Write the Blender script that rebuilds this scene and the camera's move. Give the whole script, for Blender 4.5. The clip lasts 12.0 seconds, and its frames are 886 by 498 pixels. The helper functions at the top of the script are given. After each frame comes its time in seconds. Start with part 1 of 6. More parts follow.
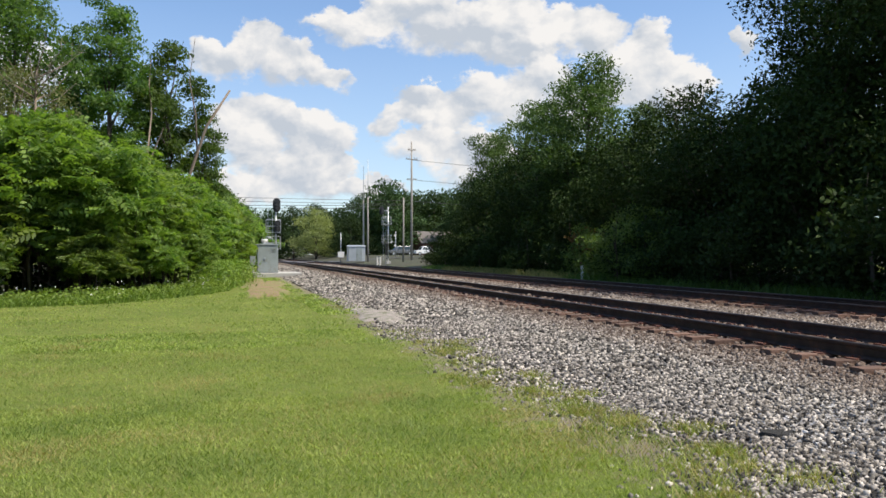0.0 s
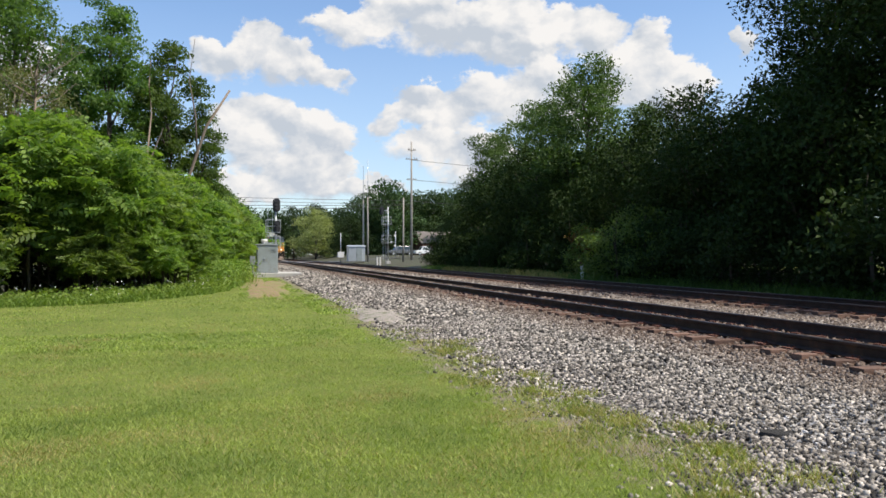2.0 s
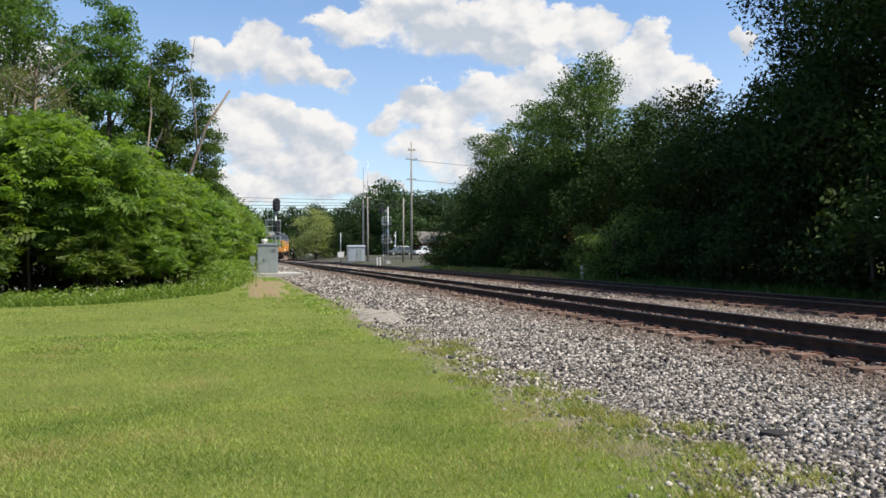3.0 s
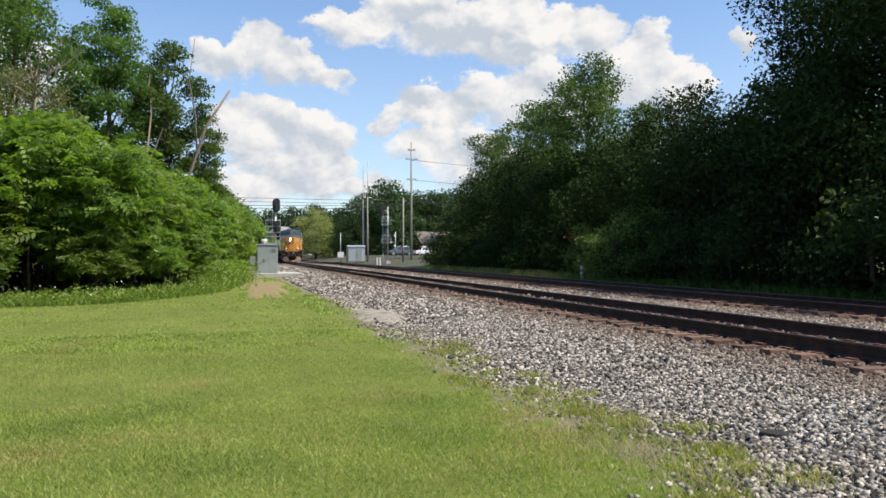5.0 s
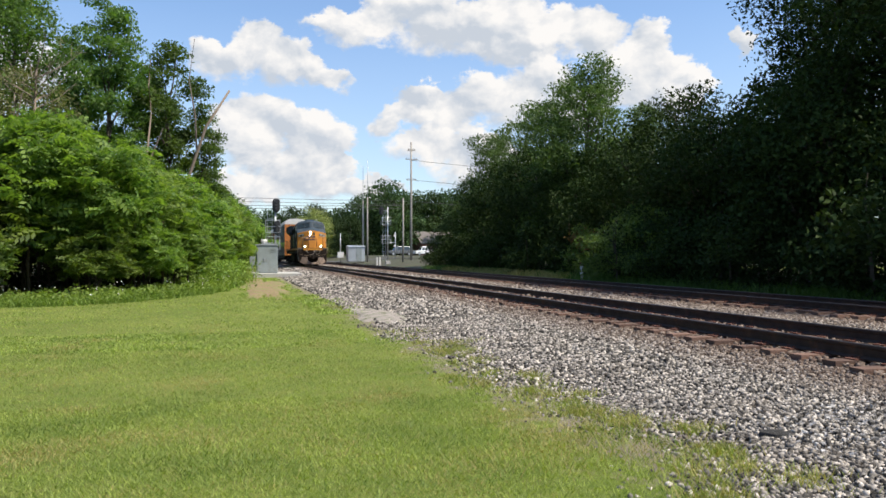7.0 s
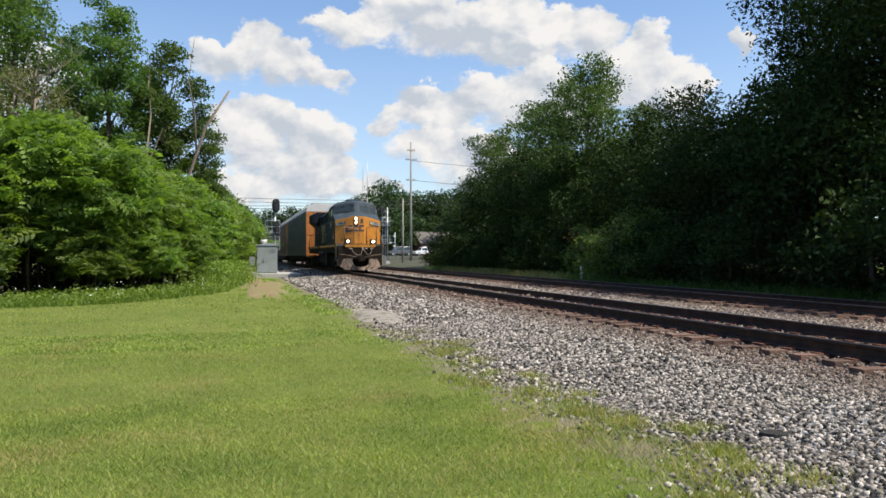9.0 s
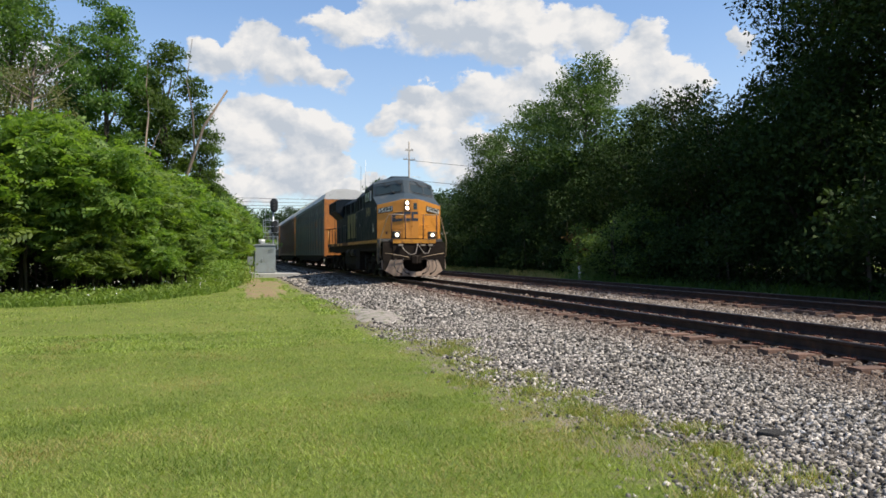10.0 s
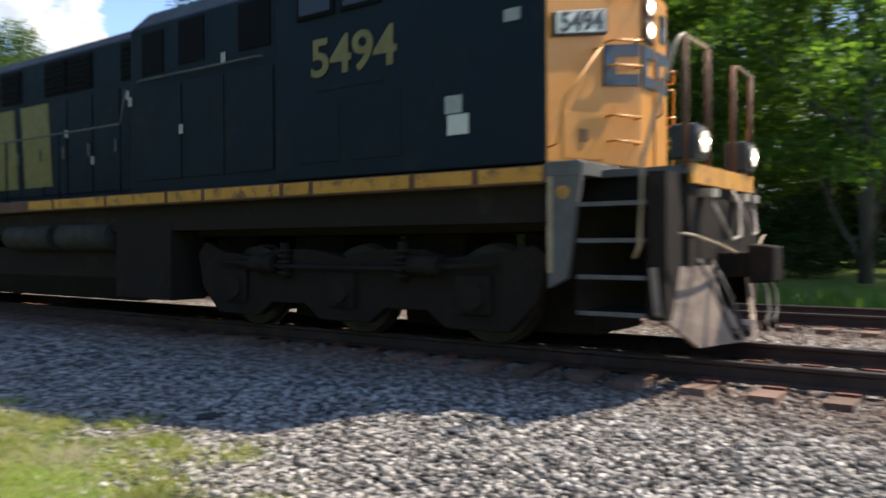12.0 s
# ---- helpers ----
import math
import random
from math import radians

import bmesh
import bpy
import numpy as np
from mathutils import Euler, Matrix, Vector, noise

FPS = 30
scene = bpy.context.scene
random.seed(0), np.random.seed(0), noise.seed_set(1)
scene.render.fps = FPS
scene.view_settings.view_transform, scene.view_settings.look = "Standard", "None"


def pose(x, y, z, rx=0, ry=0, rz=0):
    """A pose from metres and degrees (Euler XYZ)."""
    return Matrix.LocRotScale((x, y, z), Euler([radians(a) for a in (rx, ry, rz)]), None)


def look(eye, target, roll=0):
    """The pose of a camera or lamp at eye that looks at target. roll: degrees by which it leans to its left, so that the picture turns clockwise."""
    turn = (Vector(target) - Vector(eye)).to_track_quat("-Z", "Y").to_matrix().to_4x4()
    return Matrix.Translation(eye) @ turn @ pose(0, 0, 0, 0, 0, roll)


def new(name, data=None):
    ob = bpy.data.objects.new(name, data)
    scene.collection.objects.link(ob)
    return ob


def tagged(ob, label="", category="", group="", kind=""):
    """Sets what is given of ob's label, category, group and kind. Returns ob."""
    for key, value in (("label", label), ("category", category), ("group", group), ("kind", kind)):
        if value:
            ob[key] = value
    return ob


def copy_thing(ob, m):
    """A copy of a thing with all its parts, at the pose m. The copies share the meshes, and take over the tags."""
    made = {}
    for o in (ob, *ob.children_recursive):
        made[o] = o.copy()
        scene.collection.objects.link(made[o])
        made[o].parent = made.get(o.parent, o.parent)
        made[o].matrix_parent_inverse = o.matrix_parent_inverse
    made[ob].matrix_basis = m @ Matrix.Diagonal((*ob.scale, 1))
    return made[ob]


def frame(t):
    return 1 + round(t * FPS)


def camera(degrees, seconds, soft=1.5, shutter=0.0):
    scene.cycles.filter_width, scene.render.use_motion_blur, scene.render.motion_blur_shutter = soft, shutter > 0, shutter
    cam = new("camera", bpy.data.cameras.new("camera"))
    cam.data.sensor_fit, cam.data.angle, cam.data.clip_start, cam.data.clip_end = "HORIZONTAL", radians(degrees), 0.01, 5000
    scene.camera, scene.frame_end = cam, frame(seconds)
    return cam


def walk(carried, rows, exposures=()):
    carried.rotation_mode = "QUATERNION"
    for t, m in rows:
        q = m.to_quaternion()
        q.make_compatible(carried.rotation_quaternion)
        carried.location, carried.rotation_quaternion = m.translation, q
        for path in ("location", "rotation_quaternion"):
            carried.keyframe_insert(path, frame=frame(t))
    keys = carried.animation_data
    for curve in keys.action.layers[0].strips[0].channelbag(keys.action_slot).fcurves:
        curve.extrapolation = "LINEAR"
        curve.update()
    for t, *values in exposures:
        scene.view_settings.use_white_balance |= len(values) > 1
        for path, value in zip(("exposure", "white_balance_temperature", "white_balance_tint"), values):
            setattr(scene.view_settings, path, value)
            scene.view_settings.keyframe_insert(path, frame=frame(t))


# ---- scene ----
cam = camera(58.45, 12.0, soft=1.6, shutter=0.22)
EYE = (0.0, 0.0, 1.6)
# seconds, heading, tilt, lean (degrees)
PATH = [
    (0.0, -14.77, 0.43, 0.0), (5.0, -14.79, 0.44, 0.0), (7.0, -14.80, 0.45, 0.0), (9.0, -14.82, 0.47, 0.0),
    (9.5, -14.82, 0.46, 0.0), (10.0, -14.95, 0.45, 0.02), (10.5, -15.05, 0.47, 0.05), (10.8, -15.42, 0.45, 0.08),
    (11.0, -15.99, 0.36, 0.10), (11.1, -16.89, 0.35, 0.10), (11.2, -18.10, 0.34, 0.10), (11.3, -20.49, 0.37, 0.09),
    (11.4, -24.56, 0.36, 0.08), (11.5, -28.77, 0.34, 0.02), (11.6, -33.29, 0.33, -0.05), (11.7, -38.04, 0.24, 0.08),
    (11.8, -43.15, 0.14, 0.18), (11.9, -48.50, -0.05, 0.25), (12.0, -54.00, -0.33, 0.25),
]
walk(cam, [(t, pose(*EYE, 90 + tilt, lean, turn)) for t, turn, tilt, lean in PATH],
     exposures=[(0.0, 0.34), (2.0, 0.36), (3.0, 0.36), (5.0, 0.38), (7.0, 0.43), (9.5, 0.31), (11.5, 0.28), (11.8, 0.64), (12.0, 0.88)])

# ---------------------------------------------------------------- light
SUN_FROM = Vector((0.58, -0.36, 1.0)).normalized()
sun = new("sun", bpy.data.lights.new("sun", "SUN"))
sun.data.energy, sun.data.angle, sun.data.color = 5.0, radians(0.6), (1.0, 0.91, 0.77)
sun.matrix_world = look((0, 0, 60), Vector((0, 0, 60)) - SUN_FROM)


def nodes_of(owner):
    owner.use_nodes = True
    tree = owner.node_tree
    tree.nodes.clear()

    def add(kind, **kw):
        n = tree.nodes.new(kind)
        for key, value in kw.items():
            if key == "op":
                n.operation = value
            elif key == "ins":
                for k, v in value.items():
                    if isinstance(v, bpy.types.NodeSocket):
                        tree.links.new(v, n.inputs[k])
                    else:
                        n.inputs[k].default_value = v
            elif key == "dtype":
                n.data_type = value
            elif key == "blend":
                n.blend_type = value
        return n
    return tree, add


def sky_world():
    w = bpy.data.worlds.new("sky")
    scene.world = w
    tree, add = nodes_of(w)
    sky = add("ShaderNodeTexSky")
    sky.sky_type, sky.sun_disc = "NISHITA", False
    sky.sun_elevation = math.asin(SUN_FROM.z)
    sky.sun_rotation = math.atan2(SUN_FROM.x, SUN_FROM.y)
    sky.air_density, sky.dust_density, sky.ozone_density = 1.0, 0.6, 2.0
    geo = add("ShaderNodeTexCoord")
    sep = add("ShaderNodeSeparateXYZ", ins={0: geo.outputs["Generated"]})
    X, Y, Z = sep.outputs

    def m(op, a, b=0.0, c=0.0):
        return add("ShaderNodeMath", op=op, ins={0: a, 1: b, 2: c}).outputs[0]
    az = m("ARCTAN2", X, Y)
    el = m("DIVIDE", Z, m("SQRT", m("ADD", m("MULTIPLY", X, X), m("MULTIPLY", Y, Y))))
    flat = add("ShaderNodeCombineXYZ", ins={0: az, 1: m("MULTIPLY", el, 1.25), 2: 0.0}).outputs[0]
    n1 = add("ShaderNodeTexNoise", ins={"Vector": flat, "Scale": 15.0, "Detail": 10.0, "Roughness": 0.55, "Distortion": 0.25}).outputs[0]
    n2 = add("ShaderNodeTexNoise", ins={"Vector": flat, "Scale": 3.4, "Detail": 6.0, "Roughness": 0.55}).outputs[0]
    puffs = [  # azimuth, height over horizon, half width, half height: the cumulus heaps
        (0.025, 0.255, 0.042, 0.031), (0.061, 0.240, 0.048, 0.029), (-0.010, 0.233, 0.032, 0.027), (0.110, 0.224, 0.043, 0.017), (-0.036, 0.240, 0.020, 0.026),
        (0.043, 0.167, 0.055, 0.033), (0.096, 0.140, 0.046, 0.041), (0.017, 0.131, 0.047, 0.040), (0.072, 0.097, 0.072, 0.033), (0.120, 0.107, 0.024, 0.037),
        (-0.010, 0.152, 0.027, 0.029), (0.155, 0.289, 0.079, 0.024), (0.212, 0.307, 0.064, 0.026), (0.262, 0.281, 0.079, 0.030), (0.326, 0.290, 0.085, 0.037),
        (0.400, 0.282, 0.070, 0.033), (0.445, 0.274, 0.041, 0.036), (0.340, 0.260, 0.085, 0.019), (0.099, 0.290, 0.024, 0.011), (0.513, 0.260, 0.033, 0.033),
        (0.490, 0.230, 0.047, 0.040), (0.540, 0.219, 0.037, 0.033), (0.567, 0.205, 0.022, 0.024), (0.523, 0.187, 0.060, 0.026), (0.473, 0.196, 0.048, 0.029),
        (0.235, 0.199, 0.031, 0.023), (0.206, 0.175, 0.044, 0.017), (0.262, 0.175, 0.043, 0.026), (0.305, 0.200, 0.047, 0.030), (0.344, 0.186, 0.050, 0.036),
        (0.383, 0.213, 0.049, 0.036), (0.184, 0.164, 0.028, 0.013), (0.418, 0.184, 0.056, 0.036), (0.618, 0.245, 0.009, 0.021), (0.255, 0.135, 0.079, 0.024),
        (0.312, 0.115, 0.078, 0.029), (0.155, 0.082, 0.064, 0.013), (0.017, 0.080, 0.061, 0.019), (0.30, 0.37, 0.15, 0.030), (-0.32, 0.20, 0.15, 0.06),
        (0.92, 0.13, 0.20, 0.10), (1.25, 0.10, 0.20, 0.10)]
    # billowing outlines: the heaps are looked up at places shaken by two sizes of noise
    shake = add("ShaderNodeTexNoise", ins={"Vector": flat, "Scale": 17.0, "Detail": 7.0, "Roughness": 0.62})
    wx, wy, wz = add("ShaderNodeSeparateColor", ins={0: shake.outputs["Color"]}).outputs
    az_w = m("ADD", az, m("MULTIPLY", m("SUBTRACT", wx, 0.5), 0.085))
    el_w = m("ADD", el, m("MULTIPLY", m("SUBTRACT", wy, 0.5), 0.070))
    best = lit = None
    for a, e, ra, re in puffs:
        da = m("DIVIDE", m("SUBTRACT", az_w, a), ra)
        de = m("DIVIDE", m("SUBTRACT", el_w, e), re)
        d = m("SUBTRACT", 1.0, m("ADD", m("MULTIPLY", da, da), m("MULTIPLY", de, de)))
        up = m("ADD", d, m("MULTIPLY_ADD", de, 0.75, m("MULTIPLY", da, 0.30)))
        best = d if best is None else m("MAXIMUM", best, d)
        lit = up if lit is None else m("MAXIMUM", lit, up)
    # open cumulus field over the rest of the sky
    field = m("MULTIPLY", m("SUBTRACT", n2, 0.70), 4.0)
    far = add("ShaderNodeMapRange", ins={0: el, 1: 0.34, 2: 0.42, 3: 0.0, 4: 1.0}).outputs[0]
    side = add("ShaderNodeMapRange", ins={0: m("ABSOLUTE", m("SUBTRACT", az, 0.35)), 1: 1.0, 2: 1.3, 3: 0.0, 4: 1.0}).outputs[0]
    wild = m("MAXIMUM", far, side)
    dens = m("MAXIMUM", best, m("SUBTRACT", field, m("MULTIPLY", m("SUBTRACT", 1.0, wild), 3.0)))
    n4 = add("ShaderNodeTexNoise", ins={"Vector": flat, "Scale": 55.0, "Detail": 8.0, "Roughness": 0.6}).outputs[0]
    dens = m("ADD", m("MAXIMUM", dens, -1.2), m("MULTIPLY", m("SUBTRACT", n1, 0.46), 1.5))
    dens = m("ADD", dens, m("MULTIPLY", m("SUBTRACT", n4, 0.5), 0.9))
    # crisp heads, wispy feet
    soft = add("ShaderNodeMapRange", ins={0: m("SUBTRACT", lit, best), 1: -0.5, 2: 0.5, 3: 0.95, 4: 0.32}).outputs[0]
    mask = add("ShaderNodeMapRange", ins={0: dens, 1: -0.12, 2: soft, 3: 0.0, 4: 1.0})
    mask.interpolation_type = "SMOOTHSTEP"
    # cloud tone: bright heads, soft grey bellies
    n3 = add("ShaderNodeTexNoise", ins={"Vector": flat, "Scale": 9.0, "Detail": 8.0, "Roughness": 0.6}).outputs[0]
    shifted = add("ShaderNodeVectorMath", op="ADD", ins={0: flat, 1: (0.012, 0.020, 0.0)}).outputs[0]
    n5 = add("ShaderNodeTexNoise", ins={"Vector": shifted, "Scale": 15.0, "Detail": 10.0, "Roughness": 0.55, "Distortion": 0.25}).outputs[0]
    relief = m("MULTIPLY_ADD", m("SUBTRACT", n1, n5), 1.7, m("MULTIPLY", m("SUBTRACT", lit, best), 0.30))
    tone = add("ShaderNodeMapRange", ins={0: m("ADD", n3, relief), 1: 0.28, 2: 0.78, 3: 0.0, 4: 1.0}).outputs[0]
    grey = add("ShaderNodeMix", dtype="RGBA", ins={0: tone, 6: (5.0, 5.45, 6.1, 1), 7: (8.3, 8.1, 7.9, 1)}).outputs[2]
    tint = add("ShaderNodeMix", dtype="RGBA", blend="MULTIPLY", ins={0: 1.0, 6: sky.outputs[0], 7: (SKY_GAIN * 0.98, SKY_GAIN * 1.03, SKY_GAIN * 1.10, 1)}).outputs[2]
    low = add("ShaderNodeMapRange", ins={0: el, 1: 0.02, 2: 0.30, 3: 0.50, 4: 0.0}).outputs[0]
    thin = m("MULTIPLY", low, add("ShaderNodeMapRange", ins={0: n2, 1: 0.30, 2: 0.62, 3: 0.35, 4: 1.0}).outputs[0])
    veil = add("ShaderNodeMix", dtype="RGBA", ins={0: thin, 6: tint, 7: (5.7, 6.3, 7.3, 1)}).outputs[2]
    both = add("ShaderNodeMix", dtype="RGBA", ins={0: mask.outputs[0], 6: veil, 7: grey}).outputs[2]
    bg = add("ShaderNodeBackground", ins={0: both, 1: 0.088})
    out = add("ShaderNodeOutputWorld")
    tree.links.new(bg.outputs[0], out.inputs[0])


SKY_GAIN = 1.5
sky_world()

# ---------------------------------------------------------------- materials


def rgba(c):
    return (*c, 1.0) if len(c) == 3 else c


def surface(name, base, second=None, rough=0.7, metal=0.0, scale=6.0, fine=60.0, amount=0.6, bump=0.15, bump_scale=None,
            stain=None, stain_scale=1.2, stain_cut=(0.55, 0.7), per_object=0.0, stretch=(1, 1, 1), glow=0.0, spec=0.5):
    """A grainy, stained, slightly uneven surface in real-world size."""
    mat = bpy.data.materials.new(name)
    tree, add = nodes_of(mat)
    co = add("ShaderNodeTexCoord").outputs["Object"]
    co = add("ShaderNodeMapping", ins={0: co, 3: stretch}).outputs[0]
    second = second or tuple(v * 0.7 for v in base)
    big = add("ShaderNodeTexNoise", ins={"Vector": co, "Scale": scale, "Detail": 5.0, "Roughness": 0.6}).outputs[0]
    small = add("ShaderNodeTexNoise", ins={"Vector": co, "Scale": fine, "Detail": 3.0, "Roughness": 0.6}).outputs[0]
    both = add("ShaderNodeMath", op="MULTIPLY_ADD", ins={0: small, 1: 0.5, 2: big}).outputs[0]
    fac = add("ShaderNodeMapRange", ins={0: both, 1: 0.75 - 0.5 * amount, 2: 0.75 + 0.5 * amount, 3: 0.0, 4: 1.0}).outputs[0]
    col = add("ShaderNodeMix", dtype="RGBA", ins={0: fac, 6: rgba(base), 7: rgba(second)}).outputs[2]
    if stain:
        sn = add("ShaderNodeTexNoise", ins={"Vector": co, "Scale": stain_scale, "Detail": 8.0, "Roughness": 0.65}).outputs[0]
        sf = add("ShaderNodeMapRange", ins={0: sn, 1: stain_cut[0], 2: stain_cut[1], 3: 0.0, 4: 1.0}).outputs[0]
        col = add("ShaderNodeMix", dtype="RGBA", ins={0: sf, 6: col, 7: rgba(stain)}).outputs[2]
    if per_object:
        rnd = add("ShaderNodeObjectInfo").outputs["Random"]
        val = add("ShaderNodeMapRange", ins={0: rnd, 1: 0.0, 2: 1.0, 3: 1.0 - per_object, 4: 1.0 + per_object}).outputs[0]
        col = add("ShaderNodeHueSaturation", ins={"Value": val, "Color": col}).outputs[0]
    p = add("ShaderNodeBsdfPrincipled", ins={"Base Color": col, "Metallic": metal, "Specular IOR Level": spec})
    rr = add("ShaderNodeMapRange", ins={0: big, 1: 0.3, 2: 0.7, 3: max(0.02, rough - 0.1), 4: min(1.0, rough + 0.1)}).outputs[0]
    tree.links.new(rr, p.inputs["Roughness"])
    if bump:
        bn = add("ShaderNodeTexNoise", ins={"Vector": co, "Scale": bump_scale or fine, "Detail": 4.0}).outputs[0]
        bp = add("ShaderNodeBump", ins={"Strength": bump, "Distance": 0.02, "Height": bn}).outputs[0]
        tree.links.new(bp, p.inputs["Normal"])
    if glow:
        p.inputs["Emission Color"].default_value, p.inputs["Emission Strength"].default_value = rgba(base), glow
    out = add("ShaderNodeOutputMaterial")
    tree.links.new(p.outputs[0], out.inputs[0])
    return mat


def leaf_material(name, dark, light, through_amount=0.35, scale=0.35, gloss=0.3):
    mat = bpy.data.materials.new(name)
    tree, add = nodes_of(mat)
    co = add("ShaderNodeTexCoord").outputs["Object"]
    clump = add("ShaderNodeTexNoise", ins={"Vector": co, "Scale": scale, "Detail": 3.0}).outputs[0]
    isl = add("ShaderNodeNewGeometry").outputs["Random Per Island"]
    mixv = add("ShaderNodeMath", op="MULTIPLY_ADD", ins={0: isl, 1: 0.55, 2: clump}).outputs[0]
    fac = add("ShaderNodeMapRange", ins={0: mixv, 1: 0.45, 2: 1.05, 3: 0.0, 4: 1.0}).outputs[0]
    col = add("ShaderNodeMix", dtype="RGBA", ins={0: fac, 6: rgba(dark), 7: rgba(light)}).outputs[2]
    rnd = add("ShaderNodeObjectInfo").outputs["Random"]
    val = add("ShaderNodeMapRange", ins={0: rnd, 3: 0.82, 4: 1.18}).outputs[0]
    hue = add("ShaderNodeMapRange", ins={0: rnd, 3: 0.485, 4: 0.51}).outputs[0]
    col = add("ShaderNodeHueSaturation", ins={"Hue": hue, "Value": val, "Color": col}).outputs[0]
    p = add("ShaderNodeBsdfPrincipled", ins={"Base Color": col, "Roughness": 0.55, "Specular IOR Level": gloss})
    tcol = add("ShaderNodeMix", dtype="RGBA", blend="MULTIPLY", ins={0: 1.0, 6: col, 7: (1.5, 1.7, 0.6, 1)}).outputs[2]
    t = add("ShaderNodeBsdfTranslucent", ins={0: tcol})
    mix = add("ShaderNodeMixShader", ins={0: through_amount, 1: p.outputs[0], 2: t.outputs[0]})
    out = add("ShaderNodeOutputMaterial")
    tree.links.new(mix.outputs[0], out.inputs[0])
    return mat


def glass_material(name, tint=(0.02, 0.03, 0.035), rough=0.06):
    mat = bpy.data.materials.new(name)
    tree, add = nodes_of(mat)
    p = add("ShaderNodeBsdfPrincipled", ins={"Base Color": rgba(tint), "Roughness": rough, "IOR": 1.5, "Specular IOR Level": 0.4})
    out = add("ShaderNodeOutputMaterial")
    tree.links.new(p.outputs[0], out.inputs[0])
    return mat


LEAF_BUSH = leaf_material("leaf_bush", (0.062, 0.116, 0.026), (0.19, 0.265, 0.058), 0.42)
LEAF_TREE = leaf_material("leaf_tree", (0.040, 0.082, 0.022), (0.11, 0.175, 0.046), 0.46)
# shade under the left bushes, put into the leaf colour
LEAF_GAP_SHADE = leaf_material("leaf_dark", (0.020, 0.042, 0.012), (0.045, 0.080, 0.020), 0.12, gloss=0.08)
# wood's shaded side darkened in the leaf colour; the next one is its sunlit copy
LEAF_WOOD_SHADED = leaf_material("leaf_wood", (0.016, 0.034, 0.010), (0.042, 0.070, 0.019), 0.10, gloss=0.06)
LEAF_WOOD_SUNLIT = leaf_material("leaf_fresh", (0.034, 0.070, 0.018), (0.095, 0.150, 0.038), 0.28)
LEAF_OPEN = leaf_material("leaf_open", (0.045, 0.090, 0.022), (0.14, 0.21, 0.05), 0.58)
LEAF_LIGHT = leaf_material("leaf_light", (0.08, 0.13, 0.03), (0.17, 0.24, 0.07), 0.35)
LEAF_PALE = leaf_material("leaf_pale", (0.19, 0.235, 0.095), (0.33, 0.37, 0.17), 0.35, gloss=0.08)
LEAF_FAR = leaf_material("leaf_far", (0.030, 0.056, 0.024), (0.066, 0.102, 0.040), 0.2, 0.12, gloss=0.08)
LEAF_OLIVE = leaf_material("leaf_olive", (0.075, 0.085, 0.030), (0.15, 0.155, 0.06), 0.3)
LEAF_RUST = leaf_material("leaf_rust", (0.11, 0.05, 0.02), (0.20, 0.11, 0.04), 0.3)
GRASS = leaf_material("grass_blade", (0.095, 0.150, 0.030), (0.32, 0.365, 0.09), 0.35, 0.9)
WEED = leaf_material("weed_blade", (0.09, 0.155, 0.028), (0.22, 0.30, 0.06), 0.35, 0.9)
STRAW = leaf_material("straw_blade", (0.26, 0.235, 0.075), (0.40, 0.36, 0.14), 0.3, 0.9)
FLOWER = surface("flower_white", (0.78, 0.78, 0.72), rough=0.8, bump=0)
BARK = surface("bark", (0.12, 0.095, 0.07), (0.05, 0.04, 0.03), rough=0.9, scale=3, fine=30, bump=0.6, stretch=(1, 1, 0.25))
BARK_DEAD = surface("bark_dead", (0.27, 0.215, 0.16), (0.15, 0.115, 0.085), rough=0.9, scale=3, fine=30, bump=0.5, stretch=(1, 1, 0.25))
RAIL = surface("rail_rust", (0.060, 0.034, 0.024), (0.028, 0.018, 0.014), rough=0.75, metal=0.2, scale=5, fine=60, bump=0.2, stain=(0.10, 0.045, 0.025), stain_scale=3)
RAIL_TOP = surface("rail_head_worn", (0.12, 0.10, 0.09), (0.07, 0.055, 0.05), rough=0.42, metal=0.8, scale=4, fine=50, bump=0.05)
TIE = surface("tie_wood", (0.22, 0.125, 0.085), (0.10, 0.06, 0.045), rough=0.92, scale=3, fine=50, bump=0.5, stretch=(0.3, 1, 1), per_object=0.3, stain=(0.05, 0.04, 0.035), stain_scale=2.5)
PLATE = surface("plate_rust", (0.16, 0.06, 0.035), (0.09, 0.035, 0.022), rough=0.85, metal=0.1, scale=12, fine=80)
CONCRETE = surface("concrete", (0.50, 0.49, 0.46), (0.36, 0.35, 0.33), rough=0.9, scale=3, fine=50, bump=0.2)
STEEL_GREY = surface("steel_grey_paint", (0.30, 0.34, 0.34), (0.24, 0.27, 0.27), rough=0.5, scale=2, fine=40, bump=0.05, stain=(0.22, 0.22, 0.20), stain_scale=2.2)
GALV = surface("galvanised_steel", (0.52, 0.54, 0.55), (0.40, 0.42, 0.43), rough=0.45, metal=0.55, scale=6, fine=40, bump=0.05)
BLACK = surface("black_paint", (0.018, 0.018, 0.019), (0.03, 0.03, 0.03), rough=0.5, scale=4, fine=40, bump=0.05)
POLE_WOOD = surface("pole_wood", (0.40, 0.37, 0.33), (0.25, 0.225, 0.195), rough=0.9, scale=2, fine=30, bump=0.3, stretch=(1, 1, 0.2))
WIRE = surface("wire_black", (0.03, 0.03, 0.032), rough=0.6, bump=0)


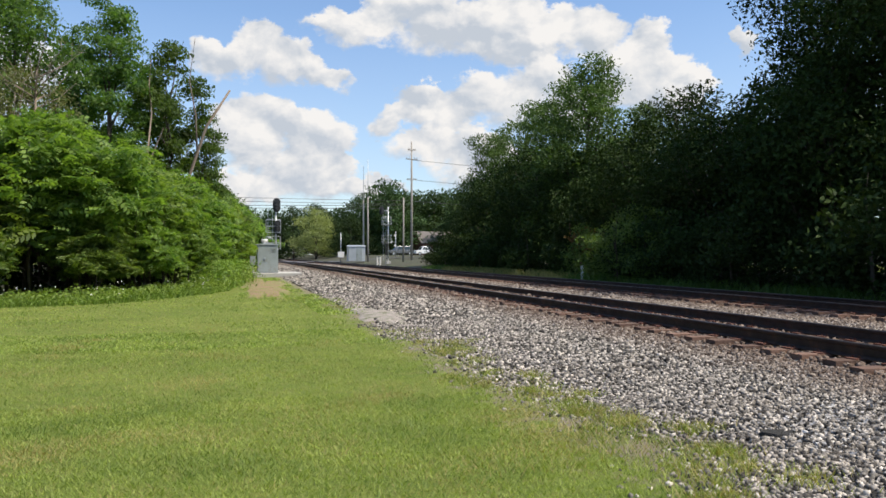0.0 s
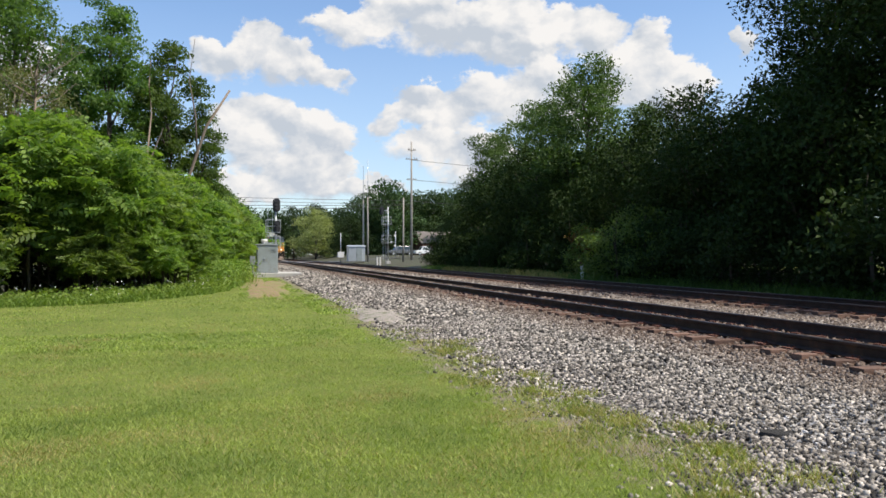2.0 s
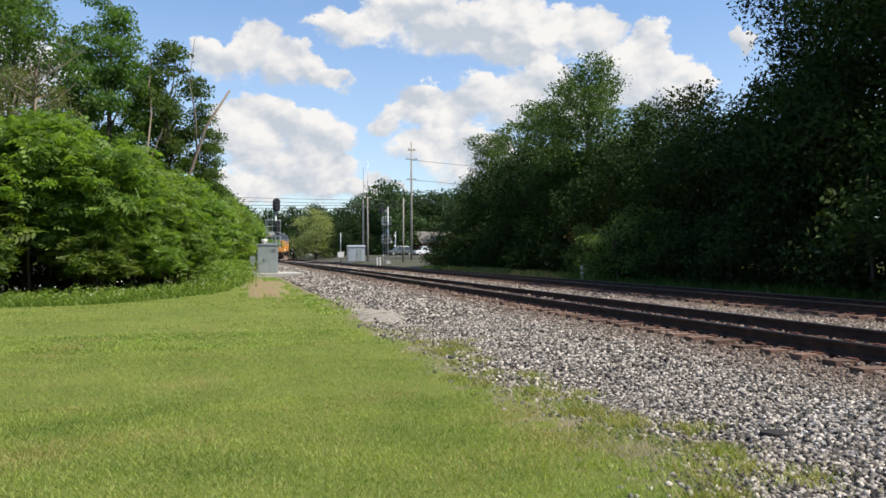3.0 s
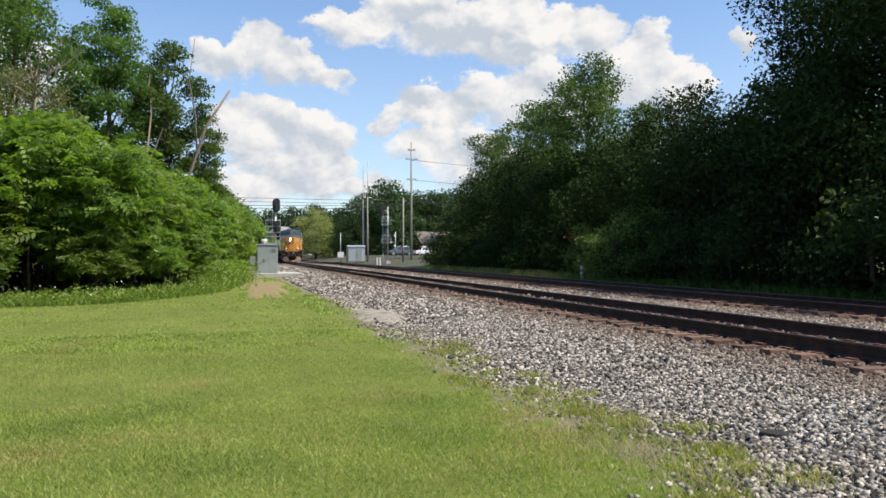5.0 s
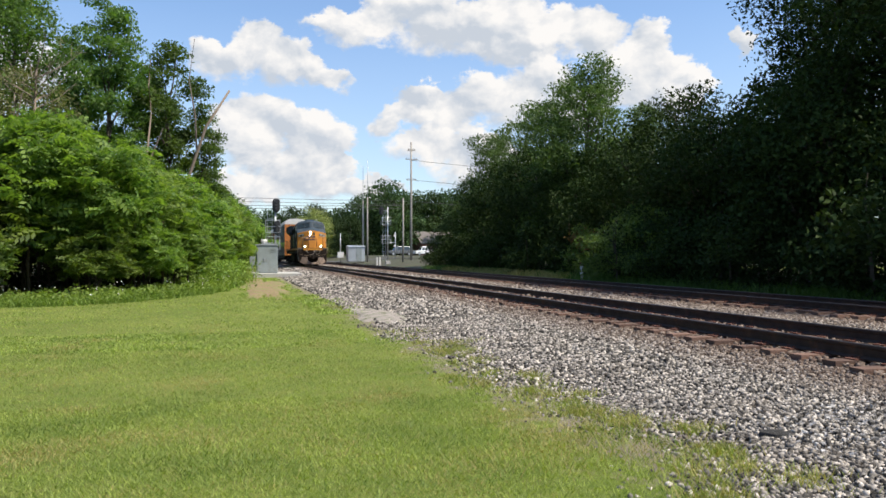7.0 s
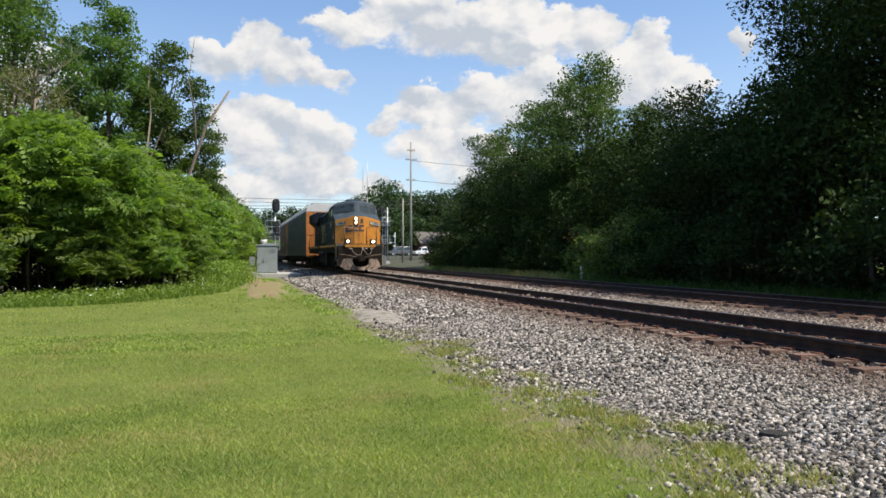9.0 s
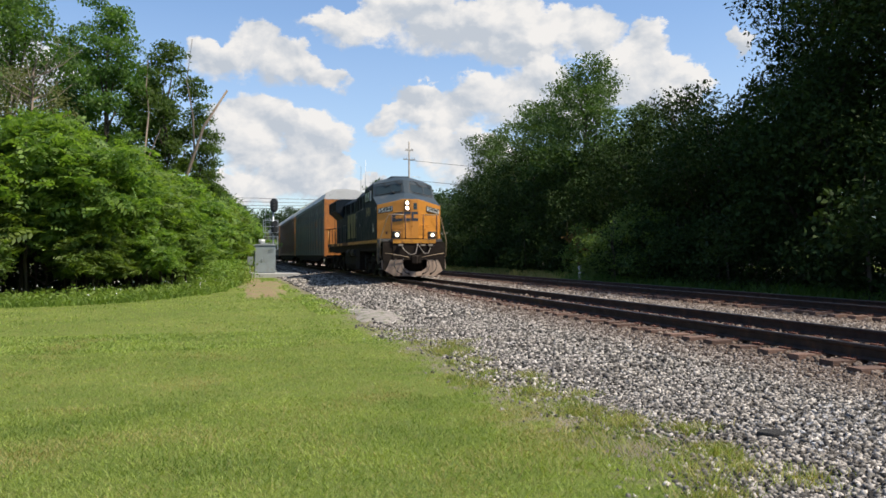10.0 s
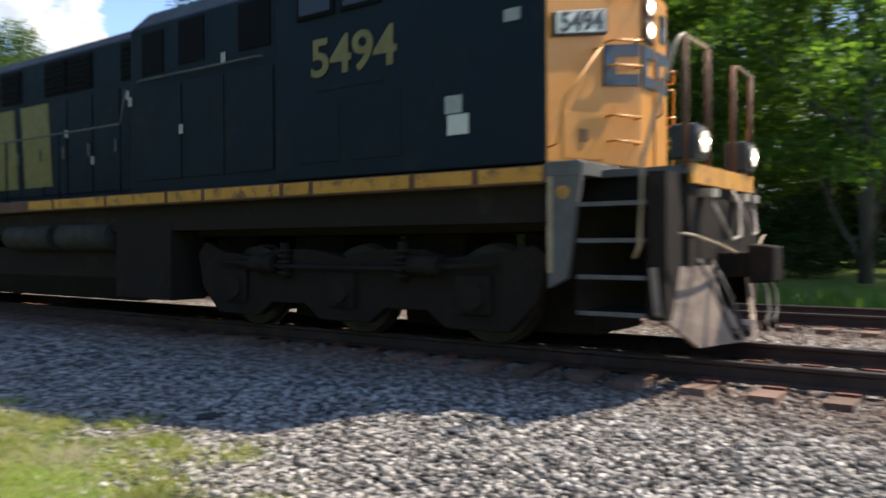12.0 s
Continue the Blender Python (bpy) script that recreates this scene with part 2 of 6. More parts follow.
def ground_material():
    """Mown lawn with dry patches, weedy verge, trodden earth near the cabinet."""
    mat = bpy.data.materials.new("lawn_ground")
    tree, add = nodes_of(mat)
    co = add("ShaderNodeTexCoord").outputs["Object"]
    big = add("ShaderNodeTexNoise", ins={"Vector": co, "Scale": 0.35, "Detail": 6.0, "Roughness": 0.6}).outputs[0]
    mid = add("ShaderNodeTexNoise", ins={"Vector": co, "Scale": 3.0, "Detail": 6.0, "Roughness": 0.7}).outputs[0]
    fine = add("ShaderNodeTexNoise", ins={"Vector": co, "Scale": 45.0, "Detail": 4.0, "Roughness": 0.7}).outputs[0]
    f1 = add("ShaderNodeMapRange", ins={0: big, 1: 0.35, 2: 0.65}).outputs[0]
    f2 = add("ShaderNodeMapRange", ins={0: mid, 1: 0.45, 2: 0.75}).outputs[0]
    f3 = add("ShaderNodeMapRange", ins={0: fine, 1: 0.3, 2: 0.7}).outputs[0]
    c = add("ShaderNodeMix", dtype="RGBA", ins={0: f1, 6: (0.135, 0.185, 0.036, 1), 7: (0.205, 0.245, 0.055, 1)}).outputs[2]
    c = add("ShaderNodeMix", dtype="RGBA", ins={0: add("ShaderNodeMath", op="MULTIPLY", ins={0: f2, 1: 0.65}).outputs[0], 6: c, 7: (0.27, 0.235, 0.085, 1)}).outputs[2]
    c = add("ShaderNodeMix", dtype="RGBA", blend="MULTIPLY", ins={0: 0.75, 6: c, 7: add("ShaderNodeMix", dtype="RGBA", ins={0: f3, 6: (0.35, 0.42, 0.3, 1), 7: (1.15, 1.15, 1.1, 1)}).outputs[2]}).outputs[2]
    xx = add("ShaderNodeSeparateXYZ", ins={0: co}).outputs[0]
    rim = add("ShaderNodeMapRange", ins={0: xx, 1: 1.7, 2: 3.3, 3: 0.0, 4: 0.85}).outputs[0]
    soil = add("ShaderNodeMath", op="ADD", ins={0: rim, 1: add("ShaderNodeMath", op="MULTIPLY_ADD", ins={0: mid, 1: 1.6, 2: -0.95}).outputs[0]}).outputs[0]
    soil = add("ShaderNodeMapRange", ins={0: soil, 1: 0.35, 2: 0.65}).outputs[0]
    right = add("ShaderNodeMapRange", ins={0: xx, 1: 5.0, 2: 6.0, 3: 1.0, 4: 0.0}).outputs[0]
    soil = add("ShaderNodeMath", op="MULTIPLY", ins={0: soil, 1: right}).outputs[0]
    c = add("ShaderNodeMix", dtype="RGBA", ins={0: soil, 6: c, 7: (0.225, 0.19, 0.14, 1)}).outputs[2]
    p = add("ShaderNodeBsdfPrincipled", ins={"Base Color": c, "Roughness": 0.95, "Specular IOR Level": 0.15})
    hb = add("ShaderNodeMath", op="MULTIPLY_ADD", ins={0: mid, 1: 0.6, 2: fine}).outputs[0]
    tree.links.new(add("ShaderNodeBump", ins={"Strength": 0.7, "Distance": 0.04, "Height": hb}).outputs[0], p.inputs["Normal"])
    tree.links.new(p.outputs[0], add("ShaderNodeOutputMaterial").inputs[0])
    return mat


LAWN = ground_material()
EARTH = surface("trodden_earth", (0.29, 0.19, 0.105), (0.20, 0.145, 0.08), rough=0.95, scale=1.5, fine=40, bump=0.5, stain=(0.17, 0.20, 0.05), stain_scale=1.1, stain_cut=(0.47, 0.6))
GRIT = surface("stone_dust", (0.37, 0.325, 0.285), (0.22, 0.195, 0.17), rough=0.95, scale=4, fine=40, bump=0.8, stain=(0.12, 0.14, 0.06), stain_scale=3.5, stain_cut=(0.52, 0.60))
BED = surface("ballast_bed", (0.085, 0.08, 0.075), (0.03, 0.028, 0.026), rough=0.95, scale=14, fine=30, amount=0.5, bump=1.0, bump_scale=22, stain=(0.30, 0.28, 0.26), stain_scale=26, stain_cut=(0.5, 0.56))
LITTER = surface("leaf_litter", (0.075, 0.07, 0.035), (0.035, 0.035, 0.02), rough=0.95, scale=0.8, fine=25, bump=0.6, stain=(0.06, 0.10, 0.025), stain_scale=0.6)
BLACK_TAR = surface("old_tar", (0.035, 0.034, 0.033), (0.06, 0.058, 0.055), rough=0.95, spec=0.1, scale=20, fine=90, bump=0.8)
ASPHALT = surface("asphalt", (0.10, 0.10, 0.10), (0.07, 0.07, 0.07), rough=0.9, scale=2, fine=60, bump=0.2)

# ---------------------------------------------------------------- mesh helpers


def mesh_object(name, verts, faces, mats, parent=None, smooth=False, index=None):
    """One mesh object out of arrays: verts (n, 3), faces (k, 3 or 4)."""
    me = bpy.data.meshes.new(name)
    verts, faces = np.asarray(verts, np.float32), np.asarray(faces, np.int32)
    k, w = faces.shape
    me.vertices.add(len(verts))
    me.vertices.foreach_set("co", verts.ravel())
    me.loops.add(k * w)
    me.loops.foreach_set("vertex_index", faces.ravel())
    me.polygons.add(k)
    me.polygons.foreach_set("loop_start", np.arange(0, k * w, w, dtype=np.int32))
    if index is not None:
        me.polygons.foreach_set("material_index", np.asarray(index, np.int32))
    if smooth:
        me.polygons.foreach_set("use_smooth", np.ones(k, bool))
    me.update(calc_edges=True)
    for mt in mats if isinstance(mats, (list, tuple)) else [mats]:
        me.materials.append(mt)
    ob = new(name, me)
    if parent:
        ob.parent = parent
    return ob


def thing(name, label, category, at=(0, 0, 0), turn=0, group="", kind=""):
    ob = new(name)
    ob.empty_display_size = 0.3
    ob.matrix_basis = pose(*at, 0, 0, turn)
    return tagged(ob, label, category, group, kind)


def part(name, bm, material, parent, label="", bevel=0.0, smooth=False):
    """Links a bmesh as one mesh object under a thing or a part."""
    me = bpy.data.meshes.new(name)
    bmesh.ops.recalc_face_normals(bm, faces=bm.faces[:])
    if smooth:
        for f in bm.faces:
            f.smooth = True
    bm.to_mesh(me)
    bm.free()
    for mt in material if isinstance(material, (list, tuple)) else [material]:
        me.materials.append(mt)
    ob = new(name, me)
    ob.parent = parent
    if label:
        ob["label"] = label
    if bevel:
        mod = ob.modifiers.new("edge", "BEVEL")
        mod.width, mod.segments, mod.limit_method, mod.angle_limit = bevel, 2, "ANGLE", radians(35)
    return ob


def clone(ob, parent, m, name=None):
    """Another object on the same mesh."""
    c = new(name or ob.name.split(".")[0], ob.data)
    c.parent = parent
    c.matrix_basis = m
    if "label" in ob:
        c["label"] = ob["label"]
    for md in ob.modifiers:
        k = c.modifiers.new(md.name, md.type)
        k.width, k.segments, k.limit_method, k.angle_limit = md.width, md.segments, md.limit_method, md.angle_limit
    return c


def B():
    return bmesh.new()


def box(bm, x0, x1, y0, y1, z0, z1, mi=0):
    vs = [bm.verts.new(c) for c in ((x0, y0, z0), (x1, y0, z0), (x1, y1, z0), (x0, y1, z0), (x0, y0, z1), (x1, y0, z1), (x1, y1, z1), (x0, y1, z1))]
    for q in ((3, 2, 1, 0), (4, 5, 6, 7), (0, 1, 5, 4), (1, 2, 6, 5), (2, 3, 7, 6), (3, 0, 4, 7)):
        bm.faces.new([vs[i] for i in q]).material_index = mi
    return bm


def prism(bm, pts, axis, a, b, mi=0):
    """A closed outline (two coordinates a point) carried along an axis from a to b."""
    def put(p, t):
        return {"x": (t, p[0], p[1]), "y": (p[0], t, p[1]), "z": (p[0], p[1], t)}[axis]
    lo, hi = [bm.verts.new(put(p, a)) for p in pts], [bm.verts.new(put(p, b)) for p in pts]
    n = len(pts)
    fs = [bm.faces.new(lo[::-1]), bm.faces.new(hi)]
    for i in range(n):
        fs.append(bm.faces.new((lo[i], lo[(i + 1) % n], hi[(i + 1) % n], hi[i])))
    for f in fs:
        f.material_index = mi
    return bm


def solid(bm, ring_a, ring_b, mi=0):
    """A block between two outlines with the same number of corners."""
    a, b = [bm.verts.new(p) for p in ring_a], [bm.verts.new(p) for p in ring_b]
    n = len(a)
    fs = [bm.faces.new(a[::-1]), bm.faces.new(b)]
    for i in range(n):
        fs.append(bm.faces.new((a[i], a[(i + 1) % n], b[(i + 1) % n], b[i])))
    for f in fs:
        f.material_index = mi
    return bm


def tube(bm, pts, r, n=6, mi=0, taper=None):
    """A round bar along a line of points."""
    pts = [Vector(p) for p in pts]
    rings = []
    for i, p in enumerate(pts):
        d = (pts[min(i + 1, len(pts) - 1)] - pts[max(i - 1, 0)]).normalized()
        u = d.cross(Vector((0, 0, 1)))
        u = u.normalized() if u.length > 1e-3 else Vector((1, 0, 0))
        v = d.cross(u)
        rr = r if taper is None else r + (taper - r) * i / (len(pts) - 1)
        rings.append([bm.verts.new(p + rr * (math.cos(a) * u + math.sin(a) * v)) for a in (2 * math.pi * k / n for k in range(n))])
    fs = [bm.faces.new(rings[0]), bm.faces.new(rings[-1][::-1])]
    for a, b in zip(rings, rings[1:]):
        for k in range(n):
            f = bm.faces.new((a[k], a[(k + 1) % n], b[(k + 1) % n], b[k]))
            f.smooth = n > 5
            fs.append(f)
    for f in fs:
        f.material_index = mi
    return bm


def cyl(bm, p0, p1, r, n=16, mi=0):
    return tube(bm, [p0, p1], r, n, mi)


# ---------------------------------------------------------------- ground and tracks
RAIL_Z = 0.53
T1, T2 = 8.10, 13.75
SHOULDER = 3.65


def ground_z(x, y):
    """Lawn at 0; the verge beyond the tracks lies a little higher and rises far off."""
    if x > 16.0:
        return 0.22 + 0.38 * min(1.0, max(0.0, (x - 16.0) / 8.0)) + 0.20 * min(1.0, max(0.0, (y - 60) / 50)) + 0.75 * min(1.0, max(0.0, (y - 118) / 40)) * min(1.0, max(0.0, (x - 19) / 8.0))
    return 0.0


def build_ground():
    xs = np.concatenate([np.linspace(-900, -40, 12), np.linspace(-30, 3, 30), np.linspace(3.6, 15.8, 6), np.linspace(16.0, 40, 20), np.linspace(50, 900, 14)])
    ys = np.concatenate([np.linspace(-900, -30, 12), np.linspace(-20, 90, 60), np.linspace(100, 200, 12), np.linspace(260, 1200, 10)])
    v, idx = [], []
    for y in ys:
        for x in xs:
            near = 1.0 if -28 < x < 3.3 and -18 < y < 80 else 0.0
            z = ground_z(x, y) + near * 0.03 * noise.noise((x * 0.35, y * 0.35, 0.0))
            if 4.0 < x < 15.9:
                z = -0.05
            v.append((x, y, z))
    nx = len(xs)
    f = []
    for j in range(len(ys) - 1):
        for i in range(nx - 1):
            f.append((j * nx + i, j * nx + i + 1, (j + 1) * nx + i + 1, (j + 1) * nx + i))
            wood = (xs[i] > 17.5 and xs[i] < 34 and 8 < ys[j] < 110) or (xs[i] > 15.9 and xs[i] < 120 and ys[j] > 62) or (-30 < xs[i] < -1.5 - max(0, 45 - ys[j]) * 0.35 and 42 < ys[j] < 130)
            idx.append(1 if wood else 0)
    ob = mesh_object("ground", v, f, [LAWN, LITTER], smooth=True, index=idx)
    return tagged(ob, "mown green lawn ground with dry patches", "ground", kind="structure")


def bed_z(x, y=0.0):
    """Cross-section of the ballast bed."""
    prof = [(3.3, -0.07), (SHOULDER, -0.04), (4.1, 0.015), (4.6, 0.08), (6.5, 0.235), (6.85, 0.275), (T1 - 0.7, 0.315), (T1 + 0.9, 0.315), (T1 + 1.5, 0.27), (10.6, 0.26), (11.6, 0.26), (T2 - 1.5, 0.235), (T2 - 0.8, 0.285), (T2 + 0.8, 0.31), (T2 + 1.4, 0.28), (16.2, 0.18), (17.2, 0.15)]
    return float(np.interp(x, [p[0] for p in prof], [p[1] for p in prof]))


def build_bed():
    xs = [3.3, SHOULDER, 4.1, 4.6, 5.2, 5.9, 6.55, 6.8, 7.5, T1 + 0.7, T1 + 1.5, 10.6, 11.6, T2 - 1.5, T2 - 0.7, T2 + 0.7, T2 + 1.4, 16.2, 17.2]
    ys = np.concatenate([np.arange(-60, 60, 0.5), np.arange(60, 420, 12)])
    v, f = [], []
    n = len(xs)
    for y in ys:
        for x in xs:
            wob = 0.16 * noise.noise((0.0, y * 0.45, 3.1)) + 0.10 * noise.noise((0, y * 1.7, 9.0)) if x < 4.3 else 0.0
            v.append((x + wob, y, bed_z(x) + 0.02 * noise.noise((x * 1.3, y * 1.3, 5.0))))
    for j in range(len(ys) - 1):
        for i in range(n - 1):
            f.append((j * n + i, j * n + i + 1, (j + 1) * n + i + 1, (j + 1) * n + i))
    return tagged(mesh_object("ballast_bed", v, f, BED, smooth=True), "grey crushed-stone ballast bed under two railway tracks", "ballast", kind="structure")


def rail_outline(cx):
    return [(cx - 0.076, 0), (cx + 0.076, 0), (cx + 0.076, 0.012), (cx + 0.012, 0.035), (cx + 0.010, 0.125), (cx + 0.036, 0.142), (cx + 0.036, 0.172),
            (cx + 0.028, 0.180), (cx - 0.028, 0.180), (cx - 0.036, 0.172), (cx - 0.036, 0.142), (cx - 0.010, 0.125), (cx - 0.012, 0.035), (cx - 0.076, 0.012)]


def build_track(number, cx, tie_from, tie_to):
    track = thing("track_%d" % number, "dark rusty rails on weathered wooden ties", "railway track", (cx, 0, RAIL_Z), kind="structure")
    for side in (-0.752, 0.752):
        bm = B()
        pts = rail_outline(side)
        prism(bm, [(p[0], p[1] - 0.18) for p in pts], "y", -80, 420)
        bm.faces.ensure_lookup_table()
        for fc in bm.faces:
            if all(vv.co.z > -0.009 for vv in fc.verts):
                fc.material_index = 1
        part("rail", bm, [RAIL, RAIL_TOP], track, "dark rusty steel rail")
    rng = random.Random(40 + number)
    bm = B()
    box(bm, -1.30, 1.30, -0.115, 0.115, -0.36, -0.182)
    first = part("tie", bm, TIE, track, "weathered brown wooden tie")
    pl = B()
    for side in (-0.752, 0.752):
        box(pl, side - 0.19, side + 0.19, -0.095, 0.095, -0.192, -0.168)
        for dx in (-0.10, 0.10):
            for dy in (-0.05, 0.05):
                box(pl, side + dx - 0.014, side + dx + 0.014, dy - 0.012, dy + 0.012, -0.17, -0.145)
    plate = part("tie_plate", pl, PLATE, track, "rusty steel plate with spikes")
    step, y, count = 0.57, tie_from, 0
    while y < tie_to:
        m = pose(rng.uniform(-0.07, 0.07), y + rng.uniform(-0.03, 0.03), rng.uniform(-0.02, 0.006), rng.uniform(-0.6, 0.6), 0, rng.uniform(-1.2, 1.2))
        if count == 0:
            first.matrix_basis = m
            plate.matrix_basis = pose(0, y, 0)
        else:
            clone(first, track, m)
            if y < 34:
                clone(plate, track, pose(0, y, 0))
        y += step
        count += 1
    # the far ties, too small to pick apart
    v, f = [], []
    while y < 200:
        for sx, sy, sz in ((-1.3, -0.115, -0.36), (1.3, -0.115, -0.36), (1.3, 0.115, -0.36), (-1.3, 0.115, -0.36), (-1.3, -0.115, -0.182), (1.3, -0.115, -0.182), (1.3, 0.115, -0.182), (-1.3, 0.115, -0.182)):
            v.append((sx, y + sy, sz))
        k = len(v) - 8
        f += [(k + 4, k + 5, k + 6, k + 7), (k, k + 1, k + 5, k + 4), (k + 3, k, k + 4, k + 7), (k + 1, k + 2, k + 6, k + 5)]
        y += step
    rest = mesh_object("far_ties", v, f, TIE, track)
    rest["kind"] = "stuff"
    return track


def grass_edge(y):
    """Where the lawn gives way to stones, a ragged line along the track."""
    return SHOULDER + 0.16 * np.sin(y * 0.9 + 2.6) + 0.13 * np.sin(y * 2.3 + 1) - 0.42 * np.clip((6.2 - y) / 1.6, 0, 1) + 0.10 * np.clip((12.0 - y) / 4.0, 0, 1) - 0.35 * np.clip((y - 16) / 8, 0, 1)


def build_stones():
    rng = np.random.default_rng(5)
    # a coarse angular stone: eight corners of a skewed block
    corners = np.array([(-1, -1, -1), (1, -1, -1), (1, 1, -1), (-1, 1, -1), (-1, -1, 1), (1, -1, 1), (1, 1, 1), (-1, 1, 1)], float)
    quads = np.array([(3, 2, 1, 0), (4, 5, 6, 7), (0, 1, 5, 4), (1, 2, 6, 5), (2, 3, 7, 6), (3, 0, 4, 7)])
    places = []

    def scatter(x0, x1, y0, y1, per, size):
        n = int((x1 - x0) * (y1 - y0) * per)
        xy = np.column_stack([rng.uniform(x0, x1, n), rng.uniform(y0, y1, n)])
        places.append(np.column_stack([xy, rng.uniform(size * 0.7, size * 1.25, n)]))
    scatter(2.2, 6.85, 0.2, 9, 1000, 0.0185)
    scatter(2.4, 6.85, 9, 18, 620, 0.0235)
    scatter(3.2, 6.85, 18, 32, 190, 0.038)
    scatter(3.2, 6.85, 32, 60, 60, 0.055)
    scatter(2.9, 6.85, 60, 125, 22, 0.085)
    scatter(6.85, 9.5, -2, 20, 210, 0.030)
    scatter(9.5, 12.4, -2, 22, 330, 0.027)
    scatter(9.5, 12.4, 22, 45, 90, 0.045)
    scatter(9.5, 12.4, 45, 110, 20, 0.08)
    scatter(6.85, 9.5, 20, 60, 60, 0.05)
    scatter(12.4, 16.4, -2, 22, 150, 0.032)
    p = np.vstack(places)
    # thinner towards the lawn's ragged edge, and none inside the ties' and rails' way
    edge = grass_edge(p[:, 1])
    keep = rng.random(len(p)) < np.clip((p[:, 0] - edge + 0.85) / 1.15, 0.0, 1.0) ** 1.5 + 0.012 * (p[:, 0] > edge - 1.1)
    for c in (T1, T2):
        for s in (-0.752, 0.752):
            keep &= np.abs(p[:, 0] - c - s) > 0.10
        inside = np.abs(p[:, 0] - c) < 1.33
        on_tie = np.abs((p[:, 1] + 4.0 + 0.285) % 0.57 - 0.285) < 0.135
        keep &= ~(inside & on_tie) | (rng.random(len(p)) < 0.06)
    p = p[keep]
    n = len(p)
    z = np.array([max(bed_z(x), -0.006) for x in p[:, 0]])
    size = p[:, 2]
    shape = corners[None] * (1 + rng.uniform(-0.42, 0.42, (n, 8, 3))) * 0.62
    shape *= rng.uniform(0.7, 1.25, (n, 1, 3))
    ang = rng.uniform(0, 2 * np.pi, (n, 3))
    for ax in range(3):
        a, b = [(1, 2), (2, 0), (0, 1)][ax]
        c, s = np.cos(ang[:, ax])[:, None], np.sin(ang[:, ax])[:, None]
        A, Bc = shape[:, :, a].copy(), shape[:, :, b].copy()
        shape[:, :, a], shape[:, :, b] = c * A - s * Bc, s * A + c * Bc
    shape = shape * size[:, None, None] * 1.25
    centre = np.column_stack([p[:, 0], p[:, 1], z + size * 0.35])
    pieces = (p[:, 1] < 6.4) & (p[:, 1] > 5.0) & (p[:, 0] > 4.4) & (p[:, 0] < 6.0)
    pick = np.flatnonzero(pieces)[:300]
    rest = np.ones(n, bool)
    rest[pick] = False
    verts = (shape + centre[:, None])[rest].reshape(-1, 3)
    faces = (quads[None] + 8 * np.arange(rest.sum())[:, None, None]).reshape(-1, 4)
    ob = mesh_object("ballast_stones", verts, faces, STONES)
    tagged(ob, "loose grey and white crushed ballast stones", "ballast", kind="stuff")
    return shape, centre, pick, quads


def stones_material():
    mat = bpy.data.materials.new("ballast_mixed")
    tree, add = nodes_of(mat)
    rnd = add("ShaderNodeNewGeometry").outputs["Random Per Island"]
    ramp = add("ShaderNodeValToRGB", ins={0: rnd})
    el = ramp.color_ramp.elements
    el[0].position, el[0].color = 0.0, (0.028, 0.026, 0.024, 1)
    el[1].position, el[1].color = 1.0, (0.70, 0.635, 0.56, 1)
    for pos, c in ((0.30, (0.085, 0.079, 0.072)), (0.52, (0.21, 0.195, 0.175)), (0.72, (0.36, 0.325, 0.285)), (0.88, (0.50, 0.455, 0.405))):
        e = el.new(pos)
        e.color = rgba(c)
    co = add("ShaderNodeTexCoord").outputs["Object"]
    nz = add("ShaderNodeTexNoise", ins={"Vector": co, "Scale": 60.0, "Detail": 3.0}).outputs[0]
    g = add("ShaderNodeMix", dtype="RGBA", ins={0: nz, 6: (0.52, 0.52, 0.52, 1), 7: (1.22, 1.22, 1.22, 1)}).outputs[2]
    dirt = add("ShaderNodeTexNoise", ins={"Vector": co, "Scale": 0.8, "Detail": 4.0}).outputs[0]
    df = add("ShaderNodeMapRange", ins={0: dirt, 1: 0.55, 2: 0.75, 3: 0.0, 4: 0.5}).outputs[0]
    c = add("ShaderNodeMix", dtype="RGBA", blend="MULTIPLY", ins={0: 1.0, 6: ramp.outputs[0], 7: g}).outputs[2]
    c = add("ShaderNodeMix", dtype="RGBA", ins={0: df, 6: c, 7: (0.22, 0.19, 0.16, 1)}).outputs[2]
    # rust dust from wheels and rails lies over the stones along each track
    xx = add("ShaderNodeSeparateXYZ", ins={0: co}).outputs[0]
    near = None
    for centre in (T1, T2):
        gap = add("ShaderNodeMath", op="ABSOLUTE", ins={0: add("ShaderNodeMath", op="SUBTRACT", ins={0: xx, 1: centre}).outputs[0]}).outputs[0]
        reach = 2.4 if centre == T1 else 4.0
        q = add("ShaderNodeMapRange", ins={0: gap, 1: 1.25, 2: reach, 3: 0.72, 4: 0.0}).outputs[0]
        near = q if near is None else add("ShaderNodeMath", op="MAXIMUM", ins={0: near, 1: q}).outputs[0]
    c = add("ShaderNodeMix", dtype="RGBA", ins={0: near, 6: c, 7: (0.13, 0.085, 0.062, 1)}).outputs[2]
    p = add("ShaderNodeBsdfPrincipled", ins={"Base Color": c, "Roughness": 0.9, "Specular IOR Level": 0.15})
    tree.links.new(p.outputs[0], add("ShaderNodeOutputMaterial").inputs[0])
    return mat


STONES = stones_material()
build_ground()
ballast_bed = build_bed()
stone_data = build_stones()
build_track(1, T1, -4.0, 92.0)
build_track(2, T2, -4.0, 92.0)

# ---------------------------------------------------------------- trees


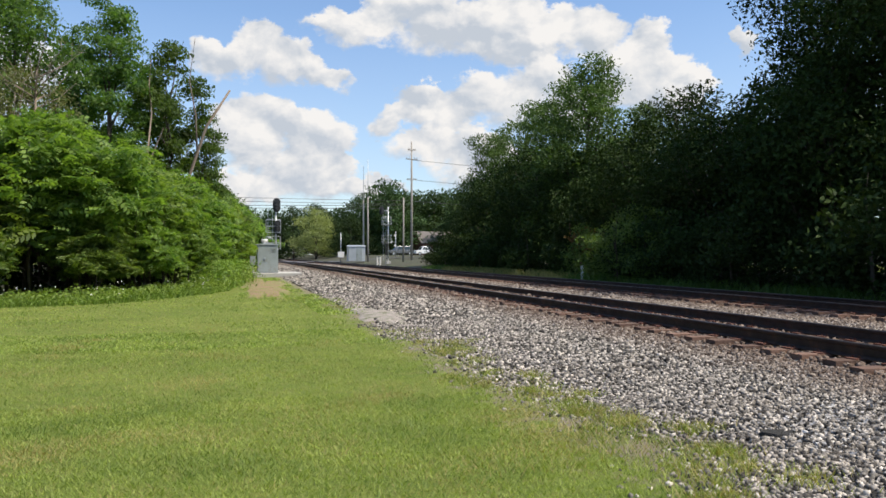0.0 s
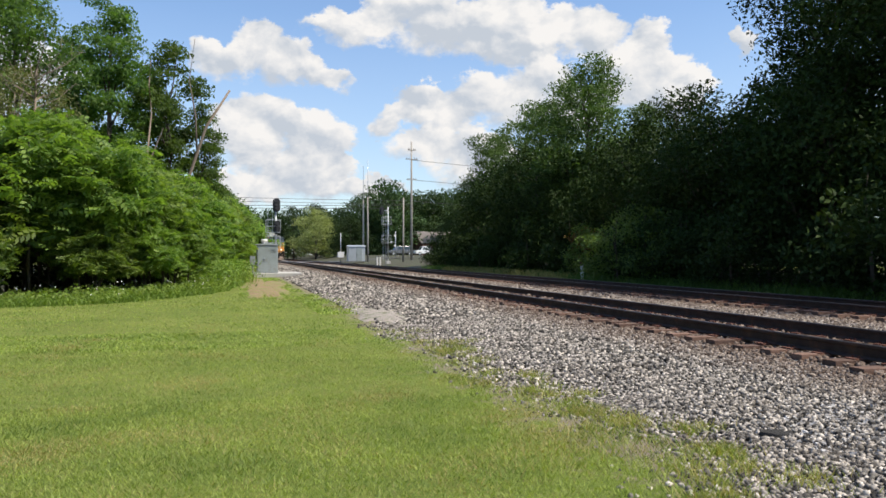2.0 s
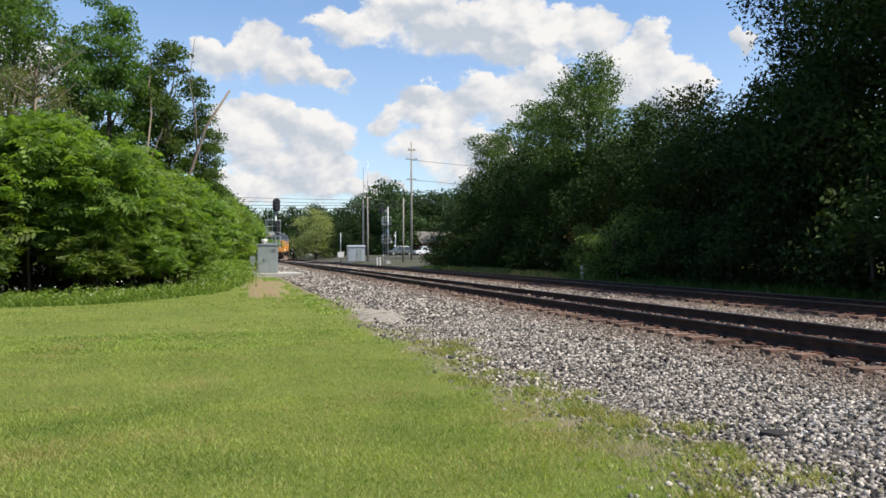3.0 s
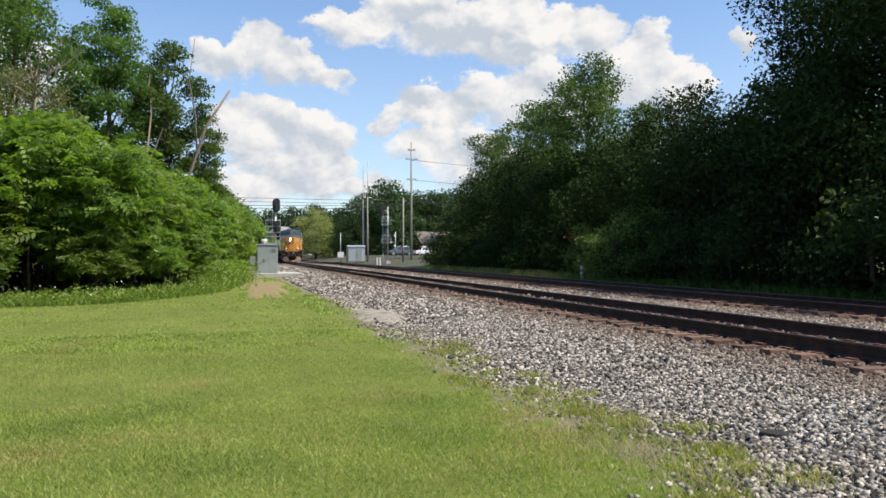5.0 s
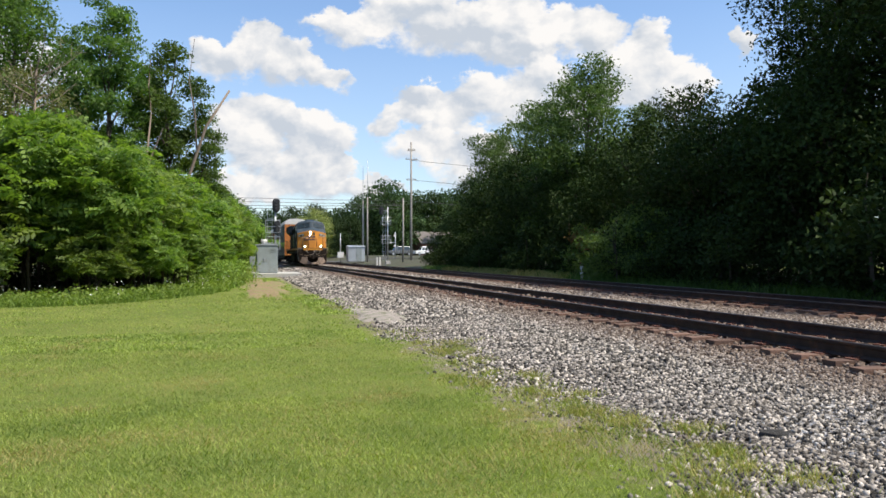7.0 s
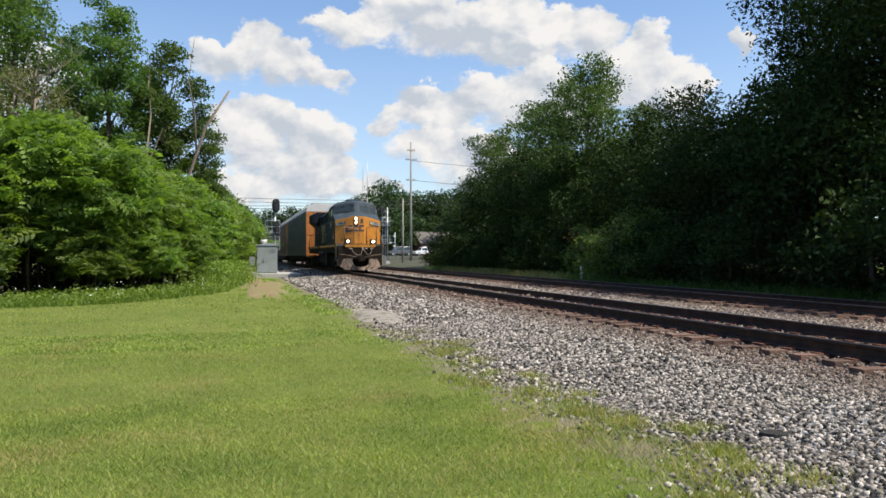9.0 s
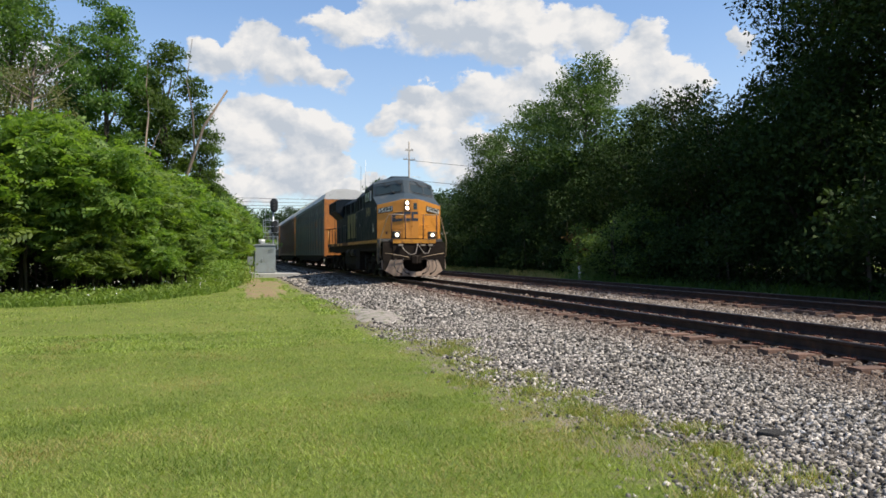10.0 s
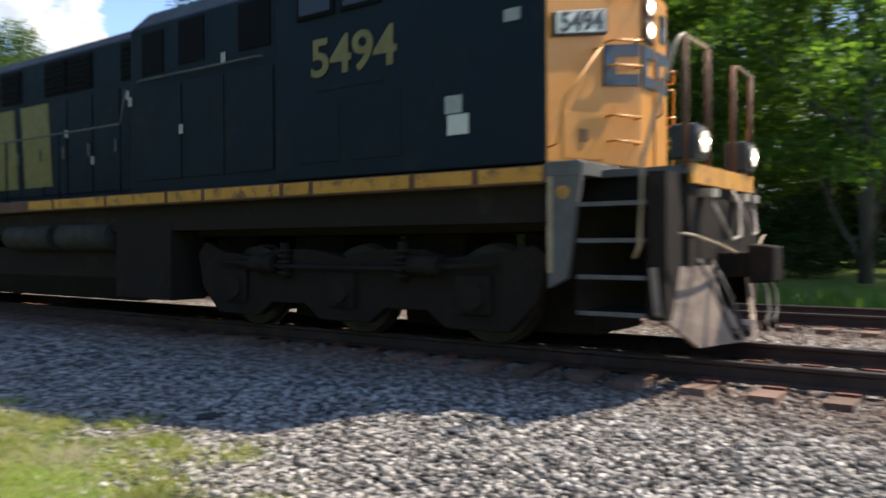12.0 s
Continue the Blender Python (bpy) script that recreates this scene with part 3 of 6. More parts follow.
def leaves(name, centres, size, rng, material, parent, up=0.7, slim=0.5, label=""):
    """Many small leaf blades, each a folded diamond with its own turn."""
    n = len(centres)
    nrm = rng.normal(size=(n, 3)) + (0, 0, up)
    nrm /= np.linalg.norm(nrm, axis=1)[:, None]
    t = np.cross(nrm, rng.normal(size=(n, 3)))
    t /= np.linalg.norm(t, axis=1)[:, None]
    b = np.cross(nrm, t)
    L = (size * rng.uniform(0.65, 1.35, n))[:, None]
    W = L * slim
    droop = nrm * L * 0.12
    v = np.stack([centres - t * L / 2 - droop, centres + b * W / 2, centres + t * L / 2 - droop, centres - b * W / 2], 1).reshape(-1, 3)
    f = np.arange(4 * n).reshape(n, 4)
    ob = mesh_object(name, v, f, material, parent)
    if label:
        ob["label"] = label
    return ob


def fronds(name, centres, leaflet, pairs, rng, material, parent):
    """Compound leaves: pairs of leaflets along a drooping stalk."""
    n = len(centres)
    t = rng.normal(size=(n, 3)) * (1, 1, 0.28)
    t /= np.linalg.norm(t, axis=1)[:, None]
    nrm = rng.normal(size=(n, 3)) * 0.42 + (0, 0, 1)
    b = np.cross(nrm, t)
    b /= np.linalg.norm(b, axis=1)[:, None]
    nrm = np.cross(t, b)
    size = rng.uniform(0.75, 1.25, n)[:, None]
    stalk = leaflet * pairs * 0.52 * size
    out = []
    for j in range(pairs):
        q = (j + 0.5) / pairs
        root = centres + t * (q - 0.45) * stalk - nrm * stalk * 0.32 * q * q
        L = leaflet * size * (1.0 - 0.45 * abs(q - 0.45))
        for side in (-1, 1):
            d = t * 0.5 + b * side * 0.86 - nrm * 0.18
            w = np.cross(nrm, d)
            out.append(np.stack([root, root + d * L * 0.5 + w * L * 0.25, root + d * L - nrm * L * 0.15, root + d * L * 0.5 - w * L * 0.25], 1))
    v = np.stack(out, 1).reshape(-1, 3)
    return mesh_object(name, v, np.arange(len(v)).reshape(-1, 4), material, parent)


def make_tree(label, category, height, spread, base, n_leaves, leaf, material, seed, trunk_r=0.18, bark=None, blobs=16, lean=(0, 0), open_=0.0, at=(0, 0, 0), stems=1, group="", flat=0.6, up=0.7, ball=(0.26, 0.44), pairs=0, spray=1.7):
    """Tapered trunk with limbs, and a crown of leaf sprays gathered at the limbs' ends."""
    rng = np.random.default_rng(seed)
    tree = thing("tree" if category == "tree" else "bush", label, category, at, group=group)
    ends = []
    crown_h = height - base
    for i in range(blobs):
        # heights spread over the crown, wider in the middle
        q = (i + rng.uniform(0.1, 0.9)) / blobs
        z = base + crown_h * (0.06 + 0.86 * q)
        wide = spread * (0.35 + 0.75 * math.sin(math.pi * min(1, 0.18 + 0.80 * q))) * (1.0 if q < 0.8 else 0.75)
        a = i * 2.4 + rng.uniform(-0.5, 0.5)
        r = wide * rng.uniform(0.25, 0.85)
        rad = spread * rng.uniform(*ball) * (1.0 if q < 0.75 else 0.75)
        ends.append((lean[0] * q + r * math.cos(a), lean[1] * q + r * math.sin(a), z, rad))
    bm = B()
    for s in range(stems):
        ox, oy = (rng.uniform(-0.35, 0.35) * spread, rng.uniform(-0.35, 0.35) * spread) if stems > 1 else (0, 0)
        top = Vector((lean[0] + ox * 1.2, lean[1] + oy * 1.2, height * 0.86))
        line = [Vector((ox, oy, -0.3))] + [Vector((ox, oy, 0)).lerp(top, k / 5) + Vector((rng.normal() * 0.06, rng.normal() * 0.06, 0)) * height / 8 for k in range(1, 6)]
        tube(bm, line, trunk_r, 7, taper=trunk_r * 0.18)
    part("trunk", bm, bark or BARK, tree)
    for (x, y, z, rad) in ends[::2]:
        bm = B()
        start = Vector((lean[0] * z / height, lean[1] * z / height, max(0.4, z - rad * 1.4 - 0.15 * height)))
        mid = start.lerp(Vector((x, y, z)), 0.55) + Vector((0, 0, -0.08 * height * 0.3))
        tube(bm, [start, mid, (x, y, z)], trunk_r * 0.38, 5, taper=trunk_r * 0.08)
        part("limb", bm, bark or BARK, tree)
    w = np.array([e[3] ** 2 for e in ends])
    counts = (n_leaves * w / w.sum()).astype(int)
    pts = []
    for (x, y, z, rad), k in zip(ends, counts):
        clumps = max(4, k // 14)
        d = rng.normal(size=(clumps, 3))
        d /= np.linalg.norm(d, axis=1)[:, None]
        rr = rad * (0.35 + 0.75 * rng.random(clumps) ** 0.6)
        c = d * rr[:, None] * (1, 1, 0.72) + (x, y, z)
        if open_:
            c = c[rng.random(clumps) > open_]
        # sprays lie flat and hang a little at their rim
        per = max(1, k // max(1, len(c)))
        off = np.clip(rng.normal(size=(len(c), per, 3)), -1.5, 1.5) * (leaf * spray, leaf * spray, leaf * flat)
        off[:, :, 2] -= 0.25 * (off[:, :, 0] ** 2 + off[:, :, 1] ** 2) / (leaf * 3)
        pts.append((c[:, None] + off).reshape(-1, 3))
    pts = np.vstack(pts)
    pts = pts[pts[:, 2] > 0.1]
    if pairs:
        fronds("crown", pts, leaf, pairs, rng, material, tree)
    else:
        leaves("crown", pts, np.full(len(pts), leaf), rng, material, tree, up=up)
    return tree


def place(tree, x, y, turn=0.0, size=1.0):
    return copy_thing(tree, pose(x, y, ground_z(x, y) - 0.02, 0, 0, turn) @ Matrix.Diagonal((size, size, size, 1)))


def plant_left():
    g = "leafy bushes along the lawn"
    lab = "dense green bush of broad compound leaves beside the lawn"
    kw = dict(flat=0.5, ball=(0.15, 0.25), stems=6, group=g, pairs=4, spray=1.9)
    b1 = make_tree(lab, "bush", 7.3, 4.3, 2.0, 4600, 0.27, LEAF_BUSH, 11, 0.09, blobs=50, at=(-7.0, 34.0, 0), **kw)
    b2 = make_tree(lab, "bush", 6.5, 3.8, 1.8, 3700, 0.26, LEAF_BUSH, 12, 0.085, blobs=42, at=(-10.8, 30.6, 0), **kw)
    b3 = make_tree(lab, "bush", 6.8, 3.4, 0.5, 3000, 0.26, LEAF_BUSH, 13, 0.08, blobs=34, at=(-4.6, 43.0, 0), **kw)
    for x, y, t, s in ((-14.9, 31.6, 40, 1.0), (-9.8, 36.5, 120, 0.95), (-14.0, 28.0, 200, 0.9)):
        place(b1, x, y, t, s)
    for x, y, t, s in ((-3.6, 47.0, 80, 1.0), (-2.7, 52.2, 160, 1.0), (-1.9, 57.5, 250, 0.92), (-7.6, 50, 300, 1.1), (-1.6, 64, 30, 0.95), (-2.2, 72, 30, 1.15), (-0.9, 82, 210, 1.1), (0.5, 88, 140, 1.05), (-2.6, 90, 100, 1.45), (-1.2, 100, 320, 1.35), (-2.0, 113, 60, 1.5)):
        place(b3, x, y, t, s)
    for x, y, t, s in ((-5.6, 37.4, 140, 1.0), (-5.0, 32.2, 40, 0.46), (-2.7, 37.0, 200, 0.55), (-8.6, 29.6, 310, 0.42), (-3.6, 34.4, 90, 0.50), (-11.6, 27.6, 20, 0.44)):
        place(b2, x, y, t, s)
    # added filler bushes: they stand in for the dark shade under the row
    shade = make_tree("low leafy filler added to darken the shaded gap beneath the bushes", "bush", 2.6, 2.4, 0.1, 4200, 0.20, LEAF_GAP_SHADE, 14, 0.06, blobs=14, at=(-7.8, 38.5, 0), stems=4, group="undergrowth beneath the bushes")
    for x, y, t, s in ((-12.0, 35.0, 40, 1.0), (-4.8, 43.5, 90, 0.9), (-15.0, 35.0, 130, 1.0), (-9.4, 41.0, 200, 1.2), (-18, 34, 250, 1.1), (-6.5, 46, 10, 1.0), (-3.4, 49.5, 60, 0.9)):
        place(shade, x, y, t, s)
    g = "tall trees behind the bushes"
    lab = "tall green broadleaf tree with an open crown"
    t1 = make_tree(lab, "tree", 19.0, 3.1, 6.0, 15000, 0.24, LEAF_TREE, 21, 0.22, blobs=26, open_=0.25, ball=(0.22, 0.36), at=(-7.9, 55.0, 0), group=g)
    t2 = make_tree(lab, "tree", 17.0, 2.4, 5.5, 11000, 0.24, LEAF_TREE, 22, 0.18, blobs=20, open_=0.25, ball=(0.22, 0.38), at=(-4.3, 56.8, 0), group=g)
    t3 = make_tree(lab, "tree", 19.0, 4.4, 5.0, 17000, 0.26, LEAF_TREE, 23, 0.24, blobs=26, open_=0.2, at=(-12.4, 50.5, 0), group=g)
    place(t3, -21.3, 47, 70, 1.05)
    place(t3, -27.5, 43.5, 170, 1.0)
    place(t3, -34.5, 39, 250, 1.0)
    place(t1, -10.6, 60.0, 110, 0.95)
    place(t1, -17.5, 51, 210, 1.0)
    place(t2, -2.2, 58.5, 200, 0.76)
    place(t2, -6.0, 61.0, 130, 0.95)
    for x, y, t, s in ((-3.0, 78, 20, 0.64), (-2.4, 88, 20, 0.64), (-3.2, 98, 70, 0.66), (-4.0, 112, 120, 0.66)):
        place(t3, x, y, t, s * 0.87)
    # brown, half-dead tree
    make_tree("half-dead tree with bare brown twigs and thin foliage", "tree", 11.6, 3.2, 6.0, 6500, 0.18, LEAF_OLIVE, 31, 0.16, BARK_DEAD, blobs=20, open_=0.3, at=(-11.0, 45.0, 0))
    twigs = thing("dead_tree", "bare grey-brown dead tree with fine twigs", "tree", (-9.9, 43.5, 0))
    rng = random.Random(4)
    bm = B()
    tube(bm, [(0, 0, -0.2), (0.1, 0, 4), (0.3, 0.1, 11.0)], 0.13, 6, taper=0.04)
    part("trunk", bm, BARK_DEAD, twigs)
    for k in range(26):
        bm = B()
        a, z = rng.uniform(0, 6.28), rng.uniform(7.0, 10.6)
        L = rng.uniform(1.2, 2.6)
        p0 = Vector((0.2, 0, z))
        p1 = p0 + Vector((math.cos(a) * L * 0.6, math.sin(a) * L * 0.6, L * 0.35))
        p2 = p0 + Vector((math.cos(a) * L, math.sin(a) * L, L * 0.75))
        tube(bm, [p0, p1, p2], 0.035, 4, taper=0.008)
        for j in range(4):
            q = p0.lerp(p2, rng.uniform(0.4, 0.95))
            tube(bm, [q, q + Vector((rng.uniform(-0.6, 0.6), rng.uniform(-0.6, 0.6), rng.uniform(0.1, 0.8)))], 0.014, 3, taper=0.005)
        part("limb", bm, BARK_DEAD, twigs)
    # leaning broken snags
    snag = thing("dead_snag", "leaning pale dead trunk with a broken top", "tree", (-3.4, 55.0, 0))
    bm = B()
    tube(bm, [(0, 0, -0.2), (0.1, 0, 3.0), (0.5, 0, 6.8), (1.6, 0.1, 10.2), (3.1, 0.2, 12.7)], 0.15, 7, taper=0.07)
    part("trunk", bm, BARK_DEAD, snag)
    bm = B()
    tube(bm, [(1.0, 0, 8.6), (0.9, 0.1, 10.9), (0.5, 0.1, 13.2), (0.85, 0.1, 16.0)], 0.07, 6, taper=0.02)
    part("limb", bm, BARK_DEAD, snag)
    snag2 = thing("dead_snag", "thin upright dead trunk among green leaves", "tree", (-5.1, 52.5, 0))
    bm = B()
    tube(bm, [(0, 0, -0.2), (0.05, 0, 5.0), (-0.12, 0, 8.0), (0.08, 0, 10.5), (-0.06, 0, 12.2), (0.05, 0, 13.8)], 0.085, 6, taper=0.03)
    tube(bm, [(0, 0, 7.5), (0.5, 0, 8.8), (0.8, 0, 9.6)], 0.05, 5, taper=0.02)
    part("trunk", bm, BARK_DEAD, snag2)


def plant_right():
    g = "woodland edge beyond the tracks"
    lab = "tall green broadleaf tree at the woodland edge, leaves coloured dark as in shade"
    # shade and sun on this wood are partly painted: dark leaves, one lighter tree
    big = make_tree(lab, "tree", 17.5, 6.0, 3.0, 42000, 0.18, LEAF_WOOD_SHADED, 51, 0.30, blobs=30, open_=0.1, spray=2.1, at=(24.2, 24.5, 0.4), group=g)
    mid = make_tree(lab, "tree", 10.0, 4.4, 1.0, 19000, 0.20, LEAF_WOOD_SHADED, 52, 0.20, blobs=24, spray=2.2, at=(22.0, 35.0, 0.4), group=g)
    make_tree("tall slender green tree at the woodland edge, leaves coloured dark as in shade", "tree", 18.0, 2.9, 3.0, 20000, 0.18, LEAF_WOOD_SHADED, 59, 0.24, blobs=30, spray=2.1, ball=(0.30, 0.48), at=(22.9, 26.8, 0.4), group=g)
    light = make_tree("tall green tree above the wood, leaves coloured lighter as in sun", "tree", 14.6, 5.0, 2.0, 38000, 0.20, LEAF_WOOD_SUNLIT, 53, 0.24, blobs=32, open_=0.03, spray=1.8, ball=(0.22, 0.36), at=(22.3, 47.5, 0.5), group=g)
    low = make_tree("low green bush at the woodland edge, leaves coloured dark as in shade", "bush", 3.4, 2.4, 0.1, 6000, 0.17, LEAF_WOOD_SHADED, 54, 0.06, blobs=12, stems=4, at=(18.8, 30.0, 0.3), group="bushes at the woodland edge")
    for x, y, t, s in ((23.5, 18.5, 70, 1.0), (30, 22, 140, 1.05), (31, 28, 200, 1.0), (29.5, 16, 300, 1.0), (36, 24, 120, 1.0)):
        place(big, x, y, t, s)
    for x, y, t, s in ((21.5, 40.5, 80, 0.78), (20.8, 24.0, 160, 0.95), (21.2, 53.5, 240, 0.95), (22.8, 61, 20, 0.95), (23.8, 69, 100, 0.95), (26.0, 78, 200, 0.85), (28.5, 88, 300, 0.85),
                       (26.5, 55, 150, 1.0), (27.5, 66, 250, 1.0), (21.0, 31.0, 60, 0.84), (20.8, 46, 10, 0.80), (26, 38, 30, 0.86), (27, 33, 70, 1.0), (34, 44, 30, 0.9), (30, 39, 200, 0.9)):
        place(mid, x, y, t, s)
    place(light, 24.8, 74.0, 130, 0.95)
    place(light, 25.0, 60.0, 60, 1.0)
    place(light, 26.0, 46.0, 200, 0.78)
    rng = random.Random(8)
    y = 15.0
    while y < 74:
        place(low, 18.6 + rng.uniform(-0.5, 0.9) + (0.02 * max(0, y - 40)), y, rng.uniform(0, 360), rng.uniform(0.7, 1.25))
        y += rng.uniform(2.0, 3.0)
    for x, y, s in ((26, 9.8, 1.1), (26.5, 12, 1.2), (26, 14.5, 1.2), (25, 17, 1.1), (29, 11, 1.3), (38, 3.5, 1.5), (39, 7.0, 1.6), (40, 10.5, 1.4), (37, 13, 1.6), (41, 5.5, 1.3), (24.8, 5.0, 0.8), (25.6, 7.6, 0.9)):
        place(low, x, y, x * 37 + y * 11, s)
    yb = make_tree("small yellow-green bush catching sunlight", "bush", 3.4, 1.9, 0.2, 3800, 0.15, LEAF_LIGHT, 55, 0.05, blobs=9, stems=3, at=(17.5, 33.4, 0.3))
    for x, y, t, s in ((18.2, 39.0, 140, 0.9), (18.3, 32.0, 60, 1.05), (18.7, 34.2, 250, 1.15), (18.9, 30.4, 10, 0.8)):
        place(yb, x, y, t, s)
    make_tree("rust-brown withered shrub beside the track", "bush", 3.0, 1.0, 0.8, 900, 0.16, LEAF_RUST, 56, 0.04, blobs=6, stems=3, at=(18.3, 39.3, 0.3))
    # open trees near the clearing
    op = make_tree("slender woodland tree with hanging light leaves", "tree", 14.0, 4.2, 2.0, 14000, 0.20, LEAF_OPEN, 57, 0.20, blobs=26, open_=0.3, spray=2.0, ball=(0.18, 0.32), at=(21.5, 12.5, 0.4), group=g)
    for x, y, t, s in ((25.8, 9.4, 90, 1.0), (23.0, 3.2, 200, 1.0), (26, 12, 30, 1.1), (28, 5.0, 310, 1.05), (24.5, -3, 80, 1.0), (20.0, 15.2, 60, 0.55), (31, 9, 80, 1.1), (33, 0, 80, 1.1), (26.5, 8.5, 140, 0.9), (25.5, 1.5, 20, 0.95), (30, 12.5, 220, 1.0), (36, 5, 10, 1.1), (35, 13, 60, 1.1), (27.5, 14.5, 190, 0.95), (40, 9, 50, 1.0), (43, 3, 150, 1.0), (41, 15, 260, 1.0)):
        place(op, x, y, t, s)
    lf = make_tree("young light-green sapling at the woodland edge", "tree", 5.0, 1.5, 0.6, 2200, 0.24, LEAF_LIGHT, 58, 0.05, blobs=9, at=(19.6, 13.6, 0.35))
    for x, y, t, s in ((19.8, 10.8, 100, 1.0), (17.7, 6.3, 40, 0.8), (18.0, 12.2, 200, 0.9), (18.6, 8.4, 300, 0.6)):
        place(lf, x, y, t, s)


def far_woods():
    rng = np.random.default_rng(77)
    g = "distant trees behind the crossing"
    lab = "distant dark green tree beyond the road crossing"
    f1 = make_tree(lab, "tree", 14.0, 6.0, 0.8, 7500, 0.50, LEAF_FAR, 61, 0.3, blobs=18, at=(28.0, 215.0, 1.3), group=g)
    f2 = make_tree("round pale green tree beyond the crossing", "tree", 12.6, 5.6, 0.3, 9000, 0.36, LEAF_PALE, 62, 0.3, blobs=18, at=(18.6, 188.0, 0.9), group=g)
    for x, y, t, s in ((10.4, 235, 10, 0.95), (16.3, 228, 60, 0.95), (3, 240, 90, 1.0), (-4, 232, 120, 1.0), (-12, 220, 20, 1.0), (-20, 210, 70, 1.0), (33.4, 213, 200, 1.05), (35.5, 188, 140, 1.15), (40.5, 196, 90, 1.0),
                       (45.7, 206, 300, 1.1), (49.5, 196, 30, 1.05), (55, 200, 80, 1.1), (52, 178, 150, 0.9), (60, 190, 100, 1.0), (66, 190, 170, 1.1), (22.5, 205, 260, 0.75), (74, 185, 10, 1.2), (26, 182, 10, 0.6), (30.5, 186, 10, 0.7), (24, 240, 10, 1.0), (-28, 200, 10, 1.0), (-2.0, 96, 30, 0.62)):
        place(f1, x, y, t, s * 1.2)
    # a closing belt of woods all round
    pts = []
    for k in range(420):
        a = rng.uniform(0, 2 * math.pi)
        d = rng.uniform(250, 330)
        x, y = d * math.sin(a), d * math.cos(a)
        if -30 < x < 40 and y > 0 and y < 200:
            continue
        h = rng.uniform(9, 16)
        c = np.clip(rng.normal(size=(110, 3)), -1.6, 1.6) * (5, 5, h * 0.28) + (x, y, h * 0.5)
        pts.append(c)
    for k in range(150):
        x, y = rng.uniform(-85, -30), rng.uniform(-40, 150)
        h = rng.uniform(9, 15)
        pts.append(np.clip(rng.normal(size=(110, 3)), -1.6, 1.6) * (4, 4, h * 0.25) + (x, y, h * 0.5))
    pts = np.vstack(pts)
    ob = leaves("far_woods", pts, np.full(len(pts), 2.2), rng, LEAF_FAR, None, slim=0.7)
    tagged(ob, "belt of distant dark green woods", "woods", kind="stuff")


def build_grass():
    rng = np.random.default_rng(9)

    def blades(name, xy, h, w, material, label, spread=0.5):
        n = len(xy)
        z = np.array([ground_z(x, y) if x > 16 else max(0.0, bed_z(x) if x > 3.6 else 0.0) for x, y in xy])
        a = rng.uniform(0, 2 * np.pi, n)
        lean_a = rng.uniform(0, 2 * np.pi, n)
        hh = h * rng.uniform(0.5, 1.3, n)
        base = np.column_stack([xy, z - 0.01])
        side = np.column_stack([np.cos(a), np.sin(a), np.zeros(n)]) * (w * rng.uniform(0.7, 1.3, n))[:, None]
        tip = base + np.column_stack([np.cos(lean_a) * hh * spread, np.sin(lean_a) * hh * spread, hh])
        mid = (base + tip) / 2 + np.column_stack([np.zeros(n), np.zeros(n), hh * 0.12])
        v = np.stack([base - side, base + side, mid + side * 0.8, tip, mid - side * 0.8], 1).reshape(-1, 3)
        k = 5 * np.arange(n)[:, None]
        tri = np.stack([k + (0, 1, 2), k + (0, 2, 4), k + (4, 2, 3)], 1).reshape(-1, 3)
        ob = mesh_object(name, v, tri, material)
        return tagged(ob, label, "grass", kind="stuff")

    def patch(n, x0, x1, y0, y1):
        return np.column_stack([rng.uniform(x0, x1, n), rng.uniform(y0, y1, n)])
    near = np.vstack([patch(130000, -3.6, 3.9, 3.4, 9), patch(80000, -7, 3.9, 9, 17), patch(34000, -12, 3.8, 17, 34)])
    edge = grass_edge(near[:, 1])
    clump = np.array([noise.noise((x * 1.6, y * 1.6, 7.0)) for x, y in near])
    near = near[rng.random(len(near)) < np.clip((edge - 0.12 - near[:, 0]) / 1.25 + clump * 1.25, 0.0, 1.0) ** 1.2]
    tone = np.array([noise.noise((x * 0.9, y * 0.9, 2.0)) for x, y in near])
    dry = (tone + rng.normal(size=len(near)) * 0.25) > 0.42
    far_mask = near[:, 1] > 14
    blades("lawn_grass", near[~dry & ~far_mask], 0.044, 0.0030, GRASS, "short mown green lawn grass", 0.9)
    blades("lawn_grass", near[~dry & far_mask], 0.045, 0.0075, GRASS, "short mown green lawn grass", 0.9)
    blades("dry_grass", near[dry], 0.042, 0.0034, STRAW, "dry straw-coloured grass in the lawn", 1.1)
    # weedy tufts at the ballast's foot
    tufts = []
    for cx, cy, n, r in ((3.79, 5.64, 420, 0.13), (3.54, 6.93, 650, 0.22), (3.30, 7.5, 420, 0.22), (3.0, 6.2, 400, 0.3), (3.89, 4.77, 320, 0.15), (3.3, 8.6, 400, 0.3), (3.6, 12.5, 300, 0.25), (3.75, 9.6, 160, 0.12), (3.4, 16, 300, 0.35), (2.9, 24, 500, 0.5), (2.6, 28, 500, 0.6), (3.3, 5.3, 260, 0.14), (2.4, 5.6, 300, 0.25)):
        tufts.append(rng.normal(size=(n, 2)) * r + (cx, cy))
    for k in range(70):
        cy = rng.uniform(3.6, 15.0)
        cx = grass_edge(cy) + rng.normal() * 0.30 - 0.25
        tufts.append(rng.normal(size=(int(rng.uniform(60, 200)), 2)) * rng.uniform(0.05, 0.16) + (cx, cy))
    tufts = np.vstack(tufts)
    rusty = rng.random(len(tufts)) + 0.35 * np.array([noise.noise((x * 2.0, y * 2.0, 8.0)) for x, y in tufts])
    blades("weed_tufts", tufts[rusty < 0.72], 0.075, 0.0036, GRASS, "green weeds growing at the edge of the ballast", 0.8)
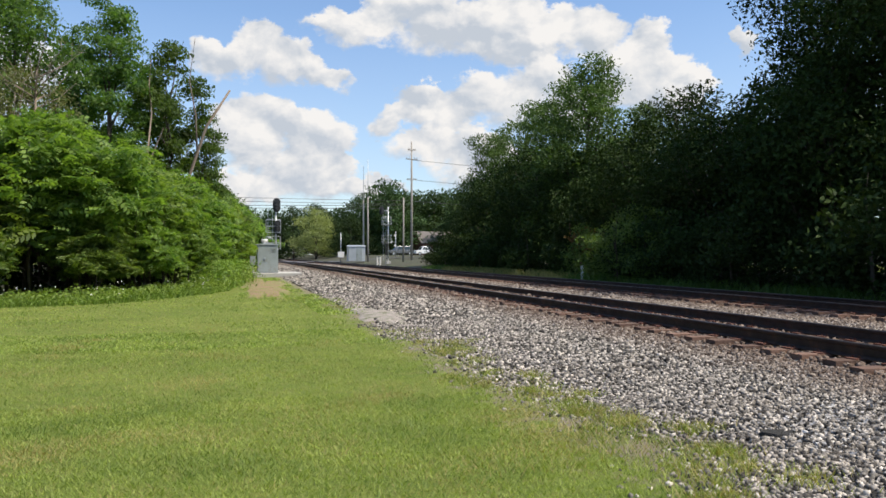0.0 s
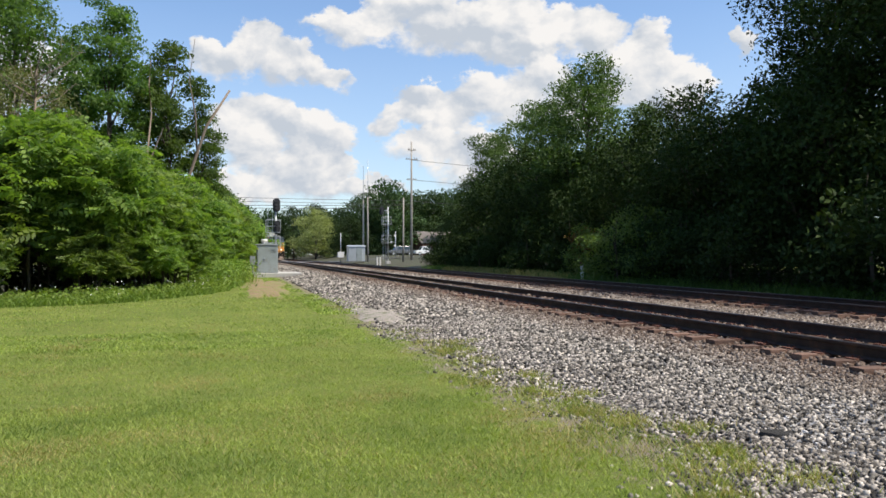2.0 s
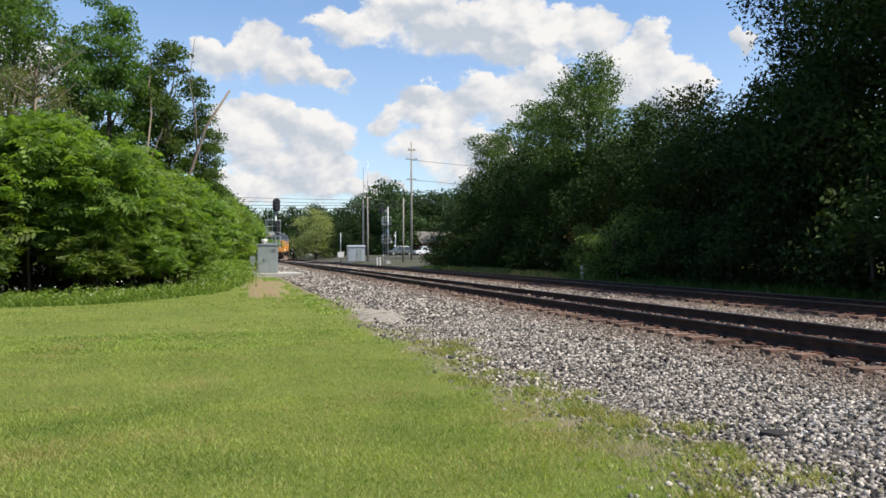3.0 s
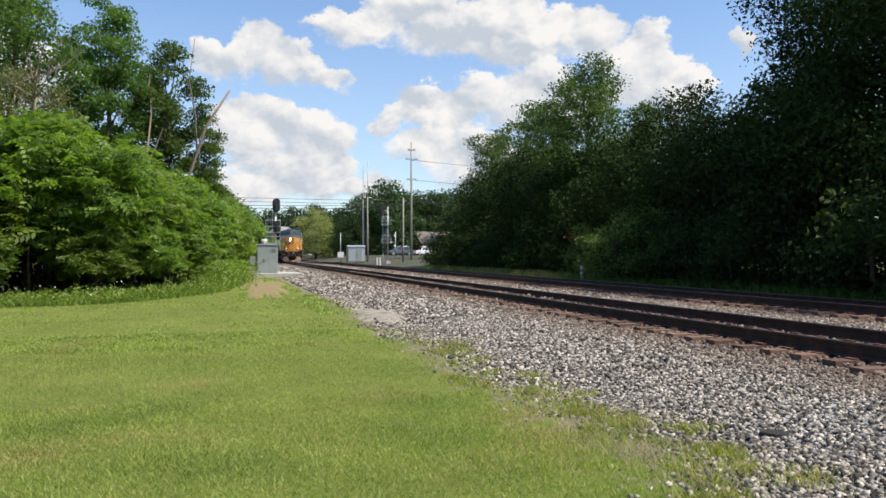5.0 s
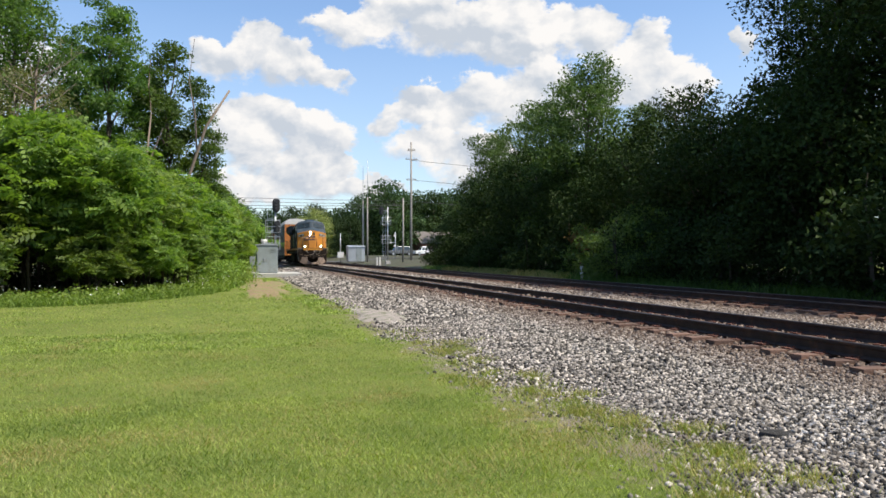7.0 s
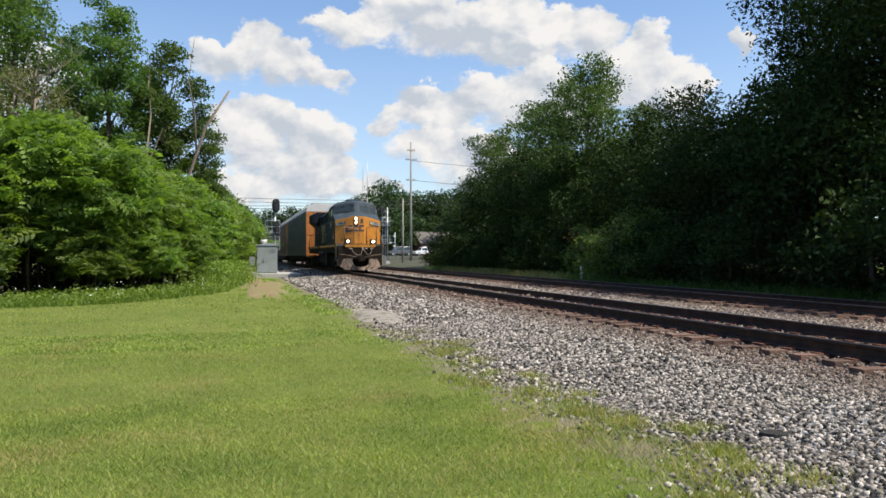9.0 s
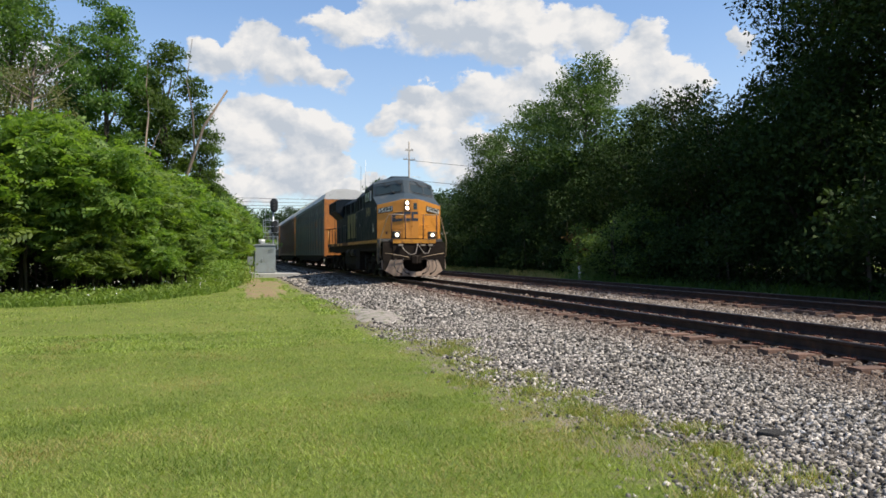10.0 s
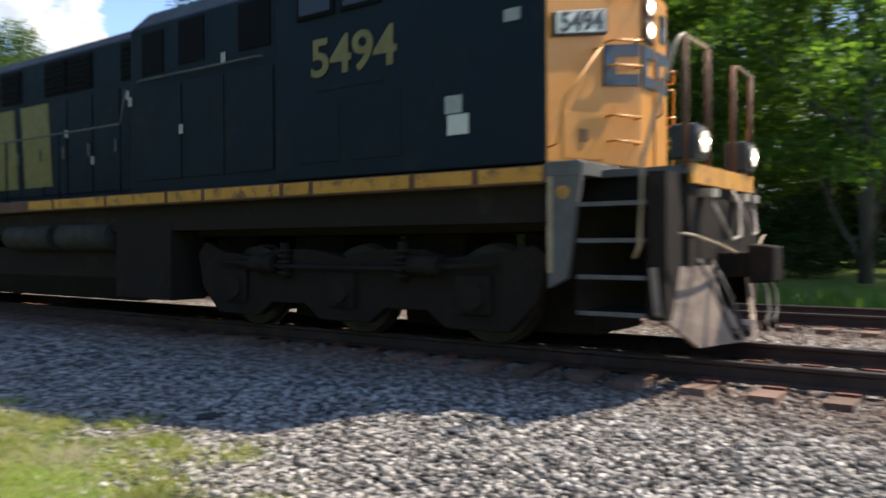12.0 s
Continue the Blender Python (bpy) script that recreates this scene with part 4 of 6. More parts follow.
    blades("dry_weeds", tufts[rusty >= 0.72], 0.095, 0.0034, STRAW, "withered brown weeds at the edge of the ballast", 0.9)
    # tall grass in front of the bushes
    rows = []
    front = ((-22.0, 18.5), (-14.0, 22.5), (-6.6, 26.2), (-3.9, 27.8), (-2.2, 30.5), (-0.2, 36.5), (0.3, 48.0), (0.6, 58.0))
    fx, fy = [q[0] for q in front], [q[1] for q in front]
    way = np.concatenate([[0], np.cumsum(np.hypot(np.diff(fx), np.diff(fy)))])

    def along(n, deep):
        """Places in a belt behind the lawn's far rim."""
        d = rng.uniform(0, way[-1], n)
        x, y = np.interp(d, way, fx), np.interp(d, way, fy)
        back = deep * rng.random(n) ** 1.4 + 0.5 * np.array([noise.noise((q * 0.5, 0.0, 1.0)) for q in d])
        return np.column_stack([x - 0.75 * back, y + 0.66 * back])
    rows = along(26000, 3.6)
    blades("tall_grass", rows, 0.26, 0.011, WEED, "tall unmown grass in front of the bushes", 0.6)
    herb = along(26000, 3.2)
    herb = np.column_stack([herb, 0.05 + 0.5 * rng.random(len(herb)) ** 1.3 * (0.6 + 0.8 * np.array([abs(noise.noise((x * 0.9, y * 0.9, 4.0))) for x, y in herb]))])
    ob = leaves("leafy_weeds", herb, np.full(len(herb), 0.12), rng, WEED, None, up=1.2, slim=0.5)
    tagged(ob, "low leafy green weeds along the bushes", "weeds", kind="stuff")
    mound3 = np.column_stack([rng.normal(size=(9000, 2)) * (0.75, 3.2) + (-0.9, 46.0), 1.35 * rng.random(9000) ** 1.2])
    ob = leaves("leafy_weeds", mound3, np.full(9000, 0.16), rng, WEED, None, up=1.0, slim=0.45)
    tagged(ob, "mound of leafy yellow-green weeds beside the earth path", "weeds", kind="stuff")
    mound = rng.normal(size=(4000, 2)) * (0.7, 3.0) + (-0.8, 47.0)
    blades("tall_weeds", mound, 0.75, 0.012, WEED, "mound of tall weeds beside the earth path", 0.5)
    rows = np.column_stack([rng.uniform(16.4, 18.6, 16000), rng.uniform(2, 70, 16000)])
    blades("verge_grass", rows, 0.40, 0.014, LEAF_TREE, "tall rank grass on the verge beyond the tracks", 0.6)
    rows = np.column_stack([rng.uniform(16.2, 17.4, 2500), rng.uniform(38, 62, 2500)])
    blades("dry_verge_grass", rows, 0.45, 0.02, STRAW, "dry yellow grass along the far track", 0.6)
    thin = np.vstack([np.column_stack([rng.uniform(0.2, 2.9, 5200), rng.uniform(29, 56, 5200)]), np.column_stack([rng.uniform(2.2, 3.7, 3000), rng.uniform(21, 32, 3000)])])
    thin = thin[np.array([noise.noise((x * 1.1, y * 0.35, 6.0)) for x, y in thin]) > rng.uniform(-0.25, 0.25, len(thin))]
    blades("sparse_grass", thin, 0.075, 0.016, GRASS, "sparse worn grass on the trodden path", 0.9)
    # white flowers among the tall grass
    n = 260
    c = np.column_stack([along(n, 1.8), rng.uniform(0.3, 0.65, n)])
    ob = leaves("wild_flowers", c, np.full(n, 0.06), rng, FLOWER, None, slim=0.9)
    tagged(ob, "small white wild flowers in tall grass", "flowers", kind="stuff")


plant_left()
plant_right()
far_woods()
build_grass()

# ---------------------------------------------------------------- train
NAVY = surface("loco_navy", (0.006, 0.012, 0.019), (0.010, 0.017, 0.024), rough=0.62, spec=0.13, scale=2.0, fine=30, bump=0.04, stain=(0.030, 0.030, 0.028), stain_scale=1.1, stain_cut=(0.55, 0.8))
CAB_GREY = surface("cab_blue_grey", (0.032, 0.052, 0.070), (0.048, 0.066, 0.082), rough=0.72, spec=0.25, scale=2.5, fine=35, bump=0.05, stain=(0.11, 0.11, 0.11), stain_scale=1.6)
YELLOW = surface("loco_yellow", (0.66, 0.275, 0.042), (0.55, 0.225, 0.034), rough=0.42, scale=1.5, fine=30, bump=0.04, stain=(0.40, 0.20, 0.035), stain_scale=1.8, stain_cut=(0.6, 0.8))
SILL_YELLOW = surface("sill_yellow", (0.62, 0.28, 0.027), (0.44, 0.19, 0.022), rough=0.5, scale=5, fine=40, stain=(0.16, 0.065, 0.03), stain_scale=4, stain_cut=(0.52, 0.66))
RUST = surface("rust_brown", (0.15, 0.065, 0.035), (0.08, 0.04, 0.025), rough=0.85, scale=5, fine=50)
UNDER = surface("underframe_grime", (0.016, 0.012, 0.0095), (0.027, 0.020, 0.015), rough=0.9, spec=0.15, scale=3, fine=35, bump=0.2, stain=(0.036, 0.028, 0.022), stain_scale=2)
TANK_GRIME = surface("tank_grime", (0.050, 0.044, 0.038), (0.030, 0.026, 0.022), rough=0.8, spec=0.2, scale=4, fine=40, bump=0.1)
DUSTY = surface("plow_dusty", (0.32, 0.235, 0.175), (0.20, 0.145, 0.11), rough=0.8, scale=3, fine=40, stain=(0.12, 0.09, 0.07), stain_scale=3)
STEP_GREY = surface("step_grey", (0.125, 0.115, 0.105), (0.075, 0.07, 0.066), rough=0.7, scale=4, fine=40)
WHITE = surface("white_paint", (0.72, 0.71, 0.68), (0.58, 0.56, 0.52), rough=0.55, scale=5, fine=40)
RAIL_BAR = surface("handrail_pale", (0.40, 0.31, 0.20), (0.27, 0.19, 0.11), rough=0.5, scale=8, fine=60, stain=(0.2, 0.1, 0.05), stain_scale=6)
BOARD_FACE = surface("number_board_face", (0.62, 0.62, 0.55), (0.5, 0.5, 0.44), rough=0.5)
VENT_DARK = surface("vent_dark", (0.0045, 0.005, 0.006), (0.008, 0.008, 0.009), rough=0.85, spec=0.1, scale=6, fine=50)
NOTICE = surface("notice_plate", (0.36, 0.36, 0.33), (0.26, 0.26, 0.24), rough=0.6, scale=8, fine=60)
GLASS = glass_material("cab_glass", (0.03, 0.045, 0.05), 0.04)
DARK_GLASS = glass_material("side_glass", (0.004, 0.005, 0.006), 0.25)
LAMP_GLOW = surface("headlight_glow", (1.0, 0.80, 0.56), (0.8, 0.62, 0.42), rough=0.2, bump=0.5, glow=0.9)
BULB = surface("lamp_bulb", (1.0, 0.80, 0.55), (1.0, 0.76, 0.5), rough=0.3, bump=0, glow=450.0)
LAMP_DITCH = surface("ditch_lens", (1.0, 0.82, 0.60), (0.7, 0.56, 0.42), rough=0.2, bump=0.5, glow=0.5)
LOGO_YELLOW = surface("logo_yellow", (0.20, 0.158, 0.036), (0.13, 0.105, 0.03), rough=0.5)
LOGO_BLUE = surface("logo_blue", (0.025, 0.04, 0.065), (0.035, 0.05, 0.07), rough=0.5)
HOSE = surface("rubber_hose", (0.02, 0.018, 0.017), (0.032, 0.028, 0.025), rough=0.7)
HOSE_PALE = surface("pale_hose", (0.34, 0.29, 0.24), (0.20, 0.165, 0.13), rough=0.6)
RACK_GREY = surface("autorack_galvanised", (0.15, 0.145, 0.128), (0.105, 0.10, 0.088), rough=0.6, spec=0.3, metal=0.1, scale=1.2, fine=25, bump=0.05, stain=(0.17, 0.14, 0.11), stain_scale=1.4, per_object=0.08)
RACK_ORANGE = surface("autorack_orange", (0.52, 0.20, 0.045), (0.40, 0.15, 0.035), rough=0.55, scale=1.5, fine=30, stain=(0.22, 0.09, 0.035), stain_scale=2)
RACK_BROWN = surface("autorack_brown", (0.16, 0.075, 0.05), (0.11, 0.055, 0.04), rough=0.6, scale=1.5, fine=30)
RACK_ROOF = surface("autorack_roof", (0.78, 0.76, 0.72), (0.64, 0.62, 0.58), rough=0.5, metal=0.15, scale=1.0, fine=25, stain=(0.34, 0.29, 0.25), stain_scale=1.2)
WHEEL = surface("wheel_steel", (0.09, 0.075, 0.065), (0.05, 0.042, 0.038), rough=0.6, metal=0.5, scale=6, fine=50)


def facet(a, b, c, d):
    """A flat four-cornered field; returns place(u, v, out) on it."""
    a, b, c, d = (Vector(p) for p in (a, b, c, d))
    n = (b - a).cross(d - a).normalized()

    def at(u, v, out=0.0):
        return (a * (1 - u) + b * u) * (1 - v) + (d * (1 - u) + c * u) * v + n * out
    return at


def plate(bm, at, u0, u1, v0, v1, lo, hi, mi=0):
    cs = ((u0, v0), (u1, v0), (u1, v1), (u0, v1))
    return solid(bm, [at(u, v, lo) for u, v in cs], [at(u, v, hi) for u, v in cs], mi)


def lettering(name, text, size, at, u, v, out, parent, material, label, width=None):
    """Raised characters on a facet, centred at (u, v)."""
    cu = bpy.data.curves.new(name, "FONT")
    cu.body, cu.size, cu.extrude, cu.align_x, cu.align_y = text, size, 0.004, "CENTER", "CENTER"
    cu.offset = size * 0.02
    tmp = new("tmp_text", cu)
    deps = bpy.context.evaluated_depsgraph_get()
    me = bpy.data.meshes.new_from_object(tmp.evaluated_get(deps))
    bpy.data.objects.remove(tmp)
    bpy.data.curves.remove(cu)
    o = at(u, v, out)
    ex = (at(u + 0.01, v, out) - o).normalized()
    ez = (at(u, v + 0.01, out) - o).normalized()
    en = ex.cross(ez)
    if width:
        span = max(p.co.x for p in me.vertices) - min(p.co.x for p in me.vertices)
        ex = ex * (width / span)
    me.transform(Matrix((ex, ez, en)).transposed().to_4x4())
    me.transform(Matrix.Translation(o))
    me.materials.clear()
    me.materials.append(material)
    me.name = name
    ob = new(name, me)
    ob.parent = parent
    ob["label"] = label
    return ob


WHEELSETS = []


def wheelset_mesh(r):
    bm = B()
    for s in (-1, 1):
        cyl(bm, (s * 0.69, 0, 0), (s * 0.83, 0, 0), r, 24)
        cyl(bm, (s * 0.66, 0, 0), (s * 0.69, 0, 0), r + 0.03, 24)
        cyl(bm, (s * 0.83, 0, 0), (s * 0.86, 0, 0), r * 0.42, 12)
        for k in range(5):
            a = 2 * math.pi * k / 5
            box(bm, *sorted((s * 0.83, s * 0.845)), r * 0.62 * math.cos(a) - 0.04, r * 0.62 * math.cos(a) + 0.04, r * 0.62 * math.sin(a) - 0.04, r * 0.62 * math.sin(a) + 0.04)
    cyl(bm, (-1.05, 0, 0), (1.05, 0, 0), 0.085, 12)
    return bm


def loco_truck(loco, yc, first=None):
    truck = part("truck", box(B(), -0.75, 0.75, yc - 2.5, yc + 2.5, 0.62, 0.95), UNDER, loco, "grimy three-axle truck")
    for s in (-1, 1):
        pts = [(-2.75, 0.95), (-2.6, 1.06), (-2.2, 0.98), (-1.5, 0.92), (-1.2, 1.02), (-0.5, 1.02), (0.0, 0.92), (0.5, 1.02), (1.2, 1.02), (1.5, 0.92), (2.2, 0.98), (2.6, 1.12), (2.75, 0.95),
               (2.65, 0.50), (2.3, 0.16), (1.5, 0.16), (1.25, 0.34), (0.65, 0.34), (0.4, 0.16), (-0.4, 0.16), (-0.65, 0.34), (-1.25, 0.34), (-1.5, 0.16), (-2.3, 0.16), (-2.65, 0.50)]
        bm = B()
        prism(bm, [(yc + p[0], p[1]) for p in pts], "x", s * 1.02, s * 1.16)
        part("side_frame", bm, UNDER, truck, bevel=0.015)
        for dy in (-1.9, 0.0, 1.9):
            bm = B()
            cyl(bm, (s * 1.10, yc + dy, 0.53), (s * 1.28, yc + dy, 0.53), 0.15, 14)
            box(bm, min(s * 1.12, s * 1.22), max(s * 1.12, s * 1.22), yc + dy - 0.22, yc + dy + 0.22, 0.34, 0.74)
            part("axle_box", bm, UNDER, truck)
        for dy in (-0.95, 0.95):
            bm = B()
            for k in range(5):
                cyl(bm, (s * 1.20, yc + dy, 0.70 + 0.07 * k), (s * 1.20, yc + dy, 0.74 + 0.07 * k), 0.10, 12)
            cyl(bm, (s * 1.20, yc + dy, 0.66), (s * 1.20, yc + dy, 1.10), 0.06, 8)
            part("spring", bm, UNDER, truck)
        bm = B()
        tube(bm, [(s * 1.24, yc - 2.2, 0.86), (s * 1.26, yc - 0.8, 0.80), (s * 1.26, yc + 0.8, 0.80), (s * 1.24, yc + 2.2, 0.86)], 0.03, 6)
        cyl(bm, (s * 1.24, yc - 1.5, 0.84), (s * 1.24, yc - 1.1, 0.84), 0.11, 10)
        cyl(bm, (s * 1.24, yc + 1.1, 0.84), (s * 1.24, yc + 1.5, 0.84), 0.11, 10)
        part("brake_gear", bm, UNDER, truck)
    # motor-like boxes added to block bright ballast showing through under the truck
    for dy in (-0.95, 0.95, 2.6, -2.6):
        part("traction_motor", box(B(), -0.62, 0.62, yc + dy - 0.42, yc + dy + 0.44, 0.12, 1.2), UNDER, truck, bevel=0.05)
    for dy in (-1.9, 0.0, 1.9):
        w = part("wheelset", wheelset_mesh(0.53), WHEEL, truck) if first is None else clone(first, truck, Matrix())
        first = first or w
        WHEELSETS.append((w, yc + dy, 0.53))
    return first


def build_loco():
    loco = thing("locomotive", "dark blue diesel freight locomotive with a weathered yellow nose", "locomotive")
    # --- underframe, sill and walkway
    bm = B()
    box(bm, -1.38, 1.38, 0.0, 20.0, 1.28, 1.64)
    box(bm, -0.95, 0.95, -1.05, 20.2, 1.20, 1.60)
    part("underframe", bm, UNDER, loco)
    bm = B()
    box(bm, -1.52, 1.52, 0.0, 19.6, 1.64, 1.82)
    part("sill", bm, RUST, loco, "rust-stained side sill", bevel=0.01)
    rng = random.Random(3)
    for s in (-1, 1):
        y = 0.05
        while y < 19.3:
            L = rng.choice((0.5, 0.8, 1.0, 1.5))
            if rng.random() < 0.66:
                part("sill_stripe", box(B(), *sorted((s * 1.515, s * 1.528)), y, min(19.4, y + L - 0.08), 1.665, 1.805), SILL_YELLOW, loco, "worn yellow reflective stripe")
            y += L
    # --- cab shell
    zb = 1.84
    A = {"lb": (-1.53, 0, zb), "lt": (-1.53, 0, 3.42), "ib": (-0.36, -0.45, zb), "it": (-0.36, -0.45, 3.70), "jb": (0.36, -0.45, zb), "jt": (0.36, -0.45, 3.70), "rb": (1.53, 0, zb), "rt": (1.53, 0, 3.42)}
    W = {"l": (-1.53, 1.14, 3.86), "i": (-0.10, 0.58, 4.06), "j": (0.10, 0.58, 4.06), "r": (1.53, 1.14, 3.86)}
    Tt = {"l": (-1.46, 1.42, 4.50), "i": (-0.10, 0.92, 4.72), "j": (0.10, 0.92, 4.72), "r": (1.46, 1.42, 4.50)}
    Rf = {"l": (-1.15, 1.85, 4.74), "i": (-0.35, 1.45, 4.88), "j": (0.35, 1.45, 4.88), "r": (1.15, 1.85, 4.74)}
    Rb = {"l": (-1.15, 3.7, 4.74), "i": (-0.35, 3.7, 4.88), "j": (0.35, 3.7, 4.88), "r": (1.15, 3.7, 4.74)}
    Sb = {"l": (-1.50, 3.7, 4.42), "r": (1.50, 3.7, 4.42), "lb": (-1.53, 3.7, zb), "rb": (1.53, 3.7, zb)}
    bm = B()
    keep = {}

    def vv(p):
        if p not in keep:
            keep[p] = bm.verts.new(p)
        return keep[p]

    def face(ps, mi):
        bm.faces.new([vv(p) for p in ps]).material_index = mi
    face((A["lb"], A["ib"], A["it"], A["lt"]), 0)
    face((A["ib"], A["jb"], A["jt"], A["it"]), 0)
    face((A["jb"], A["rb"], A["rt"], A["jt"]), 0)
    face((A["lt"], A["it"], W["i"], W["l"]), 1)
    face((A["it"], A["jt"], W["j"], W["i"]), 1)
    face((A["jt"], A["rt"], W["r"], W["j"]), 1)
    for k, n in (("l", "i"), ("i", "j"), ("j", "r")):
        face((W[k], W[n], Tt[n], Tt[k]), 1)
        face((Tt[k], Tt[n], Rf[n], Rf[k]), 1)
        face((Rf[k], Rf[n], Rb[n], Rb[k]), 1)
    face((Tt["l"], Rf["l"], Rb["l"], Sb["l"]), 1)
    face((Tt["r"], Sb["r"], Rb["r"], Rf["r"]), 1)
    face((A["lb"], A["lt"], W["l"], Tt["l"], Sb["l"], Sb["lb"]), 2)
    face((A["rb"], Sb["rb"], Sb["r"], Tt["r"], W["r"], A["rt"]), 2)
    face((Sb["lb"], Sb["l"], Rb["l"], Rb["i"], Rb["j"], Rb["r"], Sb["r"], Sb["rb"]), 2)
    face((A["lb"], Sb["lb"], Sb["rb"], A["rb"], A["jb"], A["ib"]), 2)
    cab = part("cab", bm, [YELLOW, CAB_GREY, NAVY], loco, "wide cab with yellow nose, blue-grey hood and navy sides", bevel=0.02)
    left = facet(A["lb"], A["ib"], A["it"], A["lt"])
    mid = facet(A["ib"], A["jb"], A["jt"], A["it"])
    right = facet(A["jb"], A["rb"], A["rt"], A["jt"])
    wl = facet(W["l"], W["i"], Tt["i"], Tt["l"])
    wr = facet(W["j"], W["r"], Tt["r"], Tt["j"])
    sl = facet((-1.53, 3.7, zb), (-1.53, 0.0, zb), (-1.53, 0.0, 3.42), (-1.53, 3.7, 3.42))
    # --- windshields with rubber frames, wipers
    for at in (wl, wr):
        bm = B()
        plate(bm, at, 0.06, 0.95, 0.10, 0.80, 0.0, 0.014)
        part("windshield_frame", bm, BLACK, cab, "black rubber windshield frame", bevel=0.01)
        bm = B()
        plate(bm, at, 0.085, 0.925, 0.15, 0.75, 0.006, 0.020)
        part("windshield", bm, GLASS, cab, "dark reflecting windshield pane")
        bm = B()
        plate(bm, at, 0.58, 0.60, 0.14, 0.76, 0.02, 0.032)
        part("glazing_bar", bm, BLACK, cab)
        for u in (0.32, 0.74):
            bm = B()
            tube(bm, [at(u, 0.95, 0.03), at(u + 0.04, 0.88, 0.07), at(u + 0.16, 0.66, 0.05)], 0.016, 5)
            tube(bm, [at(u + 0.08, 0.60, 0.045), at(u + 0.24, 0.72, 0.045)], 0.014, 4)
            part("wiper", bm, BLACK, cab)
        bm = B()
        tube(bm, [at(0.10, 0.84, 0.0), at(0.12, 0.92, 0.09), at(0.90, 0.93, 0.09), at(0.94, 0.84, 0.0)], 0.013, 5)
        part("grab_iron", bm, BLACK, cab)
        bm = B()
        tube(bm, [at(0.2, 0.05, 0.0), at(0.2, 0.09, 0.06), at(0.88, 0.09, 0.06), at(0.88, 0.04, 0.0)], 0.011, 5)
        part("grab_iron", bm, BLACK, cab)
    bm = B()
    cyl(bm, wl(0.66, 0.04, 0.02), wl(0.66, 0.14, 0.10), 0.06, 10)
    part("horn_mount", bm, BLACK, cab)
    # --- nose front: headlights, number boards, door, grab irons, logo blocks
    bm = B()
    plate(bm, mid, 0.04, 0.42, 0.70, 0.97, 0.0, 0.03)
    box_part = part("headlight_box", bm, RUST, cab, "rust-brown headlight recess", bevel=0.01)
    for v in (0.90, 0.77):
        bm = B()
        p0, p1 = mid(0.23, v, 0.03), mid(0.23, v, 0.055)
        cyl(bm, p0, p1, 0.082, 20)
        rim = B()
        cyl(rim, mid(0.23, v, 0.028), mid(0.23, v, 0.048), 0.108, 20)
        part("lamp_rim", rim, STEP_GREY, box_part, "grey lamp rim")
        part("headlight", bm, LAMP_GLOW, box_part, "lit round headlight")
        part("bulb", cyl(B(), mid(0.23, v, 0.05), mid(0.23, v, 0.064), 0.029, 12), BULB, box_part, "glowing bulb")
    bm = B()
    plate(bm, mid, 0.50, 0.97, 0.02, 0.97, 0.0, 0.018)
    door = part("nose_door", bm, YELLOW, cab, "yellow nose door", bevel=0.008)
    bm = B()
    plate(bm, mid, 0.66, 0.88, 0.74, 0.90, 0.018, 0.028)
    part("door_window", bm, GLASS, door, "small dark door window")
    bm = B()
    tube(bm, [mid(0.56, 0.30, 0.018), mid(0.56, 0.32, 0.07), mid(0.56, 0.52, 0.07), mid(0.56, 0.54, 0.018)], 0.012, 5)
    part("handle", bm, RUST, door)
    for at, u0, u1 in ((left, 0.045, 0.60), (right, 0.34, 0.93)):
        bm = B()
        plate(bm, at, u0, u1, 0.735, 0.885, 0.0, 0.045)
        nb = part("number_board", bm, BLACK, cab, "framed white number board", bevel=0.02)
        bm = B()
        plate(bm, at, u0 + 0.025, u1 - 0.025, 0.752, 0.868, 0.045, 0.050)
        part("board_face", bm, BOARD_FACE, nb)
        lettering("number", "5494", 0.26, at, (u0 + u1) / 2, 0.81, 0.052, nb, BLACK, "black number", width=0.56)
    # logo: three plain dark-blue blocks across the nose
    for at, u0, u1 in ((left, 0.58, 0.97), (mid, 0.03, 0.46), (mid, 0.53, 0.97)):
        bm = B()
        b0, b1 = 0.45, 0.68
        h = (b1 - b0)
        plate(bm, at, u0, u1, b0, b0 + h * 0.28, 0.0, 0.0235)
        plate(bm, at, u0, u1, b1 - h * 0.28, b1, 0.0, 0.0235)
        plate(bm, at, u0, u0 + (u1 - u0) * 0.32, b0 + h * 0.28, b1 - h * 0.28, 0.0, 0.0235)
        part("logo_block", bm, LOGO_BLUE, cab, "plain dark-blue logo block")
    for at, spec in ((left, ((0.66, 0.96, 0.94), (0.62, 0.94, 0.70), (0.62, 0.94, 0.56), (0.62, 0.94, 0.28), (0.64, 0.94, 0.14))), (right, ((0.10, 0.40, 0.62), (0.10, 0.42, 0.34), (0.10, 0.42, 0.20)))):
        for u0, u1, v in spec:
            bm = B()
            tube(bm, [at(u0, v, 0.0), at(u0 + 0.01, v, 0.09), at(u1 - 0.01, v - 0.01, 0.09), at(u1, v - 0.01, 0.0)], 0.014, 6)
            part("grab_iron", bm, YELLOW, cab, "yellow grab iron")
    bm = B()
    tube(bm, [left(0.50, 0.66, 0.0), left(0.49, 0.66, 0.10), left(0.10, 0.36, 0.10), left(0.03, 0.10, 0.10), left(0.03, 0.09, 0.0)], 0.013, 6)
    part("grab_iron", bm, YELLOW, cab, "bent yellow hand hold")
    bm = B()
